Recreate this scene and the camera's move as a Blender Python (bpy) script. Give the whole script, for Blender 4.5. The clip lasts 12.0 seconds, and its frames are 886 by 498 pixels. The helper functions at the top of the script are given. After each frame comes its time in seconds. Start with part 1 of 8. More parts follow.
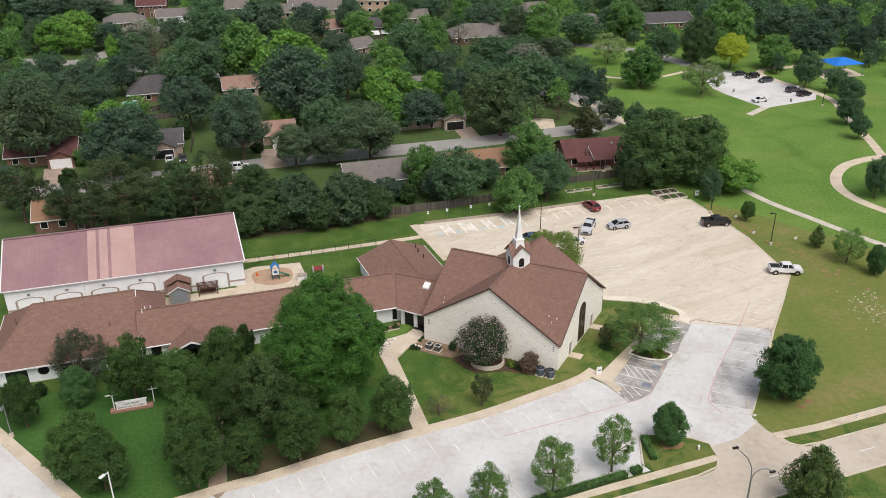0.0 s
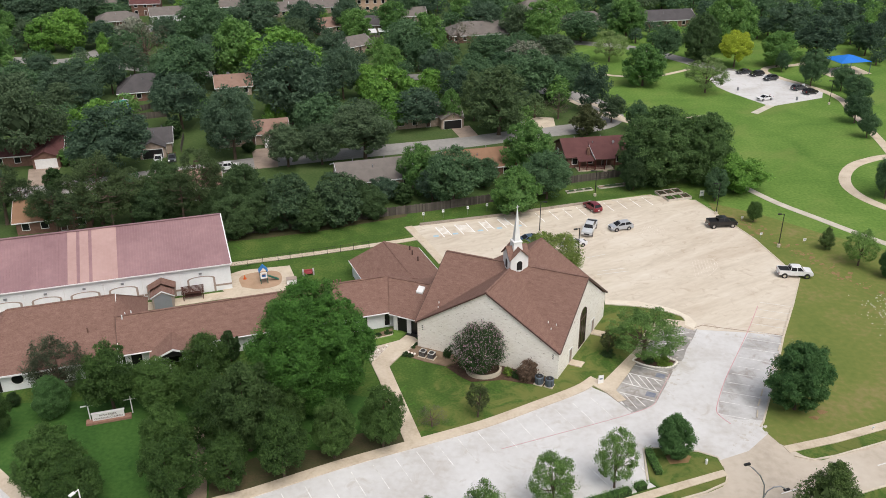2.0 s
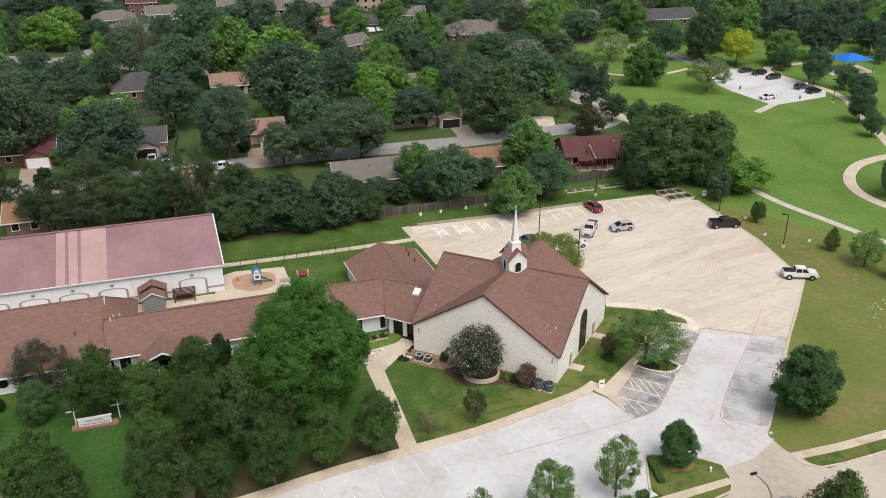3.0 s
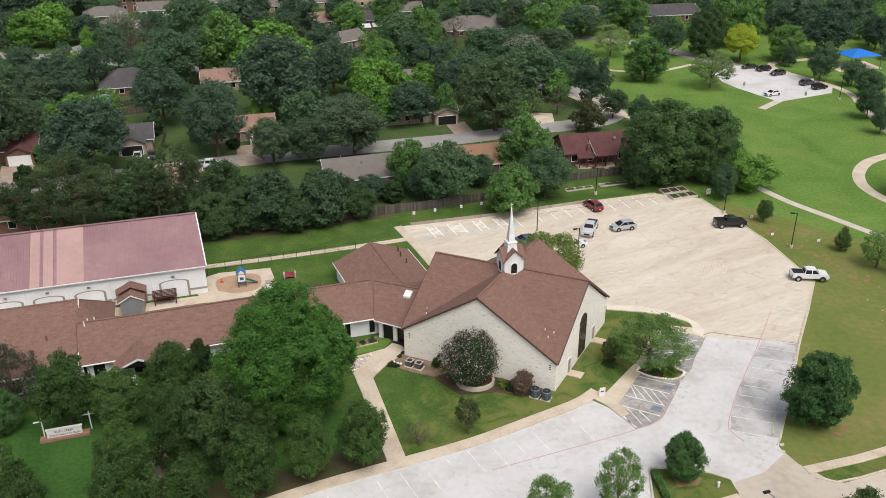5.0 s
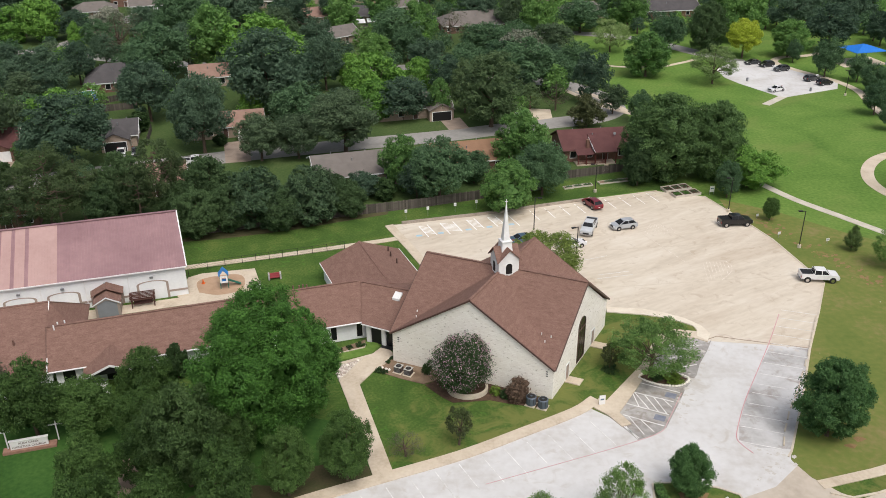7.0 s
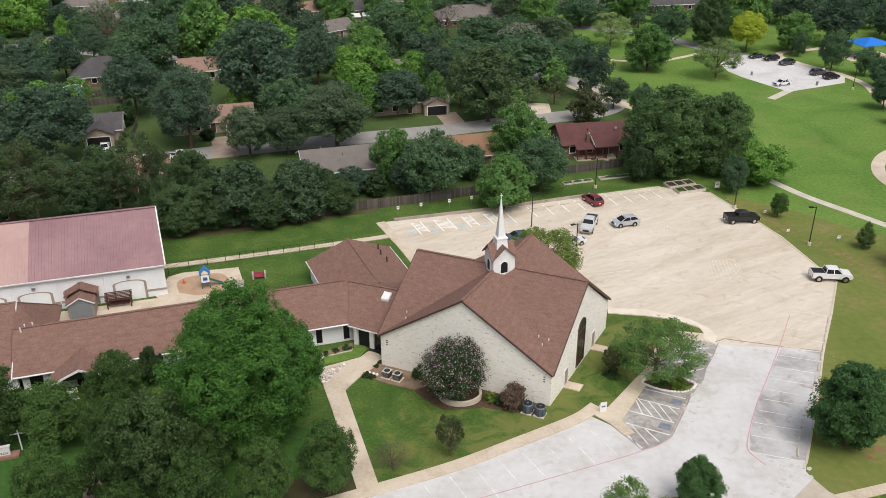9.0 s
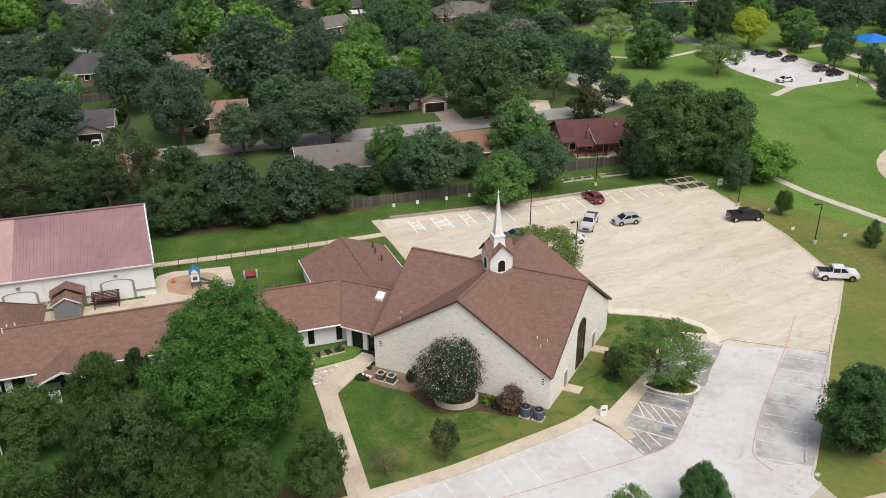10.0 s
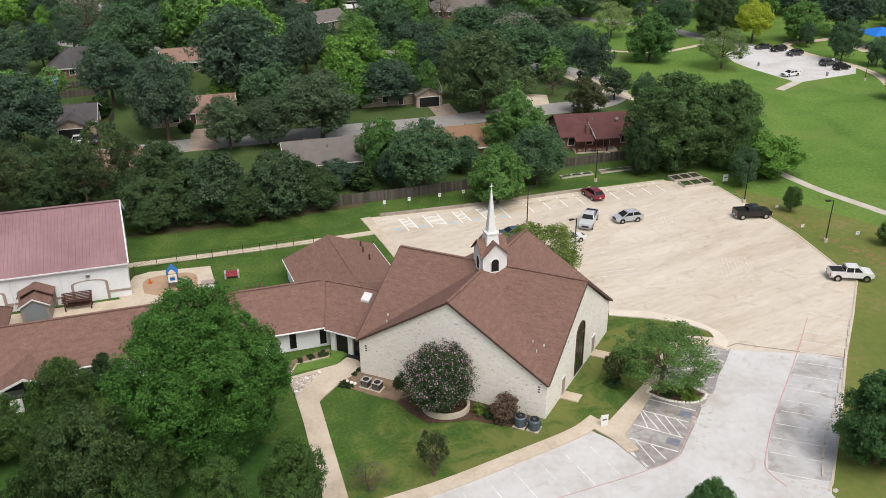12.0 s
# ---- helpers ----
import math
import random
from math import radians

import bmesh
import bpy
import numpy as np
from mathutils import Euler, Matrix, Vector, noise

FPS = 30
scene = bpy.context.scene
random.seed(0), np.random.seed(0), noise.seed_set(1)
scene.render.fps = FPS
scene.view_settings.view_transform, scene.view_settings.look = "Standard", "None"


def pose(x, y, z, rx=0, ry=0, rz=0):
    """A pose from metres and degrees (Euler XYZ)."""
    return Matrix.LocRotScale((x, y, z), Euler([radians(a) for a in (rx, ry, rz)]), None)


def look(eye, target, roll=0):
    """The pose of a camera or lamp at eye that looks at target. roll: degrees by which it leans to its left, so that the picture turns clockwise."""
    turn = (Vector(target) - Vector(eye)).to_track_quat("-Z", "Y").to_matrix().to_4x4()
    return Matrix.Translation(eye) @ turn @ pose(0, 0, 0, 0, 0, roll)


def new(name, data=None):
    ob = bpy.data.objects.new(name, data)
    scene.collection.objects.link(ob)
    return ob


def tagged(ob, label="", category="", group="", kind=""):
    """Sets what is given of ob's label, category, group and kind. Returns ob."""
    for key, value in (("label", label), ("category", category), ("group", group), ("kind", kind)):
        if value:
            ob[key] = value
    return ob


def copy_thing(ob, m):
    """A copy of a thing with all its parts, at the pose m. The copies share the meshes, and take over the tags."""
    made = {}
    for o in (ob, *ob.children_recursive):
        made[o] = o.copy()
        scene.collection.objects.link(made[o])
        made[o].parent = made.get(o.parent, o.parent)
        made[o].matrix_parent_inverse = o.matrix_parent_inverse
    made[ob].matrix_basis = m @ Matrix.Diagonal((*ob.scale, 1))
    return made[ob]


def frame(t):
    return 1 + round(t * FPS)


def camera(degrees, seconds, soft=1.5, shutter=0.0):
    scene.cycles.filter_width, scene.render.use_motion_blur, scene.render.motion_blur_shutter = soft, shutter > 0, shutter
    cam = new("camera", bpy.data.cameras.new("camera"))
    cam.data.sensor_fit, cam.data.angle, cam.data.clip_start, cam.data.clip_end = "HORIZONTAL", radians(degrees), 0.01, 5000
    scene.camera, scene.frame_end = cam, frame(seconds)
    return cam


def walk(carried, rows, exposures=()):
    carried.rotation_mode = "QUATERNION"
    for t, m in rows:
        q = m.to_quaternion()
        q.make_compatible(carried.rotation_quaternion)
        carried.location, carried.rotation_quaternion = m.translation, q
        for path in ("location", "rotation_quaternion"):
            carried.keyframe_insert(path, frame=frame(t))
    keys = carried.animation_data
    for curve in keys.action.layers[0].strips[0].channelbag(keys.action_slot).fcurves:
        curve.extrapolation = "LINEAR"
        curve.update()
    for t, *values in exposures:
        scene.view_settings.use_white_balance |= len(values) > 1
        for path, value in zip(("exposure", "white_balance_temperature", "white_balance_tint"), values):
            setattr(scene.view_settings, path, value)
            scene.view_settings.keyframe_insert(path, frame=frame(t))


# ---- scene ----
from itertools import product

cam = camera(55.19, 12.0, soft=0.9)
PATH = [
    (0, look((-4.086, -22.961, 68.867), (-1.563, 66.665, 24.587), -0.36)),
    (1, look((-3.546, -20.466, 67.699), (-1.069, 69.201, 23.498), -0.41)),
    (2, look((-2.988, -17.843, 66.470), (-0.573, 71.870, 22.360), -0.43)),
    (3, look((-2.409, -15.176, 65.190), (-0.034, 74.575, 21.153), -0.44)),
    (5, look((-1.160, -9.842, 62.498), (1.171, 79.941, 18.525), -0.46)),
    (6, look((-0.589, -7.201, 61.118), (1.809, 82.591, 17.167), -0.45)),
    (7, look((-0.028, -4.534, 59.734), (2.432, 85.268, 15.808), -0.42)),
    (9, look((1.153, 0.781, 56.774), (3.607, 90.580, 12.841), -0.44)),
    (10, look((1.760, 3.406, 55.262), (4.197, 93.198, 11.313), -0.46)),
    (11, look((2.397, 6.039, 53.828), (4.783, 95.833, 9.880), -0.48)),
    (12, look((3.026, 8.728, 52.389), (5.445, 98.535, 8.469), -0.49)),
]
walk(cam, PATH)

# ---- light: an overcast summer sky with a veiled high sun ----
world = bpy.data.worlds.new("sky")
scene.world = world
world.use_nodes = True
wn = world.node_tree
sky = wn.nodes.new("ShaderNodeTexSky")
sky.sky_type = "NISHITA"
sky.sun_disc = False
sky.sun_elevation, sky.sun_rotation = radians(60), radians(155)
sky.air_density, sky.dust_density, sky.ozone_density = 1.0, 6.0, 1.0
wn.nodes["Background"].inputs["Strength"].default_value = 0.13
veil = wn.nodes.new("ShaderNodeHueSaturation")
veil.inputs["Saturation"].default_value = 0.6
wn.links.new(sky.outputs[0], veil.inputs["Color"])
wn.links.new(veil.outputs[0], wn.nodes["Background"].inputs["Color"])
sun = new("sun", bpy.data.lights.new("sun", "SUN"))
sun.data.energy, sun.data.angle, sun.data.color = 1.3, radians(42), (1.0, 0.97, 0.925)
sun.matrix_world = look((20, -44, 84), (0, 0, 0))
scene.view_settings.exposure = 0.14


# ---- materials ----
def shade(name, colours, scale=1.0, rough=0.85, fine=12.0, bump=0.0, metal=0.0, stretch=(1, 1, 1), per="none", spec=0.3, fade=0.35, turn=0.0):
    """Two scales of noise between two or three colours, with fine relief; per: extra variation by 'island' or 'object'."""
    m = bpy.data.materials.new(name)
    m.use_nodes = True
    nt = m.node_tree
    n, l = nt.nodes, nt.links
    b = n["Principled BSDF"]
    b.inputs["Roughness"].default_value = rough
    b.inputs["Metallic"].default_value = metal
    b.inputs["Specular IOR Level"].default_value = spec
    co = n.new("ShaderNodeTexCoord")
    mp = n.new("ShaderNodeMapping")
    mp.vector_type = "TEXTURE"
    mp.inputs["Scale"].default_value = tuple(1 / v for v in stretch)
    mp.inputs["Rotation"].default_value = (0, 0, radians(turn))
    l.new(co.outputs["Object"], mp.inputs[0])
    big = n.new("ShaderNodeTexNoise")
    big.inputs["Scale"].default_value = scale
    big.inputs["Detail"].default_value = 5
    big.inputs["Distortion"].default_value = 0.5
    small = n.new("ShaderNodeTexNoise")
    small.inputs["Scale"].default_value = scale * fine
    small.inputs["Detail"].default_value = 3
    l.new(mp.outputs[0], big.inputs["Vector"])
    l.new(mp.outputs[0], small.inputs["Vector"])
    mix = n.new("ShaderNodeMix")
    mix.inputs[0].default_value = fade
    l.new(big.outputs[0], mix.inputs[2])
    l.new(small.outputs[0], mix.inputs[3])
    fac = mix.outputs[0]
    if per != "none":
        rnd = n.new("ShaderNodeNewGeometry") if per == "island" else n.new("ShaderNodeObjectInfo")
        mx = n.new("ShaderNodeMix")
        mx.inputs[0].default_value = 0.45
        l.new(fac, mx.inputs[2])
        l.new(rnd.outputs["Random Per Island" if per == "island" else "Random"], mx.inputs[3])
        fac = mx.outputs[0]
    ramp = n.new("ShaderNodeValToRGB")
    e = ramp.color_ramp.elements
    stops = [0.3, 0.7] if len(colours) == 2 else [0.28, 0.5, 0.72]
    while len(e) < len(colours):
        e.new(0.5)
    for k, c in enumerate(colours):
        e[k].position = stops[k]
        e[k].color = (*c, 1)
    l.new(fac, ramp.inputs[0])
    l.new(ramp.outputs[0], b.inputs["Base Color"])
    if bump:
        bp = n.new("ShaderNodeBump")
        bp.inputs["Strength"].default_value = bump
        bp.inputs["Distance"].default_value = 0.05
        l.new(small.outputs[0], bp.inputs["Height"])
        l.new(bp.outputs[0], b.inputs["Normal"])
    return m


def stained(m, name, colour, scale, low, high, amount, stretch=(1, 1, 1), turn=0.0, along=None):
    """A copy of a material under blotches of one more colour; along: (x, y, turn, width) keeps them near a line."""
    m = m.copy()
    m.name = name
    n, l = m.node_tree.nodes, m.node_tree.links
    b = n["Principled BSDF"]
    under = b.inputs["Base Color"].links[0].from_socket
    co = n.new("ShaderNodeTexCoord")
    mp = n.new("ShaderNodeMapping")
    mp.vector_type = "TEXTURE"
    mp.inputs["Scale"].default_value = tuple(1 / v for v in stretch)
    mp.inputs["Rotation"].default_value = (0, 0, radians(turn))
    l.new(co.outputs["Object"], mp.inputs[0])
    ns = n.new("ShaderNodeTexNoise")
    ns.inputs["Scale"].default_value = scale
    ns.inputs["Detail"].default_value = 6
    ns.inputs["Roughness"].default_value = 0.62
    ns.inputs["Distortion"].default_value = 0.8
    l.new(mp.outputs[0], ns.inputs["Vector"])
    fac = ns.outputs[0]
    if along:
        line = n.new("ShaderNodeMapping")
        line.vector_type = "TEXTURE"
        line.inputs["Location"].default_value = (along[0], along[1], 0)
        line.inputs["Rotation"].default_value = (0, 0, radians(along[2]))
        l.new(co.outputs["Object"], line.inputs[0])
        axes = n.new("ShaderNodeSeparateXYZ")
        l.new(line.outputs[0], axes.inputs[0])
        off = n.new("ShaderNodeMath")
        off.operation = "ABSOLUTE"
        l.new(axes.outputs["Y"], off.inputs[0])
        drop = n.new("ShaderNodeMath")
        drop.operation = "MULTIPLY_ADD"
        drop.inputs[1].default_value = -0.2 / along[3]
        l.new(off.outputs[0], drop.inputs[0])
        l.new(fac, drop.inputs[2])
        fac = drop.outputs[0]
    rg = n.new("ShaderNodeMapRange")
    rg.interpolation_type = "SMOOTHSTEP"
    rg.inputs["From Min"].default_value = low
    rg.inputs["From Max"].default_value = high
    rg.inputs["To Max"].default_value = amount
    l.new(fac, rg.inputs["Value"])
    mix = n.new("ShaderNodeMix")
    mix.data_type = "RGBA"
    for k in mix.inputs:
        if k.type == "RGBA" and k.name == "B":
            k.default_value = (*colour, 1)
        if k.type == "RGBA" and k.name == "A":
            l.new(under, k)
    l.new(rg.outputs[0], mix.inputs[0])
    l.new([k for k in mix.outputs if k.type == "RGBA"][0], b.inputs["Base Color"])
    return m


def plain(name, c, rough=0.5, metal=0.0, spec=0.4):
    k = 0.86
    return shade(name, [tuple(v * k for v in c), c], scale=2.0, rough=rough, metal=metal, spec=spec)


def leafy(name, dark, light, glow=0.45):
    """Leaves: tint by leaf, by clump and by tree, with a little light coming through."""
    m = bpy.data.materials.new(name)
    m.use_nodes = True
    nt = m.node_tree
    n, l = nt.nodes, nt.links
    b = n["Principled BSDF"]
    b.inputs["Roughness"].default_value = 0.6
    b.inputs["Specular IOR Level"].default_value = 0.25
    geo, info = n.new("ShaderNodeNewGeometry"), n.new("ShaderNodeObjectInfo")
    co, ns = n.new("ShaderNodeTexCoord"), n.new("ShaderNodeTexNoise")
    ns.inputs["Scale"].default_value = 0.85
    l.new(co.outputs["Object"], ns.inputs["Vector"])
    a = n.new("ShaderNodeMath")
    a.operation = "MULTIPLY_ADD"
    a.inputs[1].default_value = 0.34
    l.new(geo.outputs["Random Per Island"], a.inputs[0])
    c = n.new("ShaderNodeMath")
    c.operation = "MULTIPLY_ADD"
    c.inputs[1].default_value = 0.35
    l.new(info.outputs["Random"], c.inputs[0])
    d = n.new("ShaderNodeMath")
    d.operation = "MULTIPLY_ADD"
    d.inputs[1].default_value = 0.9
    d.inputs[2].default_value = -0.3
    l.new(ns.outputs[0], d.inputs[0])
    l.new(d.outputs[0], c.inputs[2])
    l.new(c.outputs[0], a.inputs[2])
    ramp = n.new("ShaderNodeValToRGB")
    ramp.color_ramp.elements[0].color = (*dark, 1)
    ramp.color_ramp.elements[1].color = (*light, 1)
    ramp.color_ramp.elements[0].position = 0.1
    ramp.color_ramp.elements[1].position = 0.9
    l.new(a.outputs[0], ramp.inputs[0])
    l.new(ramp.outputs[0], b.inputs["Base Color"])
    tr = n.new("ShaderNodeBsdfTranslucent")
    l.new(ramp.outputs[0], tr.inputs["Color"])
    mx = n.new("ShaderNodeMixShader")
    mx.inputs[0].default_value = glow
    l.new(b.outputs[0], mx.inputs[1])
    l.new(tr.outputs[0], mx.inputs[2])
    l.new(mx.outputs[0], n["Material Output"].inputs["Surface"])
    return m


GRASS = shade("grass", [(0.065, 0.13, 0.026), (0.11, 0.198, 0.04), (0.18, 0.26, 0.066)], scale=0.1, fine=16, fade=0.5, bump=0.6, rough=0.95, spec=0.1)
# Deep green turf; some of the oaks' shade is put into its colour.
DEEPSHADEGRASS = shade("deep_shaded_grass", [(0.025, 0.068, 0.016), (0.045, 0.108, 0.024), (0.075, 0.14, 0.034)], scale=0.12, fine=16, fade=0.5, bump=0.6, rough=0.95, spec=0.1)
# Garden lawns darkened by colour for the shade of trees around them.
SHADETINTGRASS = shade("shade_tinted_grass", [(0.04, 0.07, 0.022), (0.062, 0.1, 0.032), (0.1, 0.125, 0.052)], scale=0.12, fine=16, fade=0.5, bump=0.6, rough=0.95, spec=0.1)
BAREGRASS = shade("bare_grass", [(0.05, 0.068, 0.024), (0.075, 0.072, 0.036), (0.12, 0.092, 0.056)], scale=0.25, fine=14, bump=0.5, rough=0.95, spec=0.1)
DRYGRASS = shade("dry_grass", [(0.09, 0.14, 0.032), (0.15, 0.175, 0.048), (0.26, 0.2, 0.1)], scale=0.08, fine=14, bump=0.5, rough=0.95, spec=0.1)
TANCON = shade("tan_concrete", [(0.47, 0.405, 0.325), (0.585, 0.52, 0.43), (0.66, 0.61, 0.53)], scale=0.2, fine=7, rough=0.9, bump=0.15, stretch=(0.35, 1.2, 1), turn=28)
PALEWALK = shade("pale_walk_concrete", [(0.6, 0.53, 0.43), (0.74, 0.68, 0.58)], scale=0.4, fine=8, rough=0.9)
CHURCHGRASS = shade("church_lawn_grass", [(0.032, 0.072, 0.016), (0.064, 0.116, 0.025), (0.135, 0.17, 0.046)], scale=0.22, fine=14, fade=0.45, bump=0.6, rough=0.95, spec=0.1)
GREYCON = shade("grey_concrete", [(0.45, 0.425, 0.4), (0.56, 0.553, 0.548), (0.635, 0.635, 0.637)], scale=0.14, fine=9, fade=0.32, rough=0.9, bump=0.15)
DARKCON = shade("worn_grey_concrete", [(0.19, 0.18, 0.17), (0.33, 0.315, 0.3), (0.5, 0.485, 0.465)], scale=0.25, fine=7, rough=0.9, bump=0.15)
WALKCON = shade("walk_concrete", [(0.40, 0.33, 0.25), (0.54, 0.46, 0.36), (0.62, 0.55, 0.45)], scale=0.35, fine=8, rough=0.9, bump=0.1)
ROADCON = shade("road_concrete", [(0.36, 0.31, 0.25), (0.48, 0.42, 0.35), (0.54, 0.49, 0.42)], scale=0.12, fine=9, rough=0.9, bump=0.1)
STREET = shade("street", [(0.21, 0.2, 0.19), (0.28, 0.27, 0.255), (0.35, 0.34, 0.32)], scale=0.15, fine=9, rough=0.9, bump=0.1)
KERBCON = shade("kerb", [(0.45, 0.39, 0.30), (0.62, 0.56, 0.47)], scale=0.5, rough=0.9)
PARKWALK = shade("park_walk_concrete", [(0.42, 0.38, 0.32), (0.6, 0.56, 0.49)], scale=0.5, fine=8, rough=0.9)
PAINTW = shade("line_paint", [(0.46, 0.45, 0.43), (0.84, 0.84, 0.83)], scale=0.7, rough=0.8)
FRESHPAINT = shade("fresh_line_paint", [(0.74, 0.73, 0.71), (0.9, 0.9, 0.89)], scale=1.5, rough=0.8)
PAINTR = shade("red_paint", [(0.5, 0.23, 0.25), (0.58, 0.4, 0.4)], scale=0.8, rough=0.85)
PAINTB = shade("blue_paint", [(0.25, 0.42, 0.55), (0.45, 0.6, 0.68)], scale=0.8, rough=0.85)
SHINGLE = shade("brown_shingle", [(0.132, 0.076, 0.06), (0.196, 0.116, 0.093), (0.272, 0.168, 0.138)], scale=1.6, fine=5, rough=0.9, bump=0.6, spec=0.15, fade=0.62, stretch=(0.7, 0.7, 3.2))
METALROOF = shade("mauve_metal_roof", [(0.22, 0.125, 0.135), (0.27, 0.16, 0.17), (0.33, 0.2, 0.205)], scale=0.2, fine=6, rough=0.5, metal=0.1, spec=0.4)
METALPALE = shade("faded_pink_panel", [(0.36, 0.228, 0.212), (0.43, 0.288, 0.265)], scale=0.3, fine=6, rough=0.55, spec=0.4)
WHITEWALL = shade("white_siding", [(0.72, 0.735, 0.75), (0.84, 0.855, 0.87)], scale=0.4, fine=8, rough=0.8)
WHITE = plain("white_paint", (0.82, 0.82, 0.82), 0.45)
TAUPE = plain("taupe_trim", (0.36, 0.29, 0.25), 0.7)
BROWNTRIM = plain("dark_brown_trim", (0.09, 0.05, 0.04), 0.6)
DARK = plain("dark_opening", (0.012, 0.012, 0.013), 0.5)
GLASS = plain("dark_glass", (0.012, 0.013, 0.015), 0.2, spec=0.35)
BARK = shade("bark", [(0.07, 0.05, 0.035), (0.16, 0.12, 0.09)], scale=2.5, rough=0.95, bump=0.6, stretch=(1, 1, 0.3))
GREYMETAL = plain("grey_metal", (0.28, 0.29, 0.31), 0.45, 0.5)
BLACKMETAL = plain("black_metal", (0.025, 0.025, 0.025), 0.5, 0.3)
RUBBER = plain("rubber", (0.02, 0.02, 0.02), 0.85)
CHROME = plain("chrome", (0.6, 0.6, 0.62), 0.2, 1.0)
WOODFENCE = shade("weathered_wood", [(0.07, 0.06, 0.053), (0.14, 0.12, 0.106)], scale=1.4, rough=0.9, per="object", stretch=(1, 1, 0.2))
DIRT = shade("bare_soil", [(0.17, 0.105, 0.05), (0.29, 0.19, 0.095)], scale=0.6, rough=0.95, bump=0.4)
BEDSOIL = shade("bed_soil", [(0.14, 0.095, 0.062), (0.27, 0.195, 0.135)], scale=0.9, rough=0.95, bump=0.5)
TANCON = stained(TANCON, "stained_tan_concrete", (0.4, 0.31, 0.225), 0.16, 0.48, 0.74, 0.5, stretch=(0.3, 1.2, 1), turn=28)
TANCON = stained(TANCON, "worn_tan_concrete", (0.42, 0.34, 0.26), 0.5, 0.55, 0.68, 0.5)
GREYCON = stained(GREYCON, "stained_grey_concrete", (0.43, 0.39, 0.35), 0.35, 0.56, 0.7, 0.55)
DRYGRASS = stained(DRYGRASS, "dry_grass_with_soil", (0.25, 0.16, 0.08), 0.35, 0.47, 0.64, 0.75, along=(63.2, 111.0, -67, 2.6))
VERGEGRASS = stained(CHURCHGRASS, "dry_verge_grass", (0.155, 0.165, 0.05), 0.24, 0.42, 0.6, 0.8)
CHURCHGRASS = stained(CHURCHGRASS, "tufted_church_lawn", (0.075, 0.165, 0.028), 0.5, 0.58, 0.7, 0.75)
CHURCHGRASS = stained(CHURCHGRASS, "patchy_church_lawn", (0.155, 0.165, 0.05), 0.3, 0.34, 0.56, 0.85, along=(22.0, 84.0, 45, 12.0))
DARKCON = stained(DARKCON, "dirty_worn_concrete", (0.2, 0.165, 0.135), 0.6, 0.5, 0.64, 0.6)
GRASS = stained(GRASS, "patchy_park_grass", (0.17, 0.215, 0.062), 0.07, 0.5, 0.68, 0.5, stretch=(0.5, 1, 1), turn=40)
MULCH = shade("mulch", [(0.05, 0.03, 0.02), (0.12, 0.075, 0.05)], scale=2.0, rough=0.95, bump=0.5)


# ---- building helpers ----
def link(name, bm, mat, parent=None, label="", smooth=False):
    me = bpy.data.meshes.new(name)
    bm.normal_update()
    bm.to_mesh(me)
    bm.free()
    for mm in mat if isinstance(mat, (list, tuple)) else [mat]:
        me.materials.append(mm)
    if smooth:
        me.polygons.foreach_set("use_smooth", [True] * len(me.polygons))
    ob = new(name, me)
    if parent is not None:
        ob.parent = parent
    if label:
        ob["label"] = label
    return ob


def part(name, bm, mat, parent, label="", smooth=False):
    return link(name, bm, mat, parent, label, smooth)


def thing(name, x, y, z=0.0, turn=0.0, label="", category="", group="", kind=""):
    ob = new(name)
    ob.empty_display_size = 0.3
    ob.matrix_basis = pose(x, y, z, 0, 0, turn)
    return tagged(ob, label, category, group, kind)


def box(x0, y0, z0, x1, y1, z1, bm=None, bevel=0.0):
    b = bmesh.new()
    bmesh.ops.create_cube(b, size=1)
    for v in b.verts:
        v.co = ((x0 + x1) / 2 + v.co.x * (x1 - x0), (y0 + y1) / 2 + v.co.y * (y1 - y0), (z0 + z1) / 2 + v.co.z * (z1 - z0))
    if bevel:
        bmesh.ops.bevel(b, geom=b.edges[:], offset=bevel, segments=2, affect="EDGES")
    return merge(bm, b)


def merge(bm, b):
    if bm is None:
        return b
    idx = {}
    for v in b.verts:
        idx[v] = bm.verts.new(v.co)
    for f in b.faces:
        bm.faces.new([idx[v] for v in f.verts])
    b.free()
    return bm


def tube(points, radii, seg=8, bm=None, cap=True):
    """A round bar along points, with a radius at each."""
    bm = bm or bmesh.new()
    rings = []
    pts = [Vector(p) for p in points]
    for i, p in enumerate(pts):
        d = (pts[min(i + 1, len(pts) - 1)] - pts[max(i - 1, 0)]).normalized()
        a = d.orthogonal().normalized()
        b = d.cross(a)
        rings.append([bm.verts.new(p + radii[i] * (a * math.cos(k * math.tau / seg) + b * math.sin(k * math.tau / seg))) for k in range(seg)])
    for r0, r1 in zip(rings, rings[1:]):
        for k in range(seg):
            bm.faces.new((r0[k], r0[(k + 1) % seg], r1[(k + 1) % seg], r1[k]))
    if cap:
        bm.faces.new(rings[0][::-1])
        bm.faces.new(rings[-1])
    return bm


def prism(poly, z0, z1, bm=None):
    """A flat slab over a polygon of (x, y)."""
    b = bmesh.new()
    lo = [b.verts.new((x, y, z0)) for x, y in poly]
    hi = [b.verts.new((x, y, z1)) for x, y in poly]
    n = len(poly)
    b.faces.new(hi)
    b.faces.new(lo[::-1])
    for i in range(n):
        b.faces.new((lo[i], lo[(i + 1) % n], hi[(i + 1) % n], hi[i]))
    bmesh.ops.recalc_face_normals(b, faces=b.faces[:])
    return merge(bm, b)


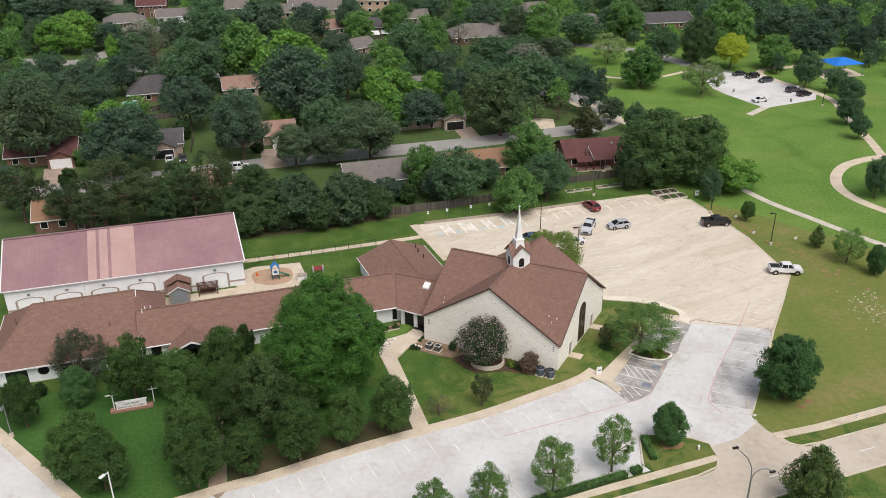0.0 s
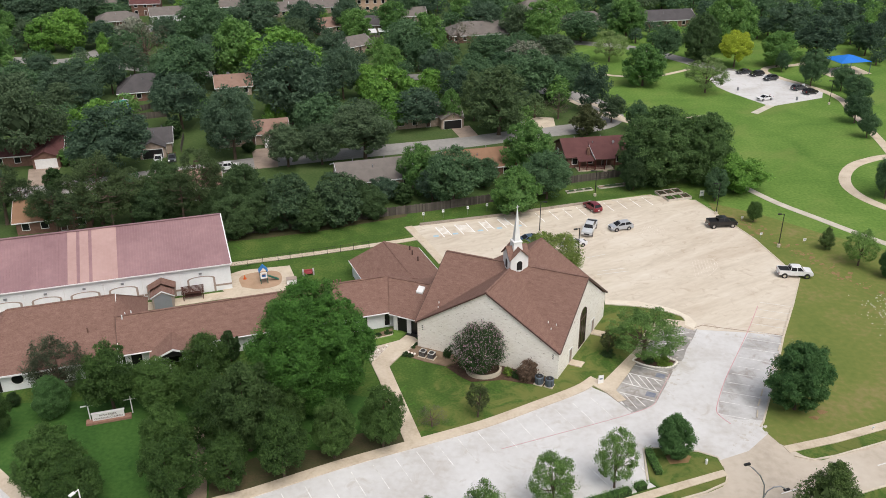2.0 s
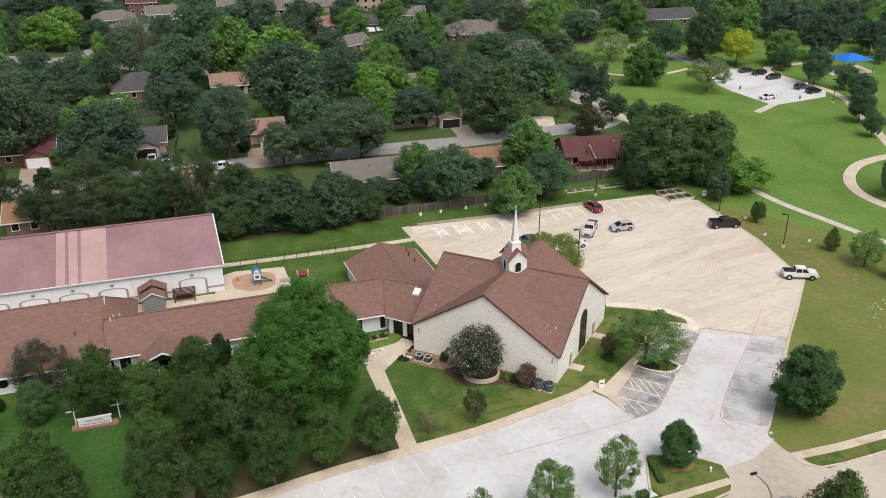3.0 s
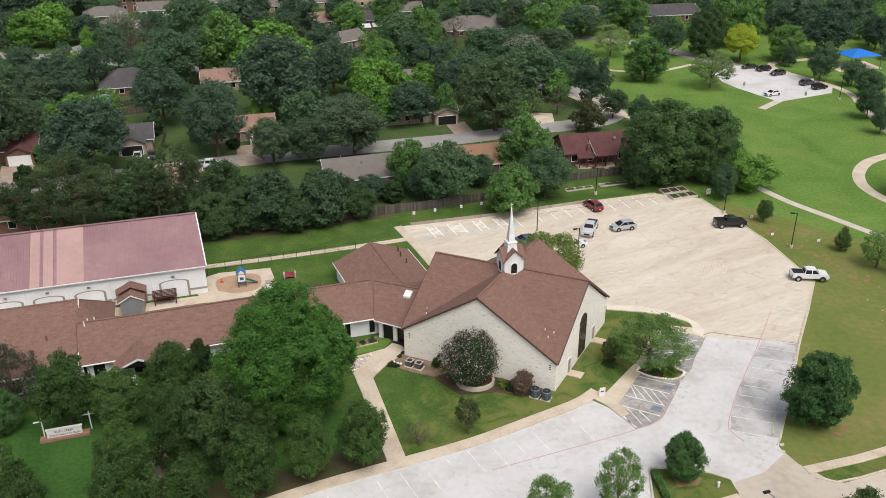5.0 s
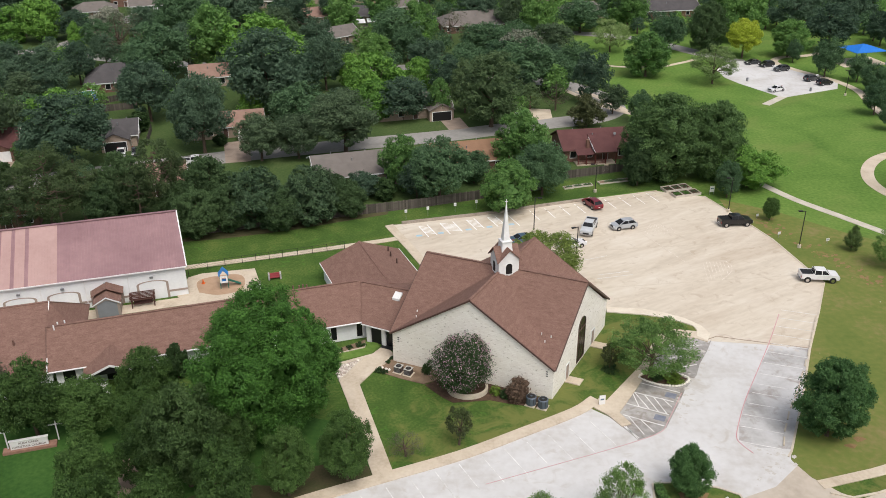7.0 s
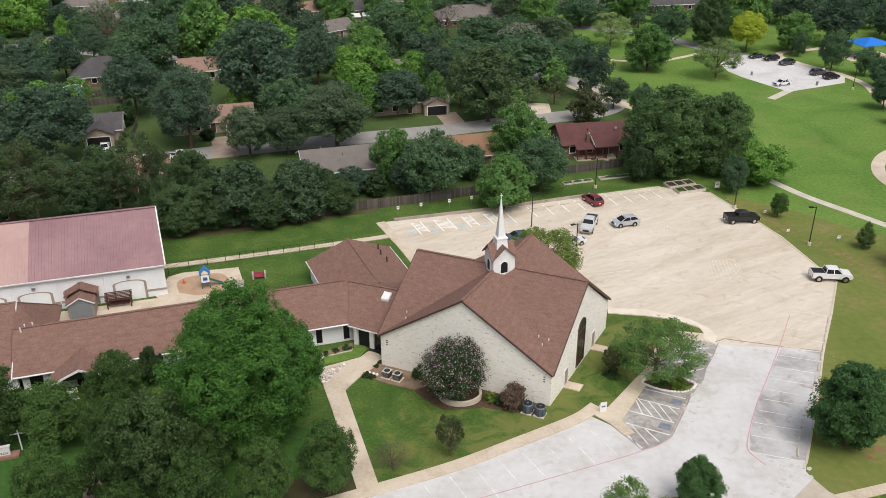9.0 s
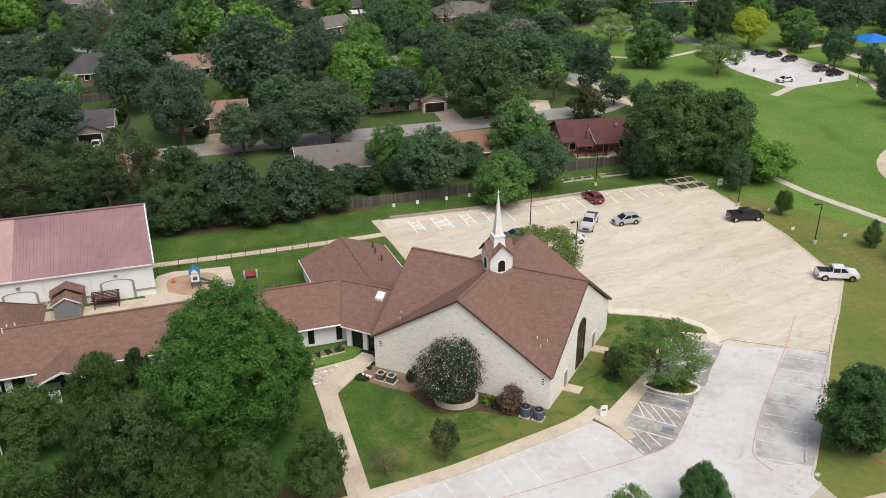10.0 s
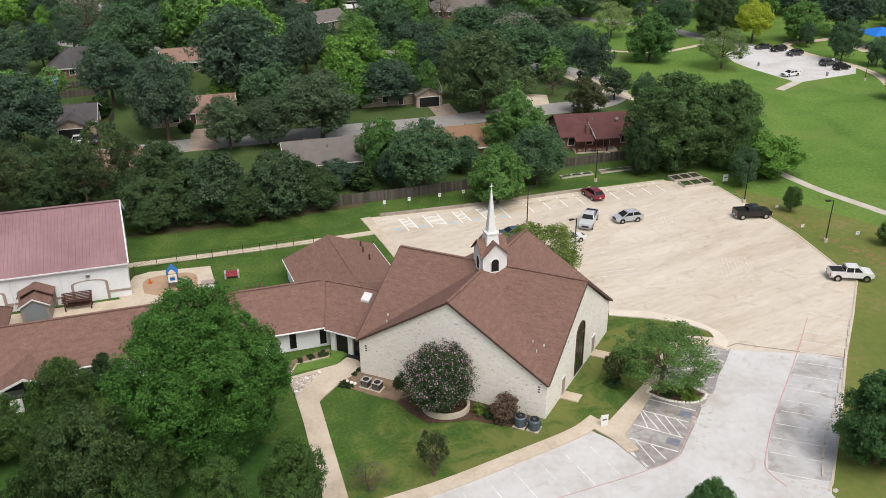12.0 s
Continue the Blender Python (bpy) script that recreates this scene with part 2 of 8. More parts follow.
def smooth_line(pts, steps=6):
    """Catmull-Rom through (x, y) points."""
    p = [Vector(q) for q in pts]
    p = [2 * p[0] - p[1]] + p + [2 * p[-1] - p[-2]]
    out = []
    for i in range(1, len(p) - 2):
        for k in range(steps):
            t = k / steps
            a, b, c, d = p[i - 1], p[i], p[i + 1], p[i + 2]
            out.append(0.5 * ((2 * b) + (c - a) * t + (2 * a - 5 * b + 4 * c - d) * t * t + (3 * b - a - 3 * c + d) * t ** 3))
    out.append(p[-2])
    return [tuple(q) for q in out]


def ribbon(pts, width, z0, z1, bm=None):
    """A band of that width along a line of (x, y): a road, a walk or a kerb."""
    b = bm or bmesh.new()
    p = [Vector(q) for q in pts]
    rows = []
    for i, q in enumerate(p):
        d = (p[min(i + 1, len(p) - 1)] - p[max(i - 1, 0)]).normalized()
        n = Vector((-d.y, d.x)) * width / 2
        rows.append([b.verts.new((*(q + n), z1)), b.verts.new((*(q - n), z1)), b.verts.new((*(q - n), z0)), b.verts.new((*(q + n), z0))])
    for r0, r1 in zip(rows, rows[1:]):
        for k in range(4):
            b.faces.new((r0[k], r0[(k + 1) % 4], r1[(k + 1) % 4], r1[k]))
    b.faces.new(rows[0][::-1])
    b.faces.new(rows[-1])
    bmesh.ops.recalc_face_normals(b, faces=b.faces[:])
    return b


def setting(name, bm, mat, label, category):
    return tagged(link(name, bm, mat), label, category, kind="structure")


def stripe(parent, name, a, b, width, z, mat):
    return part(name, ribbon([a, b], width, z - 0.012, z), mat, parent)


# ---- ground, lots, walks and streets ----
def ground_sheet():
    bm = bmesh.new()
    bmesh.ops.create_grid(bm, x_segments=60, y_segments=60, size=1500)
    for v in bm.verts:
        v.co.y += 300
    return setting("ground", bm, GRASS, "mown green lawn and parkland with uneven patches", "lawn")


ground_sheet()
Z1 = 0.03
lot_n = [(-5, 127.2), (10.8, 130.9), (25.7, 135.3), (43.7, 140.2), (51.7, 137.3), (54.6, 128.1), (57.2, 118.7), (59.1, 103.7), (54.7, 95.4), (49.6, 86.3), (44.1, 87.5),
         (36.7, 88.7), (37.0, 90.5), (36.4, 93.2), (34.6, 95.4), (31.6, 96.9), (25.5, 97.6), (17.0, 102.0), (9.0, 107.0), (0.9, 111.9), (-1.3, 118.1)]
LOTN = setting("parking_lot_north", prism(lot_n, -0.2, Z1), TANCON, "sun-bleached tan concrete parking lot with stains", "parking lot")
lot_f = [(36.7, 88.7), (44.1, 87.5), (49.6, 86.3), (44.7, 76.7), (39.2, 66.5), (38.6, 65.2), (38.9, 63.8), (39.5, 62.5), (35.6, 60.9), (31.6, 59.4), (31.4, 58.2), (22.0, 55.2), (11.5, 51.3), (0, 47.4), (-16.0, 42.0),
         (-44.0, 36.0), (-80.0, 44.0), (-80.0, 84.0), (-58.8, 66.0), (-42.4, 50.9), (-41.0, 49.7), (-39.4, 49.4), (-37.6, 50.1), (-27.6, 54.6), (-22.6, 56.4), (-13.0, 60.8), (-3.8, 64.2), (4.0, 67.4), (11.3, 71.0), (17.4, 74.2), (19.0, 74.9), (20.9, 73.2), (22.0, 71.3), (23.1, 71.7), (22.2, 73.7), (26.7, 80.6), (28.7, 84.0), (31.1, 87.4), (33.5, 89.5), (35.4, 89.4)]
LOTF = setting("parking_lot_front", prism(lot_f, -0.2, Z1 - 0.004), GREYCON, "pale grey worn concrete parking lot in front of the church", "parking lot")
street_d = Vector((0.952, 0.308))


def street_point(along, across):
    p = Vector((40.5, 55.1)) + along * street_d + across * Vector((-0.308, 0.952))
    return (p.x, p.y)


ROAD = setting("road", ribbon([street_point(-120, 0), street_point(0, 0), street_point(220, 0)], 5.9, -0.2, 0.02), ROADCON, "wide tan concrete street with pale lane dashes", "road")
for k in range(-12, 14):
    stripe(ROAD, "lane_dash", street_point(k * 13.6 - 4.2, 0), street_point(k * 13.6 - 2.0, 0), 0.14, 0.034, PAINTW)
setting("driveway", prism([(38.9, 64.2), (39.6, 62.3), (40.6, 61.2), (41.6, 60.0), (42.8, 59.2), (45.0, 58.9), (44.0, 57.4), (31.0, 53.6), (26.6, 52.6), (28.4, 54.2), (30.4, 55.2), (31.4, 56.4), (31.5, 59.6), (35.4, 61.1)], -0.2, 0.035), ROADCON, "tan concrete driveway apron joining the street", "driveway")
setting("sidewalk_street_east", ribbon([(40.0, 61.2), street_point(8, 5.5), street_point(60, 5.5), street_point(200, 5.5)], 1.2, -0.1, 0.10), WALKCON, "tan concrete sidewalk beside the street", "sidewalk")
setting("sidewalk_street_west", ribbon([(31.4, 57.5), street_point(-19, 4.8), street_point(-60, 4.8), street_point(-110, 4.8)], 1.1, -0.1, 0.10), WALKCON, "tan concrete sidewalk beside the street", "sidewalk")
setting("kerb_street_east", ribbon([(40.5, 60.0), street_point(3.2, 3.3), street_point(6, 3.0), street_point(60, 3.0), street_point(200, 3.0)], 0.22, -0.1, 0.15), KERBCON, "pale concrete kerb", "kerb")
setting("kerb_street_west", ribbon([(31.5, 57.0), (30.9, 55.7), street_point(-12, 3.05), street_point(-60, 3.0), street_point(-110, 3.0)], 0.22, -0.1, 0.15), KERBCON, "pale concrete kerb", "kerb")
setting("kerb_street_south", ribbon([street_point(-110, -3.0), street_point(0, -3.0), street_point(200, -3.0)], 0.22, -0.1, 0.15), KERBCON, "pale concrete kerb", "kerb")

# the walk along the lawn and round the church
front_walk = [(-42.2, 50.7), (-40.9, 49.6), (-39.4, 49.3), (-37.6, 50.0), (-27.6, 54.4), (-22.6, 56.2), (-13.0, 60.6), (-3.8, 64.2), (4, 67.3), (11.2, 71.0), (17.3, 74.3), (20.0, 76.6)]
setting("sidewalk_front", ribbon(smooth_line(front_walk, 4), 1.5, -0.1, 0.13), WALKCON, "tan concrete walk along the front lawn", "sidewalk")
setting("sidewalk_front_west", ribbon([(-41.9, 50.5), (-58.8, 65.6), (-80, 85)], 1.5, -0.1, 0.13), WALKCON, "reddish tan concrete walk along the lawn", "sidewalk")
setting("ramp_walk", prism([(19.4, 75.0), (20.9, 73.3), (21.95, 71.3), (23.1, 71.75), (22.2, 73.8), (26.6, 80.5), (28.6, 84.0), (31.0, 87.5), (33.5, 89.6), (35.4, 89.4), (37.0, 88.3), (37.2, 89.6), (36.4, 90.9), (33.7, 91.6), (31.0, 90.4), (29.0, 87.1), (27.0, 83.4), (21.2, 76.2), (20.4, 76.7)], -0.1, 0.137), WALKCON, "tan concrete walk with kerb ramp", "sidewalk")
entry = [(-3.4, 64.4), (-7.9, 80.6), (-6.3, 83.4), (-4.9, 84.9), (-3.9, 87.1), (-4.4, 88.0), (-5.6, 88.7), (-6.6, 87.3), (-11.7, 84.95), (-11.5, 84.5), (-7.8, 86.2), (-10.4, 81.3), (-9.1, 77.1), (-6.4, 67.1), (-5.4, 63.6)]
setting("entry_walk", prism(entry, -0.1, 0.14), WALKCON, "tan concrete path leading to the church entrance", "path")
nose = [(25.6, 97.9), (30.6, 97.1), (33.4, 95.9), (35.6, 94.4), (37.3, 92.4), (37.9, 90.2), (37.0, 88.6), (36.0, 89.8), (36.4, 91.2), (36.2, 92.4), (34.6, 93.7), (32.6, 94.8), (30.2, 95.6), (25.4, 96.5)]
setting("kerb_walk_east", prism(nose, -0.1, 0.15), PALEWALK, "pale concrete walk curving round the lawn", "sidewalk")


def kerb_line(name, pts, width=0.22, top=0.16):
    return setting(name, ribbon(pts, width, -0.1, top), KERBCON, "pale weathered concrete kerb", "kerb")


setting("wall_lot_north", ribbon([(-3.4, 127.6), (10.8, 130.9), (25.7, 135.3), (31.0, 136.8)], 0.4, -0.1, 0.45), shade("weathered_wall", [(0.2, 0.17, 0.14), (0.34, 0.29, 0.24), (0.46, 0.41, 0.34)], scale=0.6, fine=8, bump=0.3), "low weathered concrete retaining wall", "retaining wall")
kerb_line("kerb_lot_north", [(31.0, 136.8), (43.7, 140.2)], 0.35)
kerb_line("kerb_lot_east", [(51.7, 137.3), (54.6, 128.1), (57.2, 118.7), (59.1, 103.7), (54.7, 95.4), (49.6, 86.3), (44.7, 76.7), (39.2, 66.5), (38.5, 65.6)], 0.24, 0.1)
setting("walk_lot_west", ribbon([(-5.6, 127.0), (-1.9, 118.0), (0.4, 111.9)], 1.5, -0.1, 0.14), WALKCON, "pale concrete walk beside the lot", "sidewalk")
setting("walk_lawn_north", ribbon(smooth_line([(-37.0, 112.6), (-26.7, 115.2), (-17.9, 117.6), (-7.0, 120.8), (-3.4, 122.0)], 3), 1.3, -0.1, 0.1), WALKCON, "pale concrete walk across the rear lawn", "sidewalk")

# park paths, park lot and the neighbourhood streets
setting("park_path_straight", ribbon(smooth_line([(60.5, 148), (63.8, 143.6), (67.5, 135.2), (72.4, 127.3), (78.0, 118.5), (86, 108), (96, 96)]), 1.7, -0.1, 0.04), PARKWALK, "pale concrete path across the park lawn", "path")
loop = [(118, 160), (104, 160.5), (96.4, 157.8), (91.2, 154.0), (87.0, 147.9), (85.2, 141.4), (86.5, 134.4), (92, 126), (102, 118)]
setting("park_path_loop", ribbon(smooth_line(loop), 2.4, -0.1, 0.045), WALKCON, "tan concrete path looping through the park", "path")
loop_n = [(128, 250), (114.5, 243.3), (106.5, 241.5), (102.8, 236), (105.0, 227.5), (108.5, 220.6), (111.4, 213.4), (112.4, 205.0), (110.4, 194.9), (108.0, 181.1), (106, 170), (104, 161)]
setting("park_path_north", ribbon(smooth_line(loop_n), 2.2, -0.1, 0.05), WALKCON, "tan concrete path winding past the park lot", "path")
park_lot = [(83.4, 229.0), (82.9, 220.0), (84.7, 213.8), (90.4, 201.2), (92.4, 200.6), (108.1, 207.3), (110.8, 213.0), (104.8, 226.0), (102.0, 234.5), (92.3, 238.3)]
setting("park_lot_walk", ribbon([(84.4, 194.2), (91.6, 201.2)], 2.0, -0.1, 0.027), PARKWALK, "short pale walk leaving the park lot", "path")
setting("park_lot", prism(park_lot, -0.1, 0.03), GREYCON, "pale concrete parking lot in the park", "parking lot")
setting("park_drive", ribbon(smooth_line([(93, 237), (86, 246), (80, 256), (72, 268), (60, 276), (40, 284)]), 6.0, -0.1, 0.025), STREET, "grey drive leading into the park", "road")
res = [(-140, 132), (-100, 143.5), (-85, 147.6), (-64, 155), (-46, 161), (-37, 163.9), (-18.3, 168.7), (6.5, 174.7), (24, 180.6), (40, 185.5), (46, 193), (45, 204), (37, 216), (22, 224), (0, 230)]
setting("street_residential", ribbon(smooth_line(res), 7.5, -0.1, 0.02), STREET, "grey concrete residential street", "road")
setting("driveway_house_east", prism([(24, 183.5), (31, 186), (31.5, 193), (27, 194), (22.5, 188)], -0.1, 0.04), WALKCON, "pale concrete driveway", "driveway")
setting("street_far", ribbon(smooth_line([(-190, 266), (-141, 265.5), (-126, 262), (-117, 264), (-112, 276), (-108, 300), (-104, 322)]), 7.0, -0.1, 0.02), STREET, "grey residential street", "road")
setting("street_far_west", ribbon(smooth_line([(-117, 264), (-98, 254.5), (-83, 248), (-59, 241), (-30, 236), (0, 236)]), 6.5, -0.1, 0.022), STREET, "grey residential street", "road")
setting("park_path_west", ribbon(smooth_line([(40.7, 208.8), (44.3, 204.3), (47.9, 195.2), (50.8, 187.8), (53.1, 182.1)]), 1.8, -0.1, 0.04), WALKCON, "pale concrete path along the edge of the park", "path")
setting("park_path_lawn", ribbon(smooth_line([(52.2, 236.6), (56.9, 233.6), (67.2, 232.4), (75.4, 236.7), (81.0, 240.6)]), 1.5, -0.1, 0.04), WALKCON, "pale concrete path across the park lawn", "path")
dry = [(57.6, 103.0), (53.2, 95.0), (48.2, 86.0), (43.2, 76.2), (37.6, 66.0), (40.4, 61.2), (56, 66.0), (80, 76), (110, 92), (95, 100), (80, 112), (70, 121), (62, 130), (54.0, 136), (53.6, 128), (55.6, 119)]
setting("lawn_church", prism([(-160, 40), (-75, 75), (-58, 64), (-46, 53), (-27, 54), (20, 72), (26, 80), (37, 89), (36.5, 94), (20, 100), (2, 112), (-4, 127.5), (22, 135), (43, 141), (52, 138), (46, 150), (43, 152), (30, 147), (0, 137), (-30, 129), (-75, 118), (-160, 96)], -0.1, 0.005), CHURCHGRASS, "mown olive green church lawn with dry patches", "lawn")
setting("lawn_neighbourhood", prism([(-300, 60), (-75, 118), (-30, 129), (0, 137), (30, 147), (43, 152), (50, 182), (46, 205), (46, 450), (-300, 450)], -0.1, 0.009), SHADETINTGRASS, "green lawns between the houses, tree shade put into their colour", "lawn")
setting("lawn_front", prism([(-65.1, 74.0), (-58.8, 65.5), (-51.7, 59.4), (-41.6, 50.6), (-39.4, 49.8), (-37.6, 50.6), (-29.7, 54.0), (-27.8, 55.0), (-17.5, 59.8), (-5.3, 64.6), (-8.8, 73.1), (-28.4, 79.3), (-43.1, 74.4)], -0.1, 0.01), DEEPSHADEGRASS, "deep green lawn under the oaks, partly darkened for their shade", "lawn")
setting("lawn_worn", prism([(-27.4, 55.5), (-23.3, 56.7), (-17.4, 59.2), (-5.3, 64.2), (-6.8, 67.0), (-12.3, 66.0), (-15.0, 63.1), (-20.8, 63.8), (-24.0, 61.8), (-27.8, 57.7)], -0.1, 0.014), BAREGRASS, "worn brownish lawn under the trees", "lawn")
# Brown ground, with the tree row's shade put in as a dark strip.
setting("lawn_fence_strip", prism([(-41.0, 121.8), (-33.0, 123.0), (-22.0, 125.9), (-13.4, 129.2), (-6.0, 131.8), (-5.8, 133.1), (-13.2, 131.2), (-22.9, 128.5), (-38.0, 124.6)], -0.1, 0.016), BAREGRASS, "bare brown ground along the fence, darkened for tree shade", "soil")
setting("lawn_verge", prism([street_point(-120, -16), street_point(220, -16), street_point(220, 11), street_point(-120, 11)], -0.1, 0.007), VERGEGRASS, "mown verge beside the street", "lawn")
setting("dry_lawn", prism(dry, -0.1, 0.012), DRYGRASS, "thin yellowing lawn with bare soil patches", "lawn")


# ---- buildings ----
def beam(p, q, w, h, bm=None):
    """A straight bar of w by h from p to q, its top edge on the line."""
    p, q = Vector(p), Vector(q)
    d = (q - p).normalized()
    s = d.cross(Vector((0, 0, 1)))
    s = (s if s.length > 1e-3 else Vector((1, 0, 0))).normalized() * w / 2
    up = s.cross(d).normalized()
    up = up if up.z >= 0 else -up
    b = bmesh.new()
    vs = [b.verts.new(o + a * s - c * up * h) for o in (p, q) for a, c in ((-1, 0), (1, 0), (1, 1), (-1, 1))]
    for f in ((0, 1, 2, 3), (7, 6, 5, 4), (0, 4, 5, 1), (1, 5, 6, 2), (2, 6, 7, 3), (3, 7, 4, 0)):
        b.faces.new([vs[i] for i in f])
    bmesh.ops.recalc_face_normals(b, faces=b.faces[:])
    return merge(bm, b)


def slab(faces, thick):
    """A roof skin from faces of 3D points, made solid downward by thick."""
    b = bmesh.new()
    seen = {}

    def vert(p, dz):
        key = (round(p[0], 4), round(p[1], 4), round(p[2] - dz, 4), dz > 0)
        if key not in seen:
            seen[key] = b.verts.new((p[0], p[1], p[2] - dz))
        return seen[key]

    edges = {}
    for f in faces:
        b.faces.new([vert(p, 0) for p in f])
        b.faces.new([vert(p, thick) for p in f][::-1])
        for p, q in zip(f, f[1:] + f[:1]):
            k = frozenset((tuple(p), tuple(q)))
            edges[k] = None if k in edges else (p, q)
    for e in edges.values():
        if e:
            b.faces.new((vert(e[0], 0), vert(e[1], 0), vert(e[1], thick), vert(e[0], thick)))
    bmesh.ops.recalc_face_normals(b, faces=b.faces[:])
    return b


def wall_plate(profile, p, q, inward, thick=0.35):
    """A wall from p to q (x, y); profile: (part of the way, z) points of its outline; it has thickness inward."""
    p, q, n = Vector(p), Vector(q), Vector(inward).normalized() * thick
    b = bmesh.new()
    out = [b.verts.new((*(p + (q - p) * s), z)) for s, z in profile]
    inn = [b.verts.new((*(p + (q - p) * s + n), z)) for s, z in profile]
    b.faces.new(out)
    b.faces.new(inn[::-1])
    k = len(profile)
    for i in range(k):
        b.faces.new((out[i], out[(i + 1) % k], inn[(i + 1) % k], inn[i]))
    bmesh.ops.recalc_face_normals(b, faces=b.faces[:])
    return b


def arch_outline(w, h, steps=12, flat=1.0):
    """An upright opening of width w and height h with a round head; flat below 1 gives a flatter head."""
    r = w / 2
    pts = [(-r, 0), (r, 0)]
    for k in range(steps + 1):
        a = math.pi * k / steps
        pts.append((r * math.cos(a), h - r * flat + r * flat * math.sin(a)))
    return pts


def plate(outline, depth, m, bm=None):
    """A flat piece: outline in x and z, standing on the plane y = 0 and reaching depth toward -y, moved by m."""
    b = bmesh.new()
    f = [b.verts.new((x, -depth, z)) for x, z in outline]
    k = [b.verts.new((x, 0, z)) for x, z in outline]
    b.faces.new(f)
    b.faces.new(k[::-1])
    n = len(outline)
    for i in range(n):
        b.faces.new((f[i], f[(i + 1) % n], k[(i + 1) % n], k[i]))
    bmesh.ops.recalc_face_normals(b, faces=b.faces[:])
    b.transform(m)
    return merge(bm, b)


def rim(outline, width, depth, m, bm=None):
    """A frame of that width round the outside of an outline (a loop of strips)."""
    n = len(outline)
    cx = sum(p[0] for p in outline) / n
    cz = sum(p[1] for p in outline) / n
    b = bmesh.new()
    sx = max(abs(p[0] - cx) for p in outline)
    sz = max(abs(p[1] - cz) for p in outline)
    outer = [(cx + (x - cx) * (sx + width) / sx, cz + (z - cz) * (sz + width) / sz) for x, z in outline]
    rings = [[b.verts.new((x, y, z)) for x, z in o] for o, y in ((outline, 0.0), (outline, -depth), (outer, -depth), (outer, 0.0))]
    for i in range(n):
        j = (i + 1) % n
        for r0, r1 in zip(rings, rings[1:] + rings[:1]):
            b.faces.new((r0[i], r0[j], r1[j], r1[i]))
    bmesh.ops.recalc_face_normals(b, faces=b.faces[:])
    b.transform(m)
    return merge(bm, b)


def window(parent, m, w, h, frame_mat=None, panes=1, head=0.0, name="window"):
    """A framed window standing proud of a wall; m puts its sill's middle on the wall, facing local -y."""
    o = arch_outline(w, h, 12, head) if head else [(-w / 2, 0), (w / 2, 0), (w / 2, h), (-w / 2, h)]
    pane = part(name, plate(o, 0.04, m), GLASS, parent, "dark glass pane")
    part("frame", rim(o, 0.09, 0.1, m), frame_mat or WHITE, pane)
    if panes > 1:
        b = None
        for k in range(1, panes):
            x = -w / 2 + w * k / panes
            b = plate([(x - 0.04, 0), (x + 0.04, 0), (x + 0.04, h * (0.86 if head else 1)), (x - 0.04, h * (0.86 if head else 1))], 0.07, m, b)
        part("mullion", b, frame_mat or WHITE, pane)
    return pane


def facing(x, y, z, turn):
    return pose(x, y, z, 0, 0, turn)


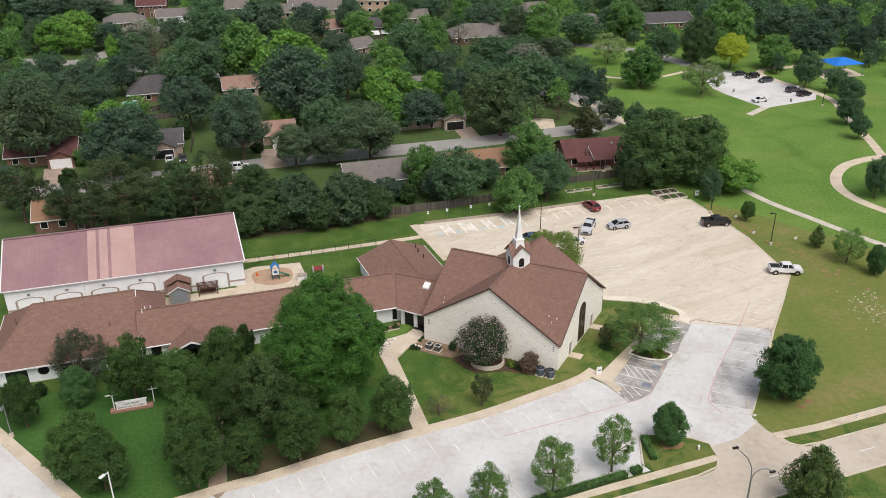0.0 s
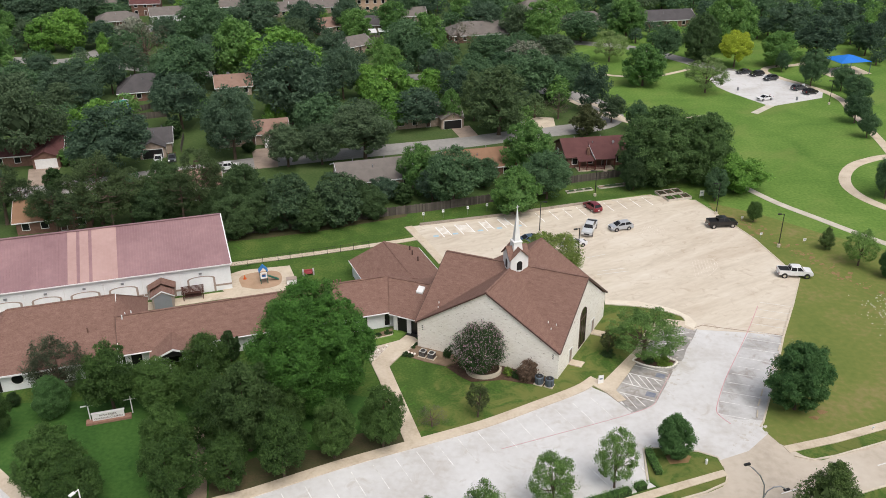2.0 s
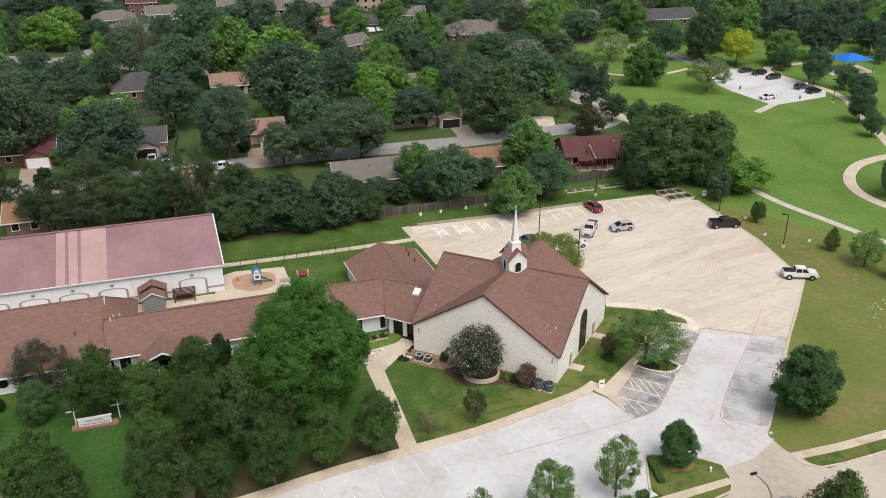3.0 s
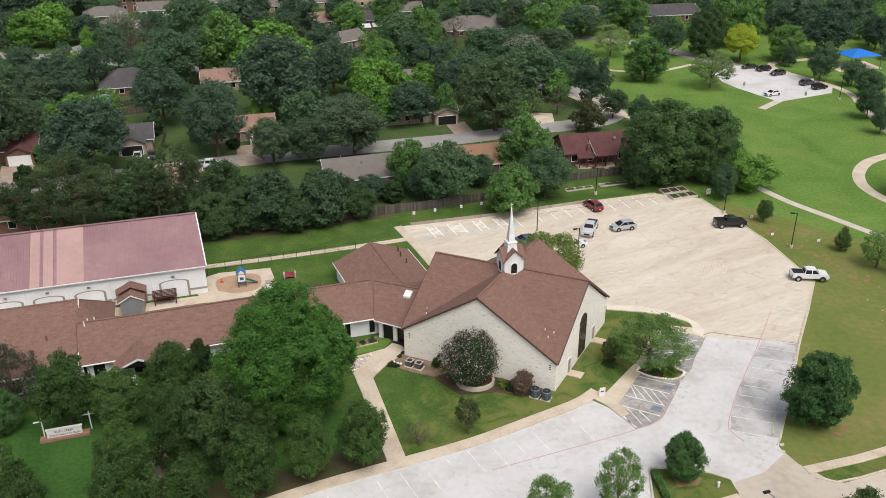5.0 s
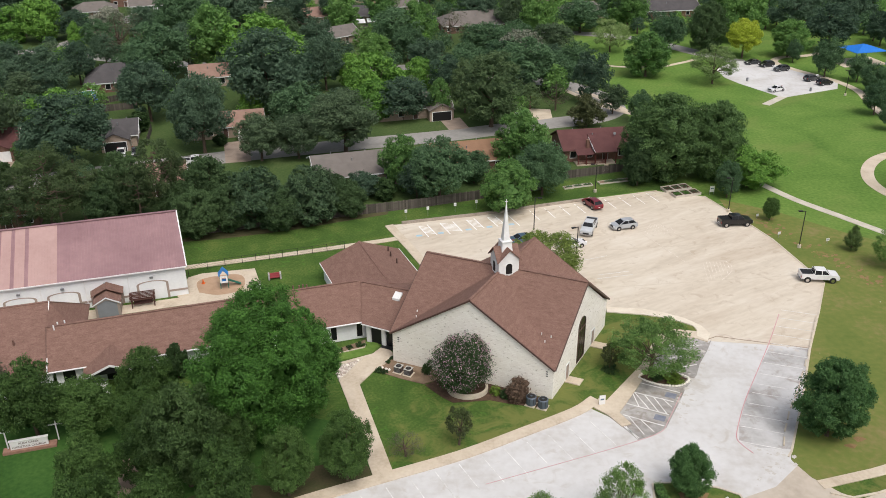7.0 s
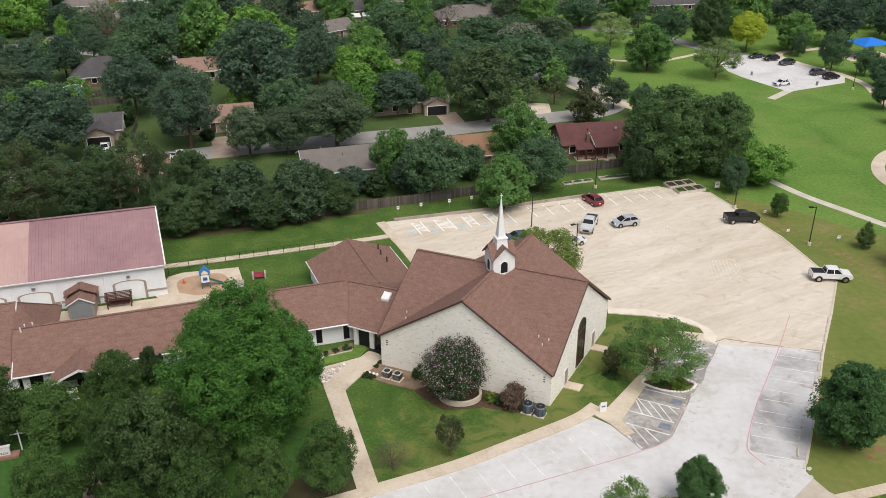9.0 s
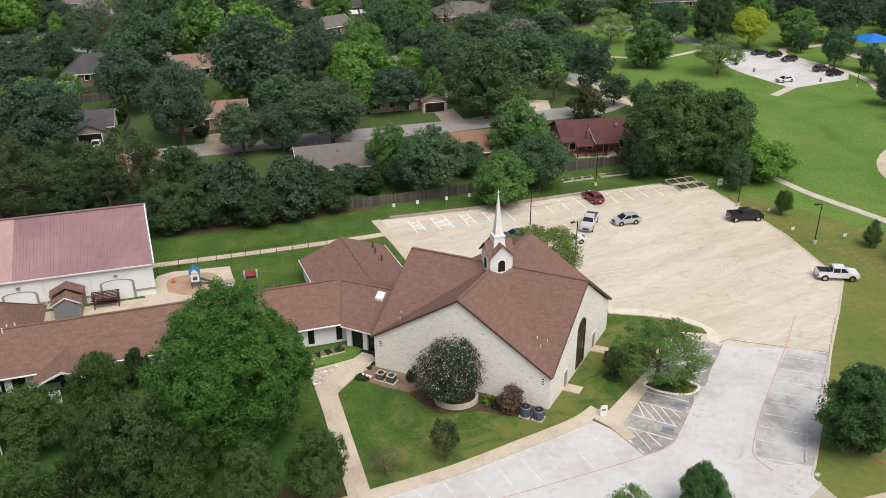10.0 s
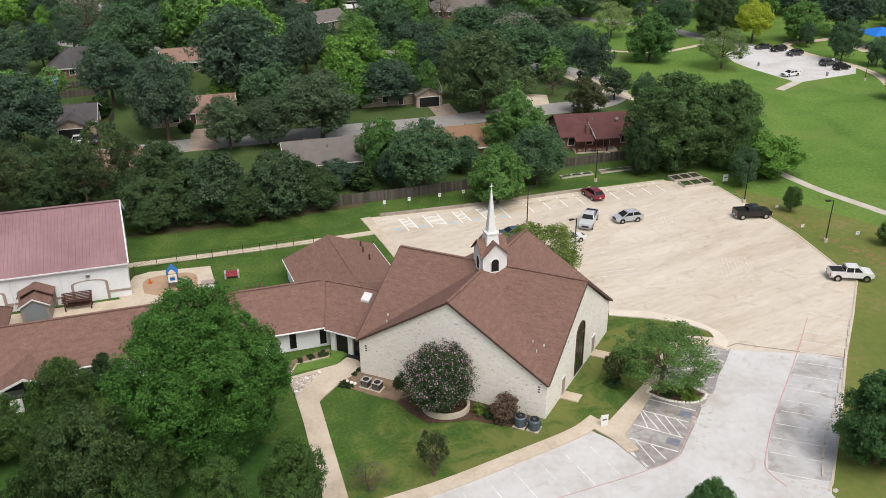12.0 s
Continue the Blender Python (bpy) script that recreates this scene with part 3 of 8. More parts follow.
def stonework():
    """Coursed white limestone: pale blocks of uneven tone, thin joints and scattered dark hollows."""
    m = bpy.data.materials.new("white_stone")
    m.use_nodes = True
    nt = m.node_tree
    n, l = nt.nodes, nt.links
    b = n["Principled BSDF"]
    b.inputs["Roughness"].default_value = 0.92
    b.inputs["Specular IOR Level"].default_value = 0.15
    co, sep, add, com = n.new("ShaderNodeTexCoord"), n.new("ShaderNodeSeparateXYZ"), n.new("ShaderNodeMath"), n.new("ShaderNodeCombineXYZ")
    l.new(co.outputs["Object"], sep.inputs[0])
    l.new(sep.outputs[0], add.inputs[0])
    l.new(sep.outputs[1], add.inputs[1])
    l.new(add.outputs[0], com.inputs[0])
    l.new(sep.outputs[2], com.inputs[1])
    br = n.new("ShaderNodeTexBrick")
    br.inputs["Color1"].default_value = (0.92, 0.9, 0.85, 1)
    br.inputs["Color2"].default_value = (0.85, 0.82, 0.765, 1)
    br.inputs["Mortar"].default_value = (0.83, 0.8, 0.75, 1)
    br.inputs["Scale"].default_value = 1.0
    br.inputs["Brick Width"].default_value = 0.55
    br.inputs["Row Height"].default_value = 0.24
    br.inputs["Mortar Size"].default_value = 0.018
    l.new(com.outputs[0], br.inputs["Vector"])
    mp, ns, ramp = n.new("ShaderNodeMapping"), n.new("ShaderNodeTexNoise"), n.new("ShaderNodeValToRGB")
    mp.inputs["Scale"].default_value = (1.9, 4.4, 1)
    ns.inputs["Scale"].default_value = 1.0
    ns.inputs["Detail"].default_value = 2.5
    l.new(com.outputs[0], mp.inputs[0])
    l.new(mp.outputs[0], ns.inputs["Vector"])
    l.new(ns.outputs[0], ramp.inputs[0])
    ramp.color_ramp.elements[0].position, ramp.color_ramp.elements[1].position = 0.61, 0.74
    ramp.color_ramp.elements[0].color, ramp.color_ramp.elements[1].color = (1, 1, 1, 1), (0.45, 0.41, 0.36, 1)
    big = n.new("ShaderNodeTexNoise")
    big.inputs["Scale"].default_value = 0.35
    r2 = n.new("ShaderNodeValToRGB")
    r2.color_ramp.elements[0].color, r2.color_ramp.elements[1].color = (0.92, 0.9, 0.86, 1), (1, 1, 1, 1)
    l.new(com.outputs[0], big.inputs["Vector"])
    l.new(big.outputs[0], r2.inputs[0])
    m1, m2 = n.new("ShaderNodeMix"), n.new("ShaderNodeMix")
    for q in (m1, m2):
        q.data_type, q.blend_type = "RGBA", "MULTIPLY"
        q.inputs[0].default_value = 1.0
    l.new(br.outputs["Color"], m1.inputs[6])
    l.new(ramp.outputs[0], m1.inputs[7])
    l.new(m1.outputs[2], m2.inputs[6])
    l.new(r2.outputs[0], m2.inputs[7])
    l.new(m2.outputs[2], b.inputs["Base Color"])
    bp = n.new("ShaderNodeBump")
    bp.inputs["Strength"].default_value = 0.6
    bp.inputs["Distance"].default_value = 0.05
    l.new(m1.outputs[2], bp.inputs["Height"])
    l.new(bp.outputs[0], b.inputs["Normal"])
    return m


STONE = stonework()


def church():
    L, D, ev, ap = 20.8, 18.7, 4.15, 11.0
    c = thing("church", -3.5, 86.5, 0, -27.8, "white stone church with a brown cross-gabled roof", "church")
    gx = [(0, -0.05), (1, -0.05), (1, ev), (0.5, ap), (0, ev)]
    part("wall_front", wall_plate(gx, (0, 0), (L, 0), (0, 1)), STONE, c, "rough white limestone gable wall")
    part("wall_side", wall_plate(gx, (L, 0.36), (L, D - 0.36), (-1, 0)), STONE, c)
    part("wall_rear", wall_plate(gx, (L, D), (0, D), (0, -1)), STONE, c)
    part("wall_west", wall_plate(gx, (0, D - 0.36), (0, 0.36), (1, 0)), STONE, c)
    o = 0.25
    dx, dy = o * (ap - ev) / (L / 2), o * (ap - ev) / (D / 2)
    t = 0.25
    z0 = ev + t - (dx + dy) / 2
    A = [(-o, -o, z0), (L + o, -o, z0), (L + o, D + o, z0), (-o, D + o, z0)]
    G = [(L / 2, -o, ap + t), (L + o, D / 2, ap + t), (L / 2, D + o, ap + t), (-o, D / 2, ap + t)]
    C = (L / 2, D / 2, ap + t)
    faces = []
    for k in range(4):
        faces += [[A[k], G[k], C], [G[k], A[(k + 1) % 4], C]]
    part("roof", slab(faces, t - 0.03), SHINGLE, c, "brown asphalt shingle roof")
    for k in range(4):
        for a in (A[k], A[(k + 1) % 4]):
            nrm = (Vector(G[k]) - Vector(C)).normalized() * 0.05
            part("rake_board", beam(Vector(a) + nrm, Vector(G[k]) + nrm, 0.08, 0.2), BROWNTRIM, c)
    for k in range(4):
        d = (Vector(G[k]) - Vector(C))
        part("ridge_cap", beam(Vector(C) + d * 0.12 + Vector((0, 0, 0.05)), Vector(G[k]) + Vector((0, 0, 0.05)), 0.34, 0.06), SHINGLE, c)
    # bell tower set cornerwise on the crossing, with its own crossed gables and a white spire
    tw = part("bell_tower", box(-1.35, -1.35, 9.4, 1.35, 1.35, 12.75), WHITE, c, "white bell tower with arched louvres")
    tw.matrix_basis = pose(L / 2, D / 2, 0, 0, 0, 45)
    gz, go = 14.25, 1.62
    tA = [(-go, -go, 12.65), (go, -go, 12.65), (go, go, 12.65), (-go, go, 12.65)]
    tG = [(0, -go, gz), (go, 0, gz), (0, go, gz), (-go, 0, gz)]
    tf = []
    for k in range(4):
        tf += [[tA[k], tG[k], (0, 0, gz)], [tG[k], tA[(k + 1) % 4], (0, 0, gz)]]
    part("tower_roof", slab(tf, 0.14), SHINGLE, tw, "brown shingle cap")
    for k in range(4):
        m = pose(0, 0, 0, 0, 0, 90 * k) @ pose(0, -1.35, 0)
        part("gable", plate([(-1.35, 12.7), (1.35, 12.7), (0, gz - 0.2)], 0.02, m), WHITE, tw)
        o2 = arch_outline(0.85, 1.45)
        mm = m @ pose(0, 0, 10.85)
        part("louvre", plate(o2, 0.03, mm), DARK, tw, "dark arched louvre")
        part("arch_trim", rim(o2, 0.1, 0.08, mm), WHITE, tw)
    sp = bmesh.new()
    for z, r in ((13.6, 0.72), (14.75, 0.6), (14.8, 0.68), (14.95, 0.68), (15.0, 0.44), (19.6, 0.05), (19.62, 0.05)):
        ring = [sp.verts.new((r * sx, r * sy, z)) for sx, sy in ((-1, -1), (1, -1), (1, 1), (-1, 1))]
        if z > 13.6:
            for i in range(4):
                sp.faces.new((last[i], last[(i + 1) % 4], ring[(i + 1) % 4], ring[i]))
        last = ring
    sp.faces.new(last)
    spire = part("spire", sp, WHITE, c, "slim white steeple")
    spire.matrix_basis = pose(L / 2, D / 2, 0, 0, 0, 45)
    fin = box(-0.03, -0.03, 19.6, 0.03, 0.03, 20.3)
    part("finial", box(-0.2, -0.03, 19.98, 0.2, 0.03, 20.05, fin), WHITE, spire)
    # tall arched window and two doors on the side gable
    side = pose(L, 0, 0, 0, 0, 90)
    w = window(c, side @ pose(D * 0.5 - 0.3, 0, 0.5), 2.3, 6.0, BROWNTRIM, 3, 1.0, "arched_window")
    part("transom", box(-1.15, -0.09, 4.35, 1.15, 0, 4.55), BROWNTRIM, w).matrix_basis = side @ pose(D * 0.5 - 0.3, 0, 0.5)
    for yy in (4.6, 13.6):
        d = part("side_door", plate([(-0.5, 0), (0.5, 0), (0.5, 2.1), (-0.5, 2.1)], 0.04, side @ pose(yy, 0, 0.12)), TAUPE, c, "taupe steel door")
        part("door_frame", rim([(-0.5, 0), (0.5, 0), (0.5, 2.1), (-0.5, 2.1)], 0.08, 0.08, side @ pose(yy, 0, 0.12)), WHITE, d)
        part("door_step", box(L, yy - 0.7, -0.1, L + 1.9, yy + 0.7, 0.13), WALKCON, c, "concrete landing")
    for sx, sy in ((18.0, 3.0), (18.7, 2.3), (19.2, 2.9), (2.0, 2.6), (2.2, 2.0)):
        hh = 4.15 + 6.95 * max(1 - abs(sx - L / 2) / (L / 2), 1 - abs(sy - D / 2) / (D / 2)) + 0.25
        part("roof_vent", tube([(sx, sy, hh - 0.1), (sx, sy, hh + 0.22)], [0.06, 0.06]), WHITE, c)
    for sx in (0.7, L - 0.9):
        for k in range(3):
            part("wall_slot", box(sx, -0.03, 3.0 + k * 0.3, sx + 0.22, 0.01, 3.12 + k * 0.3), DARK, c)
    # sheared a little so that the corners fit the camera's view
    for ob in c.children_recursive:
        if ob.parent is c and ob.name.split(".")[0] in ("bell_tower", "spire"):
            ob.location.x += 0.045 * D / 2
            ob.location.y -= 0.0436 * L / 2
        elif ob.parent is c or ob.parent.name.split(".")[0] in ("arched_window", "side_door"):
            for v in ob.data.vertices:
                x, y, z = ob.matrix_basis @ v.co
                v.co = (x + 0.045 * y, y + 0.0436 * (x - L), z)
            ob.matrix_basis = Matrix.Identity(4)
    return c


def gable_roof(x0, x1, y0, y1, ev, rz, over=0.5, hip0=0.0, hip1=0.0, ridge_y=None, over_x=None):
    """Faces of a roof over a rectangle, its ridge along x; hip0 and hip1 slope the ends in."""
    ry = (y0 + y1) / 2 if ridge_y is None else ridge_y
    ox = over if over_x is None else over_x
    drop = over * (rz - ev) / (ry - y0)
    e = ev - drop
    a, b, c, d = (x0 - ox, y0 - over, e), (x1 + ox, y0 - over, e), (x1 + ox, y1 + over, e), (x0 - ox, y1 + over, e)
    p, q = (x0 - ox + hip0, ry, rz), (x1 + ox - hip1, ry, rz)
    f = [[a, b, q, p], [c, d, p, q]]
    if hip0:
        f.append([d, a, p])
    if hip1:
        f.append([b, c, q])
    return f


def end_wall(bx, y0, y1, ev, rz, inward):
    return wall_plate([(0, 0), (1, 0), (1, ev), (0.5, rz), (0, ev)], (bx, y0), (bx, y1), (inward, 0), 0.25)


def old_wing():
    w = thing("classroom_wing", -44.4, 80.5, 0, 15.55, "long low white wing with a brown shingle roof", "building")
    L = 38.5
    part("roof", slab(gable_roof(0.4, L, 0.7, 10.7, 3.25, 5.9, 0.7), 0.2), SHINGLE, w, "brown asphalt shingle roof")
    part("wall_front", box(0.5, 0.75, 0, L, 1.0, 3.2), WHITEWALL, w)
    part("wall_rear", box(0.5, 10.4, 0, L, 10.65, 3.2), WHITEWALL, w)
    part("wall_end", end_wall(0.5, 1.0, 10.4, 3.1, 5.6, 1), WHITEWALL, w)
    part("wall_end", end_wall(L, 1.0, 10.4, 3.1, 5.6, -1), WHITEWALL, w)
    part("fascia", box(-0.3, -0.08, 2.74, L + 0.3, 0.0, 2.89), WHITE, w)
    part("gutter", tube([(-0.3, -0.14, 2.84), (L + 0.3, -0.14, 2.84)], [0.07, 0.07]), WHITE, w)
    part("rake_board", beam((-0.32, 0.0, 2.92), (-0.32, 5.7, 5.95), 0.06, 0.24), BROWNTRIM, w)
    part("ridge_cap", beam((-0.3, 5.7, 5.97), (L, 5.7, 5.97), 0.35, 0.07), SHINGLE, w)
    for x in (2.0, 15.0, 19.0, 22.0, 25.5, 30.0, 34.1, 37.5):
        window(w, facing(x, 0.75, 0.35, 0), 0.75 if x > 28 else 1.4, 2.2, WHITE)
    for k, x in enumerate((29.0, 30.0, 30.8, 31.3, 31.8)):
        part("vent_pipe", tube([(x, 6.4, 5.2), (x, 6.4, 6.1 + 0.1 * (k % 2))], [0.1, 0.1]), SHINGLE, w)
    for x, y in ((1.0, 5.9), (1.8, 6.1), (0.6, 5.2)):
        part("vent_pipe", tube([(x, y, 5.5), (x, y, 6.25)], [0.1, 0.08]), WHITE, w)
    # porch with a small gable in front
    p = part("porch_roof", slab([[(3.8, 0.2, 2.75), (3.8, -2.5, 2.75), (7.0, -2.5, 4.1), (7.0, 2.4, 4.1)], [(10.2, -2.5, 2.75), (10.2, 0.2, 2.75), (7.0, 2.4, 4.1), (7.0, -2.5, 4.1)]], 0.16), SHINGLE, w, "small gabled porch roof")
    part("porch_trim", beam((3.8, -2.55, 2.77), (7.0, -2.55, 4.12), 0.08, 0.24, beam((10.2, -2.55, 2.77), (7.0, -2.55, 4.12), 0.08, 0.24)), WHITE, p)
    part("porch_gable", plate([(4.9, 2.75), (9.1, 2.75), (7.0, 3.75)], 0.05, pose(0, -2.2, 0)), DARK, p)
    for x in (4.3, 9.7):
        part("porch_post", box(x - 0.15, -2.4, 0, x + 0.15, -2.1, 2.75), WHITE, w)
    part("porch_wall", box(5.2, -2.2, 0, 6.4, -2.05, 1.6), WHITE, w)
    part("door", plate([(-0.9, 0), (0.9, 0), (0.9, 2.1), (-0.9, 2.1)], 0.06, facing(7.0, 0.75, 0.1, 0)), GLASS, w, "dark glazed double door")
    return w


def end_wing():
    w = thing("hall_wing", -44.4, 80.5, 0, 15.55, "low white hall with a wide brown hipped roof", "building")
    e = 2.95
    a, b1, c1, d1, p, q, r = (-19.9, -0.5, e), (-0.25, -0.5, e), (3.6, 15.9, e), (-19.9, 15.9, e), (-14.65, 10.5, 6.9), (-0.33, 10.5, 6.9), (3.6, 6.5, e)
    part("roof", slab([[a, b1, q, p], [c1, d1, p, q], [d1, a, p], [r, c1, q], [(-0.33, 5.2, 5.6), r, q]], 0.2), SHINGLE, w, "brown asphalt shingle hip roof")
    b = box(-19.2, 0.3, 0, 0.2, 0.55, 2.9)
    part("wall_front", b, WHITEWALL, w)
    part("wall_west", box(-19.2, 0.55, 0, -18.95, 15.0, 2.9), WHITEWALL, w)
    part("wall_rear", box(-19.2, 15.0, 0, 2.6, 15.25, 2.9), WHITEWALL, w)
    part("wall_east", box(2.3, 11.0, 0, 2.6, 15.0, 2.9), WHITEWALL, w)
    part("fascia", box(-19.9, -0.59, 2.7, -0.25, -0.51, 2.93), WHITE, w)
    part("fascia", box(-19.99, -0.5, 2.7, -19.91, 15.9, 2.93), WHITE, w)
    part("ridge_cap", beam((-14.65, 10.5, 6.96), (-0.33, 10.5, 6.96), 0.35, 0.07), SHINGLE, w)
    for a, bb in (((-19.85, -0.45, 3.0), (-14.65, 10.5, 6.96)), ((3.55, 15.8, 3.0), (-0.33, 10.5, 6.96))):
        part("hip_cap", beam(a, bb, 0.3, 0.05), SHINGLE, w)
    part("rake_board", beam((-0.22, -0.5, 3.0), (-0.26, 10.5, 7.0), 0.1, 0.3), WHITE, w)
    part("wall_gable", wall_plate([(0, 0), (1, 0), (1, 6.6), (0, 2.9)], (-0.4, 0.55), (-0.4, 10.5), (-1, 0), 0.2), WHITEWALL, w)
    for x in (-8.0, -4.0):
        window(w, facing(x, 0.3, 0.6, 0), 1.4, 1.9, BROWNTRIM)
    window(w, facing(-10.2, 0.3, 0.4, 0), 1.5, 2.1, BROWNTRIM)
    # round window on a white panel
    rd = [(0.75 * math.cos(k * math.tau / 20), 1.7 + 0.75 * math.sin(k * math.tau / 20)) for k in range(20)]
    g = part("round_window", plate(rd, 0.04, facing(-13.1, 0.3, 0, 0)), GLASS, w, "round dark window")
    part("frame", rim(rd, 0.12, 0.1, facing(-13.1, 0.3, 0, 0)), WHITE, g)
    # Nothing is cut into the wall: a near-black plate carries the recess's shade.
    part("recess", plate([(-1.4, 0.05), (1.4, 0.05), (1.4, 2.6), (-1.4, 2.6)], 0.03, facing(-16.6, 0.3, 0, 0)), DARK, w, "flat dark panel for a shaded entrance recess")
    for x, y in ((-17.0, 9.0), (-16.6, 7.6), (-5.5, 2.6), (-4.0, 4.5)):
        z = 2.95 + 3.95 * min((y + 0.5) / 11.0, (x + 19.9) / 5.25)
        part("roof_vent", tube([(x, y, z), (x, y, z + 0.7)], [0.12, 0.1]), SHINGLE, w)
    return w


def link_hall():
    w = thing("entrance_hall", -7.75, 90.0, 0, -27.8, "white entrance hall with a brown roof joining the church", "building")
    # local x runs to the church
    wing_top, end_top = (-3.3, 5.1, 5.92), (6.6, 6.0, 5.92)
    front = [[(-0.35, 0.0, 2.9), (5.2, -0.0, 2.9), end_top], [(-0.35, 0.0, 2.9), end_top, wing_top]]
    rear = [[wing_top, end_top, (9.5, 13.5, 2.8)], [wing_top, (9.5, 13.5, 2.8), (-0.5, 14.5, 2.8)]]
    part("roof", slab(front + rear, 0.2), SHINGLE, w, "brown asphalt shingle roof")
    part("ridge_cap", beam((wing_top[0], wing_top[1], 5.98), (end_top[0], end_top[1], 5.98), 0.32, 0.06), SHINGLE, w)
    part("fascia", box(-0.4, -0.1, 2.74, 4.9, -0.02, 2.89), WHITE, w)
    part("wall_front", box(0.2, 1.6, 0, 8, 1.85, 2.8), WHITEWALL, w)
    # Near-black panel level with the pillars; its colour stands for the entrance's shade.
    part("entrance_recess", box(0.72, 0.58, 0.1, 2.33, 0.66, 2.68), DARK, w, "dark panel for the recessed glass entrance and its shade")
    for x in (0.1, 2.35):
        part("pillar", box(x, 0.35, 0, x + 0.6, 0.75, 2.72), WHITE, w)
    d = part("glass_door", box(2.97, 0.58, 0.1, 4.95, 0.66, 2.62), GLASS, w, "dark glass double door")
    part("frame", box(3.93, 0.54, 0.1, 4.01, 0.59, 2.6), BROWNTRIM, d)
    part("mat", box(2.4, -0.2, 0.145, 4.4, 1.0, 0.165), BLACKMETAL, w, "dark entrance mat")
    for x0, x1, y0, y1 in ((2.1, 3.15, 3.9, 4.85),):
        q = [(x0, y0, 2.9 + 0.545 * y0 + 0.3), (x1, y0, 2.9 + 0.545 * y0 + 0.3), (x1, y1, 2.9 + 0.545 * y1 + 0.3), (x0, y1, 2.9 + 0.545 * y1 + 0.3)]
        part("skylight", slab([q], 0.3), WHITE, w, "white domed skylight")
    part("skylight", slab([[(3.6, 6.5, 6.05), (4.5, 6.6, 6.05), (4.4, 7.3, 5.75), (3.5, 7.2, 5.75)]], 0.5), WHITE, w, "white domed skylight")
    return w


def annex():
    w = thing("rear_annex", -9.4, 110.2, 0, 20.5, "low annex with a brown shingle roof and white eaves", "building")
    # local -y runs from the rear gable to the wing; ridge along y
    a, b, c, d = (-6.2, 0.2, 2.7), (-6.2, -14.0, 2.7), (6.2, 0.2, 2.7), (6.2, -14.0, 2.7)
    p, q = (0, 0.2, 5.1), (0, -14.0, 5.1)
    part("roof", slab([[a, b, q, p], [d, c, p, q]], 0.18), SHINGLE, w, "brown asphalt shingle roof")
    part("wall_west", box(-5.8, -14, 0, -5.55, -0.2, 2.7), WHITEWALL, w)
    part("wall_east", box(5.55, -14, 0, 5.8, -0.2, 2.7), WHITEWALL, w)
    part("wall_rear", wall_plate([(0, 0), (1, 0), (1, 2.7), (0.5, 4.9), (0, 2.7)], (5.55, -0.2), (-5.55, -0.2), (0, -1), 0.2), WHITEWALL, w)
    part("fascia", beam((-6.25, 0.2, 2.72), (-6.25, -10, 2.72), 0.08, 0.2), WHITE, w)
    part("fascia", beam((6.25, 0.2, 2.72), (6.25, -10, 2.72), 0.08, 0.2), WHITE, w)
    part("ridge_cap", beam((0, 0.2, 5.15), (0, -12.5, 5.15), 0.3, 0.06), SHINGLE, w)
    for x, y in ((3.6, -3.8), (3.7, -6.2), (3.9, -1.8)):
        z = 5.1 - 2.4 * x / 6.2
        part("vent_pipe", tube([(x, y, z), (x, y, z + 0.8)], [0.13, 0.11]), BROWNTRIM, w)
    part("landing", box(-7.6, -6.5, 0, -5.8, -3.0, 0.15), WALKCON, w)
    return w


FADED = ((12.7, 14.0), (14.5, 15.8), (16.3, 20.0))


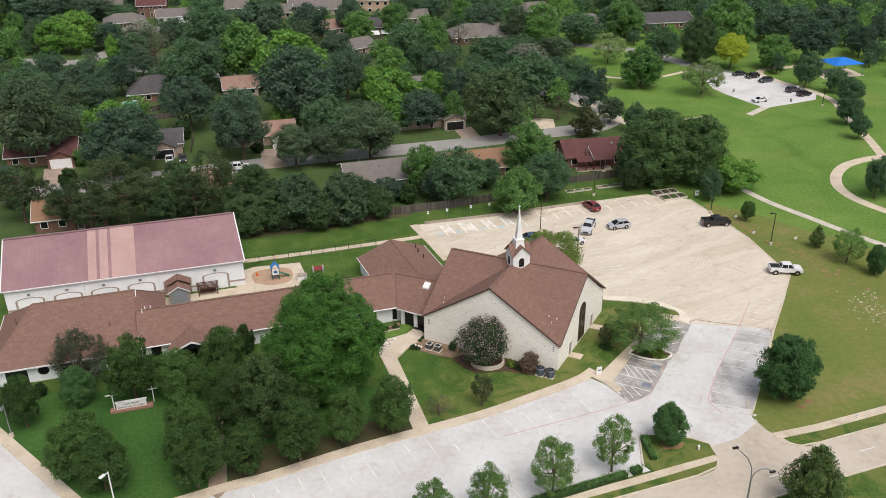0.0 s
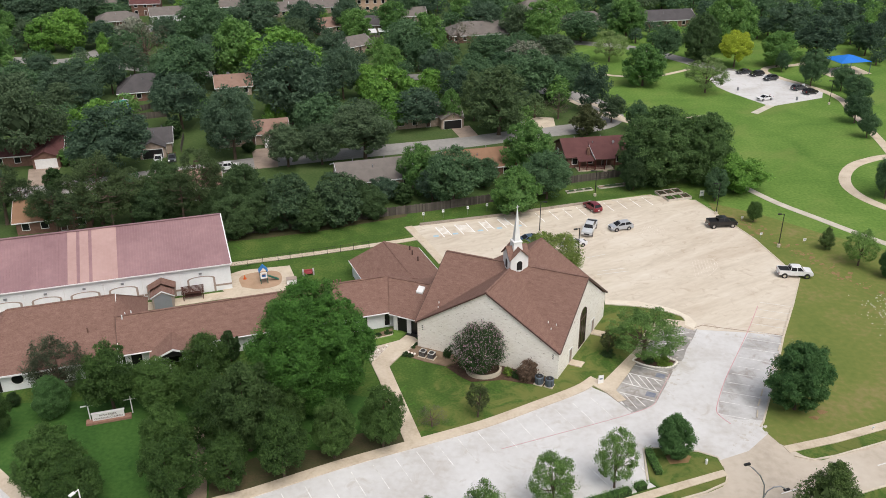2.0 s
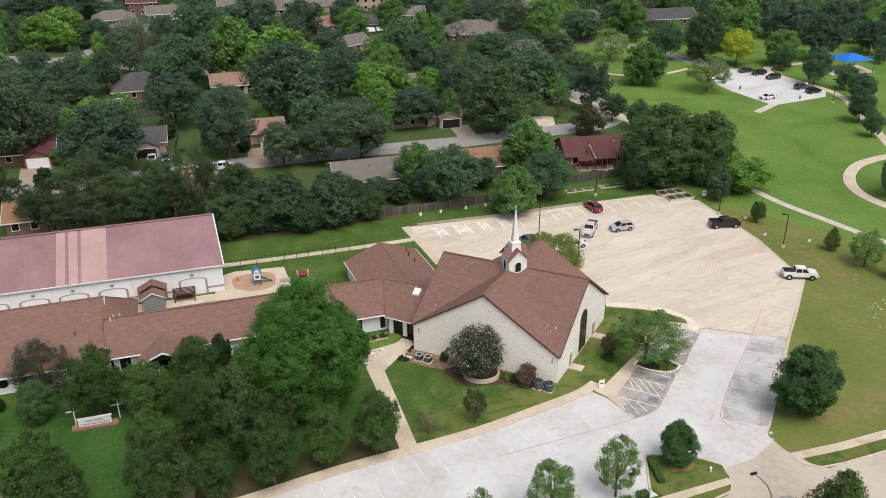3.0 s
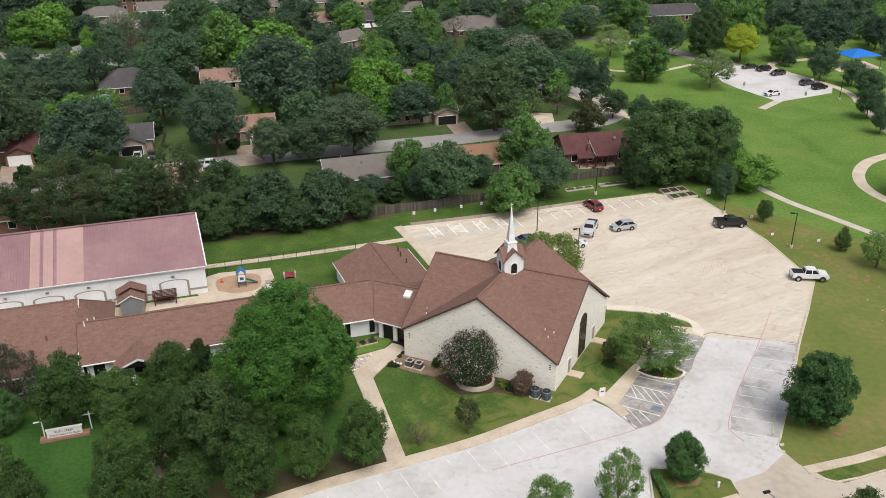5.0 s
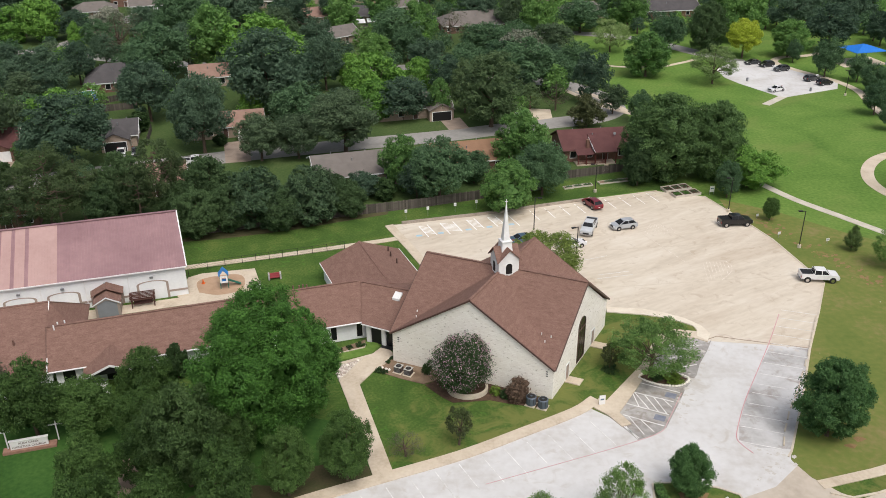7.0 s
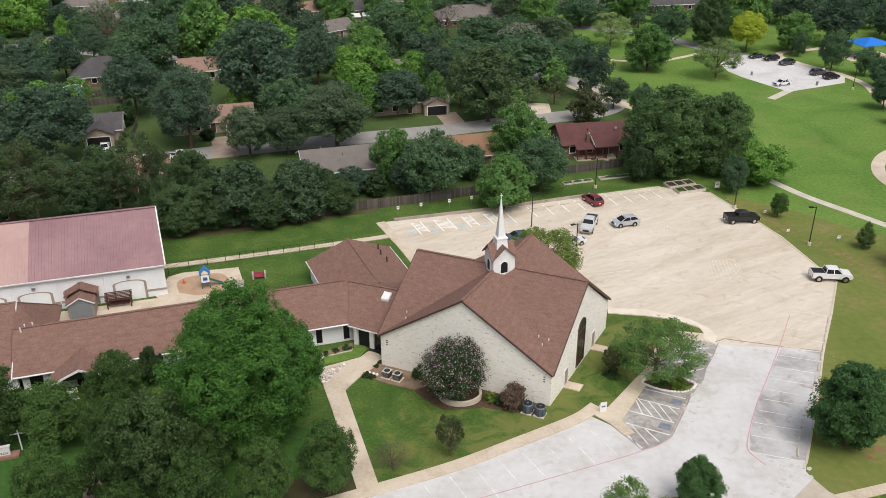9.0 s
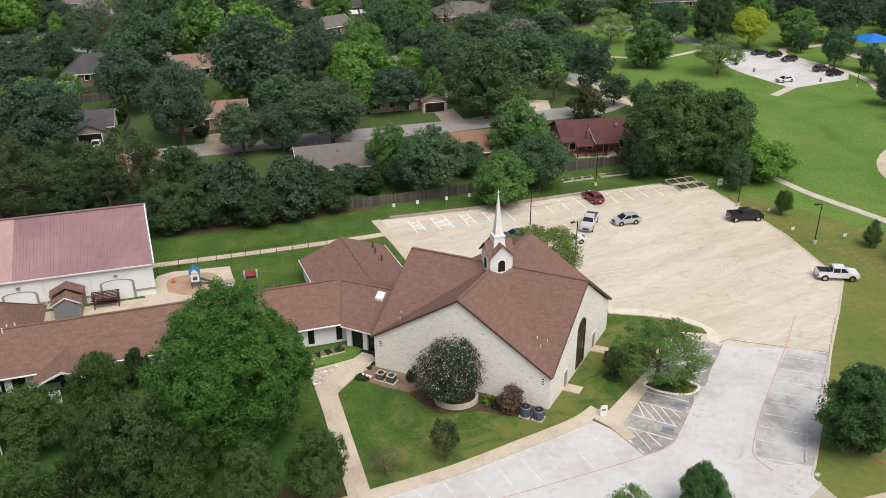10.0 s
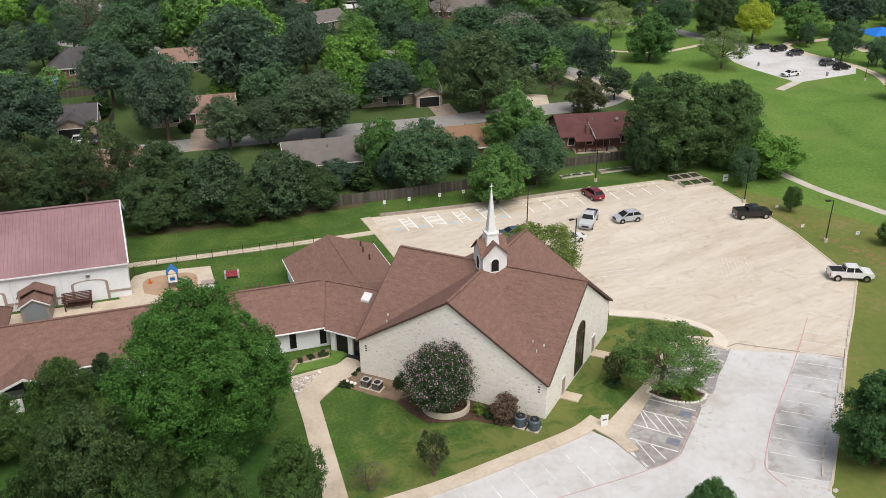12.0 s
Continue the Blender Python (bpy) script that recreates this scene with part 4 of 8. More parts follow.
def metal_hall():
    w = thing("gymnasium", -69.63, 94.58, 0, 14.7, "white metal hall with a mauve ribbed metal roof", "building")
    L, D, ev, rz = 37.0, 18.3, 4.95, 9.6
    ey = ev - 0.4 * (rz - ev) / (D / 2 - 0.35)
    f = [[(-0.15, -0.05, ey), (L + 0.15, -0.05, ey), (L - 0.5, D / 2, rz), (-0.15, D / 2, rz)], [(L - 1.1, D + 0.05, ey), (-0.15, D + 0.05, ey), (-0.15, D / 2, rz), (L - 0.5, D / 2, rz)]]
    part("roof", slab(f, 0.12), METALROOF, w, "mauve standing-seam metal roof with faded panels")
    # standing seams
    slope = (rz - ev) / (D / 2 - 0.35)
    for k in range(int(L / 0.41) - 2):
        x = 0.3 + k * 0.41
        b = bmesh.new()
        for y0, z0, y1, z1 in ((-0.04, ev - 0.4 * slope, D / 2, rz),):
            vs = [b.verts.new(v) for v in ((x - 0.03, y0, z0), (x + 0.03, y0, z0), (x + 0.03, y1, z1), (x - 0.03, y1, z1), (x - 0.015, y0, z0 + 0.04), (x + 0.015, y0, z0 + 0.04), (x + 0.015, y1, z1 + 0.04), (x - 0.015, y1, z1 + 0.04))]
            for q in ((0, 4, 7, 3), (4, 5, 6, 7), (5, 1, 2, 6), (0, 1, 5, 4), (3, 7, 6, 2)):
                b.faces.new([vs[i] for i in q])
        part("seam", b, METALPALE if any(p <= x <= q for p, q in FADED) else METALROOF, w)
    for x0, x1 in FADED:
        part("faded_panel", slab([[(x0, -0.03, ev - 0.4 * slope + 0.02), (x1, -0.03, ev - 0.4 * slope + 0.02), (x1, D / 2 - 0.1, rz - 0.02), (x0, D / 2 - 0.1, rz - 0.02)]], 0.015), METALPALE, w, "faded pink roof panel")
    part("ridge_cap", beam((-0.15, D / 2, rz + 0.1), (L - 0.5, D / 2, rz + 0.1), 0.5, 0.08), METALROOF, w)
    part("gutter", box(-0.15, -0.16, ev - 0.36, L + 0.15, -0.04, ev - 0.2), WHITE, w)
    for s in (0, 1):
        x, top, far = (L + 0.2, L - 0.45, L - 1.05) if s else (-0.2, -0.2, -0.2)
        part("rake_board", beam((x, -0.1, ev - 0.1), (top, D / 2, rz + 0.1), 0.16, 0.4), WHITE, w)
        part("rake_board", beam((far, D + 0.1, ev - 0.1), (top, D / 2, rz + 0.1), 0.16, 0.4), WHITE, w)
        part("wall_end", wall_plate([(0, 0), (1, 0), (1, ev), (0.5, rz - 0.15), (0, ev)], (L - 0.25 if s else 0.1, 0.6), (L - 1.4 if s else 0.1, D - 0.6), (-1 if s else 1, 0), 0.25), WHITEWALL, w)
    part("wall_front", box(0.1, 0.35, 0, L - 0.1, 0.6, ev), WHITEWALL, w, "white panel wall with blind arches")
    part("wall_rear", box(0.1, D - 0.6, 0, L - 1.4, D - 0.35, ev), WHITEWALL, w)
    part("band", box(0.1, 0.3, 0.85, L - 0.1, 0.349, 1.15), TAUPE, w, "taupe wall band")
    bay = 5.72
    for k, cx in enumerate((3.6, 9.25, 14.8, 20.4, 26.0, 32.2)):
        o = arch_outline(3.7, 2.9, 10, 0.25)
        m = facing(cx, 0.348, 0, 0)
        a = part("blind_arch", plate(o, 0.02 if k == 4 else 0.06, m), WHITEWALL, w)
        part("arch_trim", rim(o, 0.32, 0.1, m), TAUPE, a, "taupe arch trim")
        part("wall_lamp", box(cx - 0.22, 0.12, 3.4, cx + 0.22, 0.349, 3.65), GREYMETAL, w)
        if k:
            part("downpipe", tube([(bay * k + 0.45, 0.28, 0), (bay * k + 0.45, 0.28, ev - 0.2)], [0.06, 0.06]), WHITE, w)
    return w


def metal_porch():
    p = thing("porch", -69.63, 94.58, 0, 14.7, "small brown gabled porch over grey doors", "porch")
    x0, x1 = 24.3, 28.1
    mid = (x0 + x1) / 2
    for s, y, z, wd in ((0, -0.2, 3.2, 0.0), (1, -1.9, 2.75, 0.25)):
        part("roof", slab([[(x0 - 0.2 + wd, y - 1.5, z - 0.5), (mid, y - 1.5, z + 0.55), (mid, 0.3, z + 0.55), (x0 - 0.2 + wd, 0.3, z - 0.5)], [(mid, y - 1.5, z + 0.55), (x1 + 0.2 - wd, y - 1.5, z - 0.5), (x1 + 0.2 - wd, 0.3, z - 0.5), (mid, 0.3, z + 0.55)]], 0.12), SHINGLE, p)
    part("front", wall_plate([(0, 0), (1, 0), (1, 2.3), (0.5, 3.1), (0, 2.3)], (x0 + 0.3, -3.2), (x1 - 0.3, -3.2), (0, 1), 0.15), TAUPE, p)
    for x in (x0 - 0.05 + 0.1, x1 + 0.05 - 0.1):
        part("gable_trim", beam((x, -3.44, 2.2), (mid, -3.44, 3.24), 0.06, 0.16), WHITE, p, "white gable trim")
    part("door", plate([(-1.3, 0), (1.3, 0), (1.3, 2.0), (0, 2.6), (-1.3, 2.0)], 0.05, facing(mid, -3.2, 0.05, 0)), plain("grey_door", (0.25, 0.26, 0.28), 0.6), p, "grey doors")
    part("side", box(x0 + 0.3, -3.05, 0, x0 + 0.45, 0.3, 2.4), TAUPE, p)
    part("side", box(x1 - 0.45, -3.05, 0, x1 - 0.3, 0.3, 2.4), TAUPE, p)
    return p


church()
old_wing()
end_wing()
link_hall()
annex()
metal_hall()
metal_porch()

# ---- trees ----
LEAF = {
    "lush": leafy("lush_leaf", (0.017, 0.058, 0.01), (0.098, 0.24, 0.042), 0.25),
    "young": leafy("young_oak_leaf", (0.0295, 0.0664, 0.0189), (0.128, 0.23, 0.0614)),
    "lacebark": leafy("lacebark_leaf", (0.0377, 0.0756, 0.0244), (0.15, 0.245, 0.0836)),
    "round": leafy("round_leaf", (0.0482, 0.12, 0.0415), (0.172, 0.326, 0.11)),
    "open": leafy("open_leaf", (0.0789, 0.156, 0.047), (0.25, 0.413, 0.116)),
    # oak, lightoak, dark, olive: distance haze is put in as paler, bluer leaf colour
    "oak": leafy("oak_leaf", (0.0503, 0.109, 0.0553), (0.154, 0.266, 0.126)),
    "lightoak": leafy("light_oak_leaf", (0.0784, 0.181, 0.0544), (0.224, 0.397, 0.109)),
    "grove": leafy("grove_leaf", (0.0401, 0.0816, 0.0344), (0.128, 0.21, 0.0833)),
    "parkoak": leafy("park_oak_leaf", (0.0583, 0.118, 0.0436), (0.184, 0.304, 0.103)),
    "willow": leafy("willow_leaf", (0.12, 0.19, 0.065), (0.33, 0.44, 0.17), 0.35),
    "elm": leafy("elm_leaf", (0.0893, 0.137, 0.0315), (0.263, 0.347, 0.084), 0.35),
    "dark": leafy("dark_oak_leaf", (0.048, 0.0933, 0.0607), (0.133, 0.213, 0.127)),
    "pine": leafy("pine_needle", (0.0652, 0.114, 0.0504), (0.188, 0.27, 0.116)),
    "openpine": leafy("open_pine_needle", (0.0365, 0.0668, 0.0282), (0.122, 0.178, 0.0716)),
    "magnolia": leafy("magnolia_leaf", (0.0245, 0.0579, 0.0265), (0.104, 0.166, 0.0772), 0.1),
    "lime": leafy("lime_leaf", (0.0729, 0.185, 0.0352), (0.214, 0.403, 0.0714), 0.25),
    "yellow": leafy("yellow_leaf", (0.27, 0.35, 0.035), (0.6, 0.7, 0.09), 0.4),
    "olive": leafy("olive_leaf", (0.0616, 0.104, 0.0556), (0.151, 0.22, 0.116)),
    "cedar": leafy("cedar_leaf", (0.0543, 0.105, 0.0341), (0.171, 0.248, 0.0806)),
    "twiggy": leafy("twiggy_leaf", (0.05, 0.075, 0.04), (0.17, 0.185, 0.12)),
    "sparse": leafy("sparse_leaf", (0.035, 0.055, 0.022), (0.1, 0.125, 0.052)),
    "bare": leafy("bare_twig_leaf", (0.07, 0.08, 0.05), (0.18, 0.17, 0.12)),
    "blossom": leafy("blossoming_leaf", (0.04, 0.08, 0.035), (0.42, 0.42, 0.34), 0.2),
    "maroon": leafy("maroon_tinged_leaf", (0.05, 0.07, 0.03), (0.135, 0.15, 0.065)),
    "shrub": leafy("shrub_leaf", (0.025, 0.055, 0.02), (0.075, 0.14, 0.045)),
}


def unit(v):
    return v / (np.linalg.norm(v, axis=-1, keepdims=True) + 1e-9)


def crown_data(rng, R, z0, z1, boughs, clumps, leaves, size, taper=0.0, bough=0.36, pad=0.8, flat=0.35, tight=0.5, uneven=0.045):
    """Leaves in three steps: boughs that bulge from an uneven dome, clumps of twigs on their outer sides, and small pointed leaves round each clump."""
    mid, half = (z0 + z1) / 2, (z1 - z0) / 2
    n = boughs
    k = np.arange(n) + 0.5
    dz = 1 - (1.35 + 0.6 * (1 - flat)) * k / n
    az = 2.399963 * k + rng.normal(size=n) * 0.4
    side = np.sqrt(np.maximum(1 - dz ** 2, 0.02))
    d = unit(np.stack([side * np.cos(az), side * np.sin(az), dz], 1) + 0.1 * rng.normal(size=(n, 3)))
    br = bough * (0.75 + 0.55 * rng.random(n))
    c = d * (1 - br * 0.85)[:, None] * (1 + uneven * rng.normal(size=(n, 1)))
    deep = rng.permutation(n)[:n // 4]
    c[deep] *= 0.72
    br[deep] *= 1.25
    swing = 1 + 0.12 * np.sin(2 * az + rng.random() * 6) + 0.09 * np.sin(3 * az + rng.random() * 6)
    c[:, :2] *= swing[:, None]
    if taper:
        lift = c[:, 2] * 0.5 + 0.5
        c[:, :2] *= (1 - taper * lift)[:, None]
        br = br * (1 - 0.5 * taper * lift)
    # clumps on the outer and upper side of each bough
    e = unit(rng.normal(size=(n, clumps, 3)) + 0.75 * d[:, None, :] + np.array([0, 0, 0.3]))
    reach = br[:, None] * (0.6 + 0.5 * rng.random((n, clumps)) ** 0.7)
    stretch = np.array([1, 1, pad])
    t = (c[:, None, :] + e * reach[..., None] * stretch).reshape(-1, 3)
    own = np.repeat(np.arange(n), clumps)
    gap = np.linalg.norm((t[:, None, :] - c[None]) / stretch, axis=2) / br[None]
    gap[np.arange(len(t)), own] = 9
    keep = gap.min(1) > 0.62
    t, e, own = t[keep], e.reshape(-1, 3)[keep], own[keep]
    tr = br[own] * tight * (0.55 + 0.8 * rng.random(len(t)))
    # leaves round each clump, thicker on its upper side
    g = rng.normal(size=(len(t), leaves, 3))
    g *= (rng.random((len(t), leaves, 1)) ** 0.4) / (np.linalg.norm(g, axis=2)[..., None] + 1e-6)
    p = (t[:, None, :] + g * tr[:, None, None] * np.array([1, 1, 0.72])).reshape(-1, 3)
    out = (0.55 * np.repeat(e, leaves, axis=0) + 0.5 * g.reshape(-1, 3))
    # fit the crown to its radius and height
    wide, top, low = np.percentile(np.linalg.norm(p[:, :2], axis=1), 98.6), np.percentile(p[:, 2], 99.7), np.percentile(p[:, 2], 1)
    for a in (p, c):
        a[:, :2] /= wide
        a[:, 2] = (a[:, 2] - low) / (top - low) * 2 - 1
        a[:, :2] *= (0.6 + 0.4 * np.sqrt(np.clip((a[:, 2] + 1.05) / 0.85, 0, 1)))[:, None]
    br = br / wide
    m = len(p)
    nrm = unit(out + 0.6 * rng.normal(size=(m, 3)) + np.array([0, 0, 0.3]))
    grow = np.array([R, R, half])
    p = p * grow + np.array([0, 0, mid])
    u = unit(np.cross(nrm, rng.normal(size=(m, 3))))
    w = np.cross(nrm, u)
    z = size * (0.6 + 0.8 * rng.random((m, 1)))
    v = np.stack([p - u * z - w * z * 0.55, p - u * z * 0.7 + w * z * 0.6, p + u * z * 1.15 - nrm * z * 0.25], 1).reshape(-1, 3)
    return v, c * grow + np.array([0, 0, mid]), br


ICO = {}
for level in (1, 2):
    ball = bmesh.new()
    bmesh.ops.create_icosphere(ball, subdivisions=level, radius=1.0)
    ICO[level] = (np.array([v.co[:] for v in ball.verts]), np.array([[v.index for v in f.verts] for f in ball.faces]))
    ball.free()


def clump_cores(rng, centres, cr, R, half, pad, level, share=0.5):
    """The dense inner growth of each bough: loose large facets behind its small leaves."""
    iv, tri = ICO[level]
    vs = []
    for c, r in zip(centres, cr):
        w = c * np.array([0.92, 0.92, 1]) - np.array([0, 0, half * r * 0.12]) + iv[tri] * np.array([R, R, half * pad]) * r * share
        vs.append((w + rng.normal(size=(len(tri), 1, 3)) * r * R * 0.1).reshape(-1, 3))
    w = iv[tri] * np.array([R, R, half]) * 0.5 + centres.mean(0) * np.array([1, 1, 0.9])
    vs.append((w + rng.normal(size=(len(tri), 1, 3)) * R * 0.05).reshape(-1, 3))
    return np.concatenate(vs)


def leaf_mesh(name, v, mat, cores=None):
    """One mesh of loose triangles."""
    vv = v if cores is None else np.concatenate([v, cores])
    n = len(vv)
    me = bpy.data.meshes.new(name)
    me.vertices.add(n)
    me.vertices.foreach_set("co", vv.astype(np.float32).ravel())
    me.loops.add(n)
    me.loops.foreach_set("vertex_index", np.arange(n, dtype=np.int32))
    me.polygons.add(n // 3)
    me.polygons.foreach_set("loop_start", np.arange(0, n, 3, dtype=np.int32))
    me.update(calc_edges=True)
    me.materials.append(mat)
    return me


# height, crown from, boughs, clumps on each, leaves round each, leaf size, radius, taper, bough size, flatness, flat underside, clump size
SHAPE = {
    "lush": (19.0, 0.06, 74, 26, 92, 0.108, 7.6, -0.05, 0.25, 0.85, 0.1, 0.36),
    "elm": (6.5, 0.15, 51, 12, 34, 0.085, 3.4, 0.12, 0.24, 0.8, 0.4, 0.55),
    "young": (7.0, 0.17, 48, 14, 30, 0.1, 3.6, 0.24, 0.27, 0.8, 0.3, 0.44),
    "lacebark": (7.0, 0.13, 52, 14, 30, 0.1, 3.6, 0.25, 0.26, 0.75, 0.2, 0.5),
    "round": (9.0, 0.09, 84, 16, 34, 0.115, 4.8, 0.34, 0.24, 0.8, 0.1, 0.46),
    "open": (6.5, 0.2, 39, 10, 40, 0.085, 3.4, 0.22, 0.26, 0.7, 0.4, 0.55),
    "oak": (13.0, 0.16, 39, 12, 28, 0.213, 6.5, 0.05, 0.29, 0.8, 0.5, 0.5),
    "lightoak": (12.0, 0.1, 39, 12, 28, 0.221, 6.5, 0.12, 0.27, 0.85, 0.3, 0.5),
    "dark": (13.0, 0.22, 36, 13, 28, 0.197, 6.5, 0.02, 0.3, 0.72, 0.6, 0.46),
    "grove": (13.0, 0.04, 74, 15, 30, 0.172, 6.5, 0.22, 0.24, 0.8, 0.1, 0.46),
    "parkoak": (14.0, 0.05, 84, 16, 32, 0.165, 7.5, 0.34, 0.24, 0.8, 0.1, 0.42),
    "willow": (9.5, 0.2, 36, 11, 44, 0.12, 6.0, 0.1, 0.26, 0.6, 0.5, 0.5),
    "pine": (17.0, 0.14, 66, 9, 24, 0.205, 7.5, 0.5, 0.23, 0.6, 0.2, 0.5),
    "openpine": (13.0, 0.3, 26, 11, 30, 0.15, 4.5, 0.15, 0.3, 0.42, 0.3, 0.5),
    "magnolia": (10.0, 0.05, 51, 13, 24, 0.18, 6.0, 0.1, 0.24, 0.8, 0.3, 0.4),
    "lime": (12.0, 0.08, 39, 12, 28, 0.221, 6.5, 0.1, 0.29, 0.8, 0.3, 0.46),
    "yellow": (13.0, 0.3, 42, 13, 30, 0.2, 6.5, 0, 0.27, 0.55, 0.7, 0.46),
    "olive": (11.0, 0.2, 39, 12, 28, 0.172, 5.5, 0.02, 0.29, 0.75, 0.5, 0.5),
    "cedar": (9.0, 0.06, 60, 9, 30, 0.1, 4.0, 0.95, 0.21, 0.8, 0.1, 0.55),
    "twiggy": (8.0, 0.08, 46, 11, 34, 0.09, 4.2, 0.15, 0.27, 0.8, 0.3, 0.5),
    "sparse": (4.5, 0.22, 20, 8, 20, 0.1, 1.9, 0.1, 0.32, 0.8, 0.4, 0.66),
    "bare": (5.5, 0.2, 18, 6, 14, 0.09, 3.0, 0.0, 0.32, 0.8, 0.4, 0.77),
    "blossom": (8.0, 0.06, 39, 12, 24, 0.24, 6.5, 0, 0.26, 0.8, 0.4, 0.5),
    "maroon": (7.0, 0.06, 33, 12, 24, 0.16, 4.5, 0, 0.27, 0.8, 0.4, 0.5),
    "shrub": (4.0, 0.03, 39, 10, 24, 0.11, 1.9, 0.15, 0.27, 0.85, 0.1, 0.5),
}
THIN = ("twiggy", "willow", "bare", "sparse", "open", "elm", "openpine")
LOOKS = {
    "elm": "yellow-green tree with feathery leaves behind the church", "lush": "large broad tree with dense bright green leaves", "young": "dense dark green oak on the lawn", "lacebark": "olive brown elm with a dense crown on the lawn", "round": "rounded dark green tree with dense leaves", "open": "airy light green tree with a thin trunk",
    "oak": "broad green oak with a dense crown", "lightoak": "broad tree with fresh green leaves", "dark": "dark green live oak with a wide crown", "parkoak": "large dense dark green oak at the edge of the park", "willow": "airy pale green tree leaning over the park lawn", "grove": "dense dark green tree beside the fence", "pine": "broad tall pine with dense olive green needles",
    "openpine": "ragged tall pine with gaps between its limbs", "magnolia": "dense glossy dark green tree beside the fence", "lime": "bright lime green tree", "yellow": "yellow-leaved tree beside the park lot", "olive": "greyish olive green tree", "cedar": "upright olive green cedar elm", "twiggy": "thinning grey-green tree with bare twigs by the wing", "sparse": "small thin tree on the lawn",
    "bare": "thin half-bare tree with brownish twigs", "blossom": "low tree covered in pale blossom", "maroon": "low tree with reddish green leaves", "shrub": "tall dense green shrub",
}
MASTERS = {}
TREES = []
CROWNS = {}
BRANCHES = {"twiggy": 30, "dark": 12, "olive": 12, "openpine": 16, "yellow": 12}


def master_tree(kind, variant, lod):
    hgt, low, boughs, clumps, leaves, size, R, taper, bough, pad, flat, tight = SHAPE[kind]
    rng = np.random.default_rng(sum(map(ord, kind)) * 7 + variant)
    if lod == "far":
        leaves, size = int(leaves * 0.56), size * 1.28
    v, centres, br = crown_data(rng, R, hgt * low, hgt, boughs, clumps, leaves, size, taper, bough, pad, flat, tight)
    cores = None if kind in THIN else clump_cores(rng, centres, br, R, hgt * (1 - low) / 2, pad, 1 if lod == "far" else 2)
    root = tagged(new("tree"), LOOKS[kind], "tree")
    tr = bmesh.new()
    base = 0.018 * hgt + 0.06
    bend = rng.normal(size=2) * 0.3
    tube([(0, 0, -0.1), (0, 0, 0.15), (bend[0] * 0.4, bend[1] * 0.4, hgt * 0.25), (bend[0], bend[1], hgt * 0.55), (bend[0] * 1.2, bend[1] * 1.2, hgt * 0.85)], [base * 1.6, base * 1.1, base * 0.85, base * 0.5, base * 0.12], 8, tr)
    for c in centres[rng.permutation(len(centres))[:BRANCHES.get(kind, 16 if kind in THIN else 9)]]:
        z = hgt * (low + 0.05 + 0.2 * rng.random()) if kind != "openpine" else max(c[2] - 0.06 * hgt, 0.2 * hgt)
        m = np.array([bend[0] * 0.6, bend[1] * 0.6, min(z, c[2])])
        tube([m, m * 0.5 + c * 0.5 + np.array([0, 0, -0.04 * hgt]), c], [base * 0.45, base * 0.28, base * 0.07], 5, tr)
    part("trunk", tr, BARK, root)
    CROWNS[(kind, variant)] = (v, cores)
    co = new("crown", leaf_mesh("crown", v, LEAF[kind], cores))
    co.parent = root
    return root, hgt, R


def plant(kind, lod, rows):
    for i, (x, y, h, r) in enumerate(rows):
        key = (kind, (i + int(abs(x) * 3)) % (1 if kind in ("lush", "yellow", "cedar", "shrub") else 3 if kind in ("dark", "oak") else 2), lod if lod == "far" else "near")
        TREES.append((x, y, r))
        m = pose(x, y, 0, 0, 0, (x * 37 + y * 91) % 360)
        if key not in MASTERS:
            MASTERS[key] = master_tree(*key)
            root, h0, r0 = MASTERS[key]
        else:
            root, h0, r0 = MASTERS[key]
            root = copy_thing(root, Matrix.Identity(4))
        root.matrix_basis = m @ Matrix.Diagonal((r / r0, r / r0, h / h0, 1))


plant("lush", "near", [(-17.0, 72.0, 17.5, 7.7)])
plant("round", "near", [(44.1, 69.0, 9.7, 4.3), (26.1, 60.3, 6.0, 2.35), (73.5, 103.3, 5.6, 1.9), (-50.2, 71.0, 6.1, 2.4)])
plant("open", "near", [(27.6, 81.4, 7.3, 5.25), (70.8, 107.9, 6.8, 3.0), (18.1, 55.5, 8.0, 2.4), (10.4, 51.7, 7.9, 2.9), (2.8, 48.6, 6.9, 2.5), (-3.4, 47.5, 6.3, 2.5)])
plant("cedar", "near", [(38.9, 48.1, 9.2, 3.6), (68.0, 114.2, 4.4, 1.6)])
plant("young", "near", [(59.5, 126.3, 4.2, 1.5), (-43.0, 72.2, 9.4, 3.9), (-37.1, 72.1, 7.1, 3.9), (-32.0, 77.2, 7.6, 3.3), (-30.7, 70.5, 6.9, 2.9), (-55.4, 66.7, 7.6, 2.5), (-44.8, 57.2, 8.2, 4.2), (-41.4, 54.6, 6.6, 3.4), (-32.8, 60.3, 8.6, 3.3), (-30.7, 54.6, 8.9, 3.5), (-25.3, 57.0, 7.1, 2.9), (-28.3, 63.8, 7.4, 3.0), (-19.4, 58.9, 8.7, 3.4), (-13.9, 61.8, 8.1, 2.7), (-8.2, 63.8, 8.2, 3.0), (-20.5, 66.0, 7.4, 3.2)])
plant("lacebark", "near", [(-24.1, 63.6, 12.2, 4.4)])
plant("sparse", "near", [(22.9, 82.9, 3.9, 1.3), (3.6, 69, 4.9, 1.6)])
plant("twiggy", "near", [(-51.4, 76.4, 8.4, 4.2)])
plant("shrub", "near", [(-30.2, 83.1, 4.7, 1.6), (-56.4, 73.6, 2.0, 1.0)])
plant("bare", "near", [(-2.2, 67.3, 2.9, 2.2)])
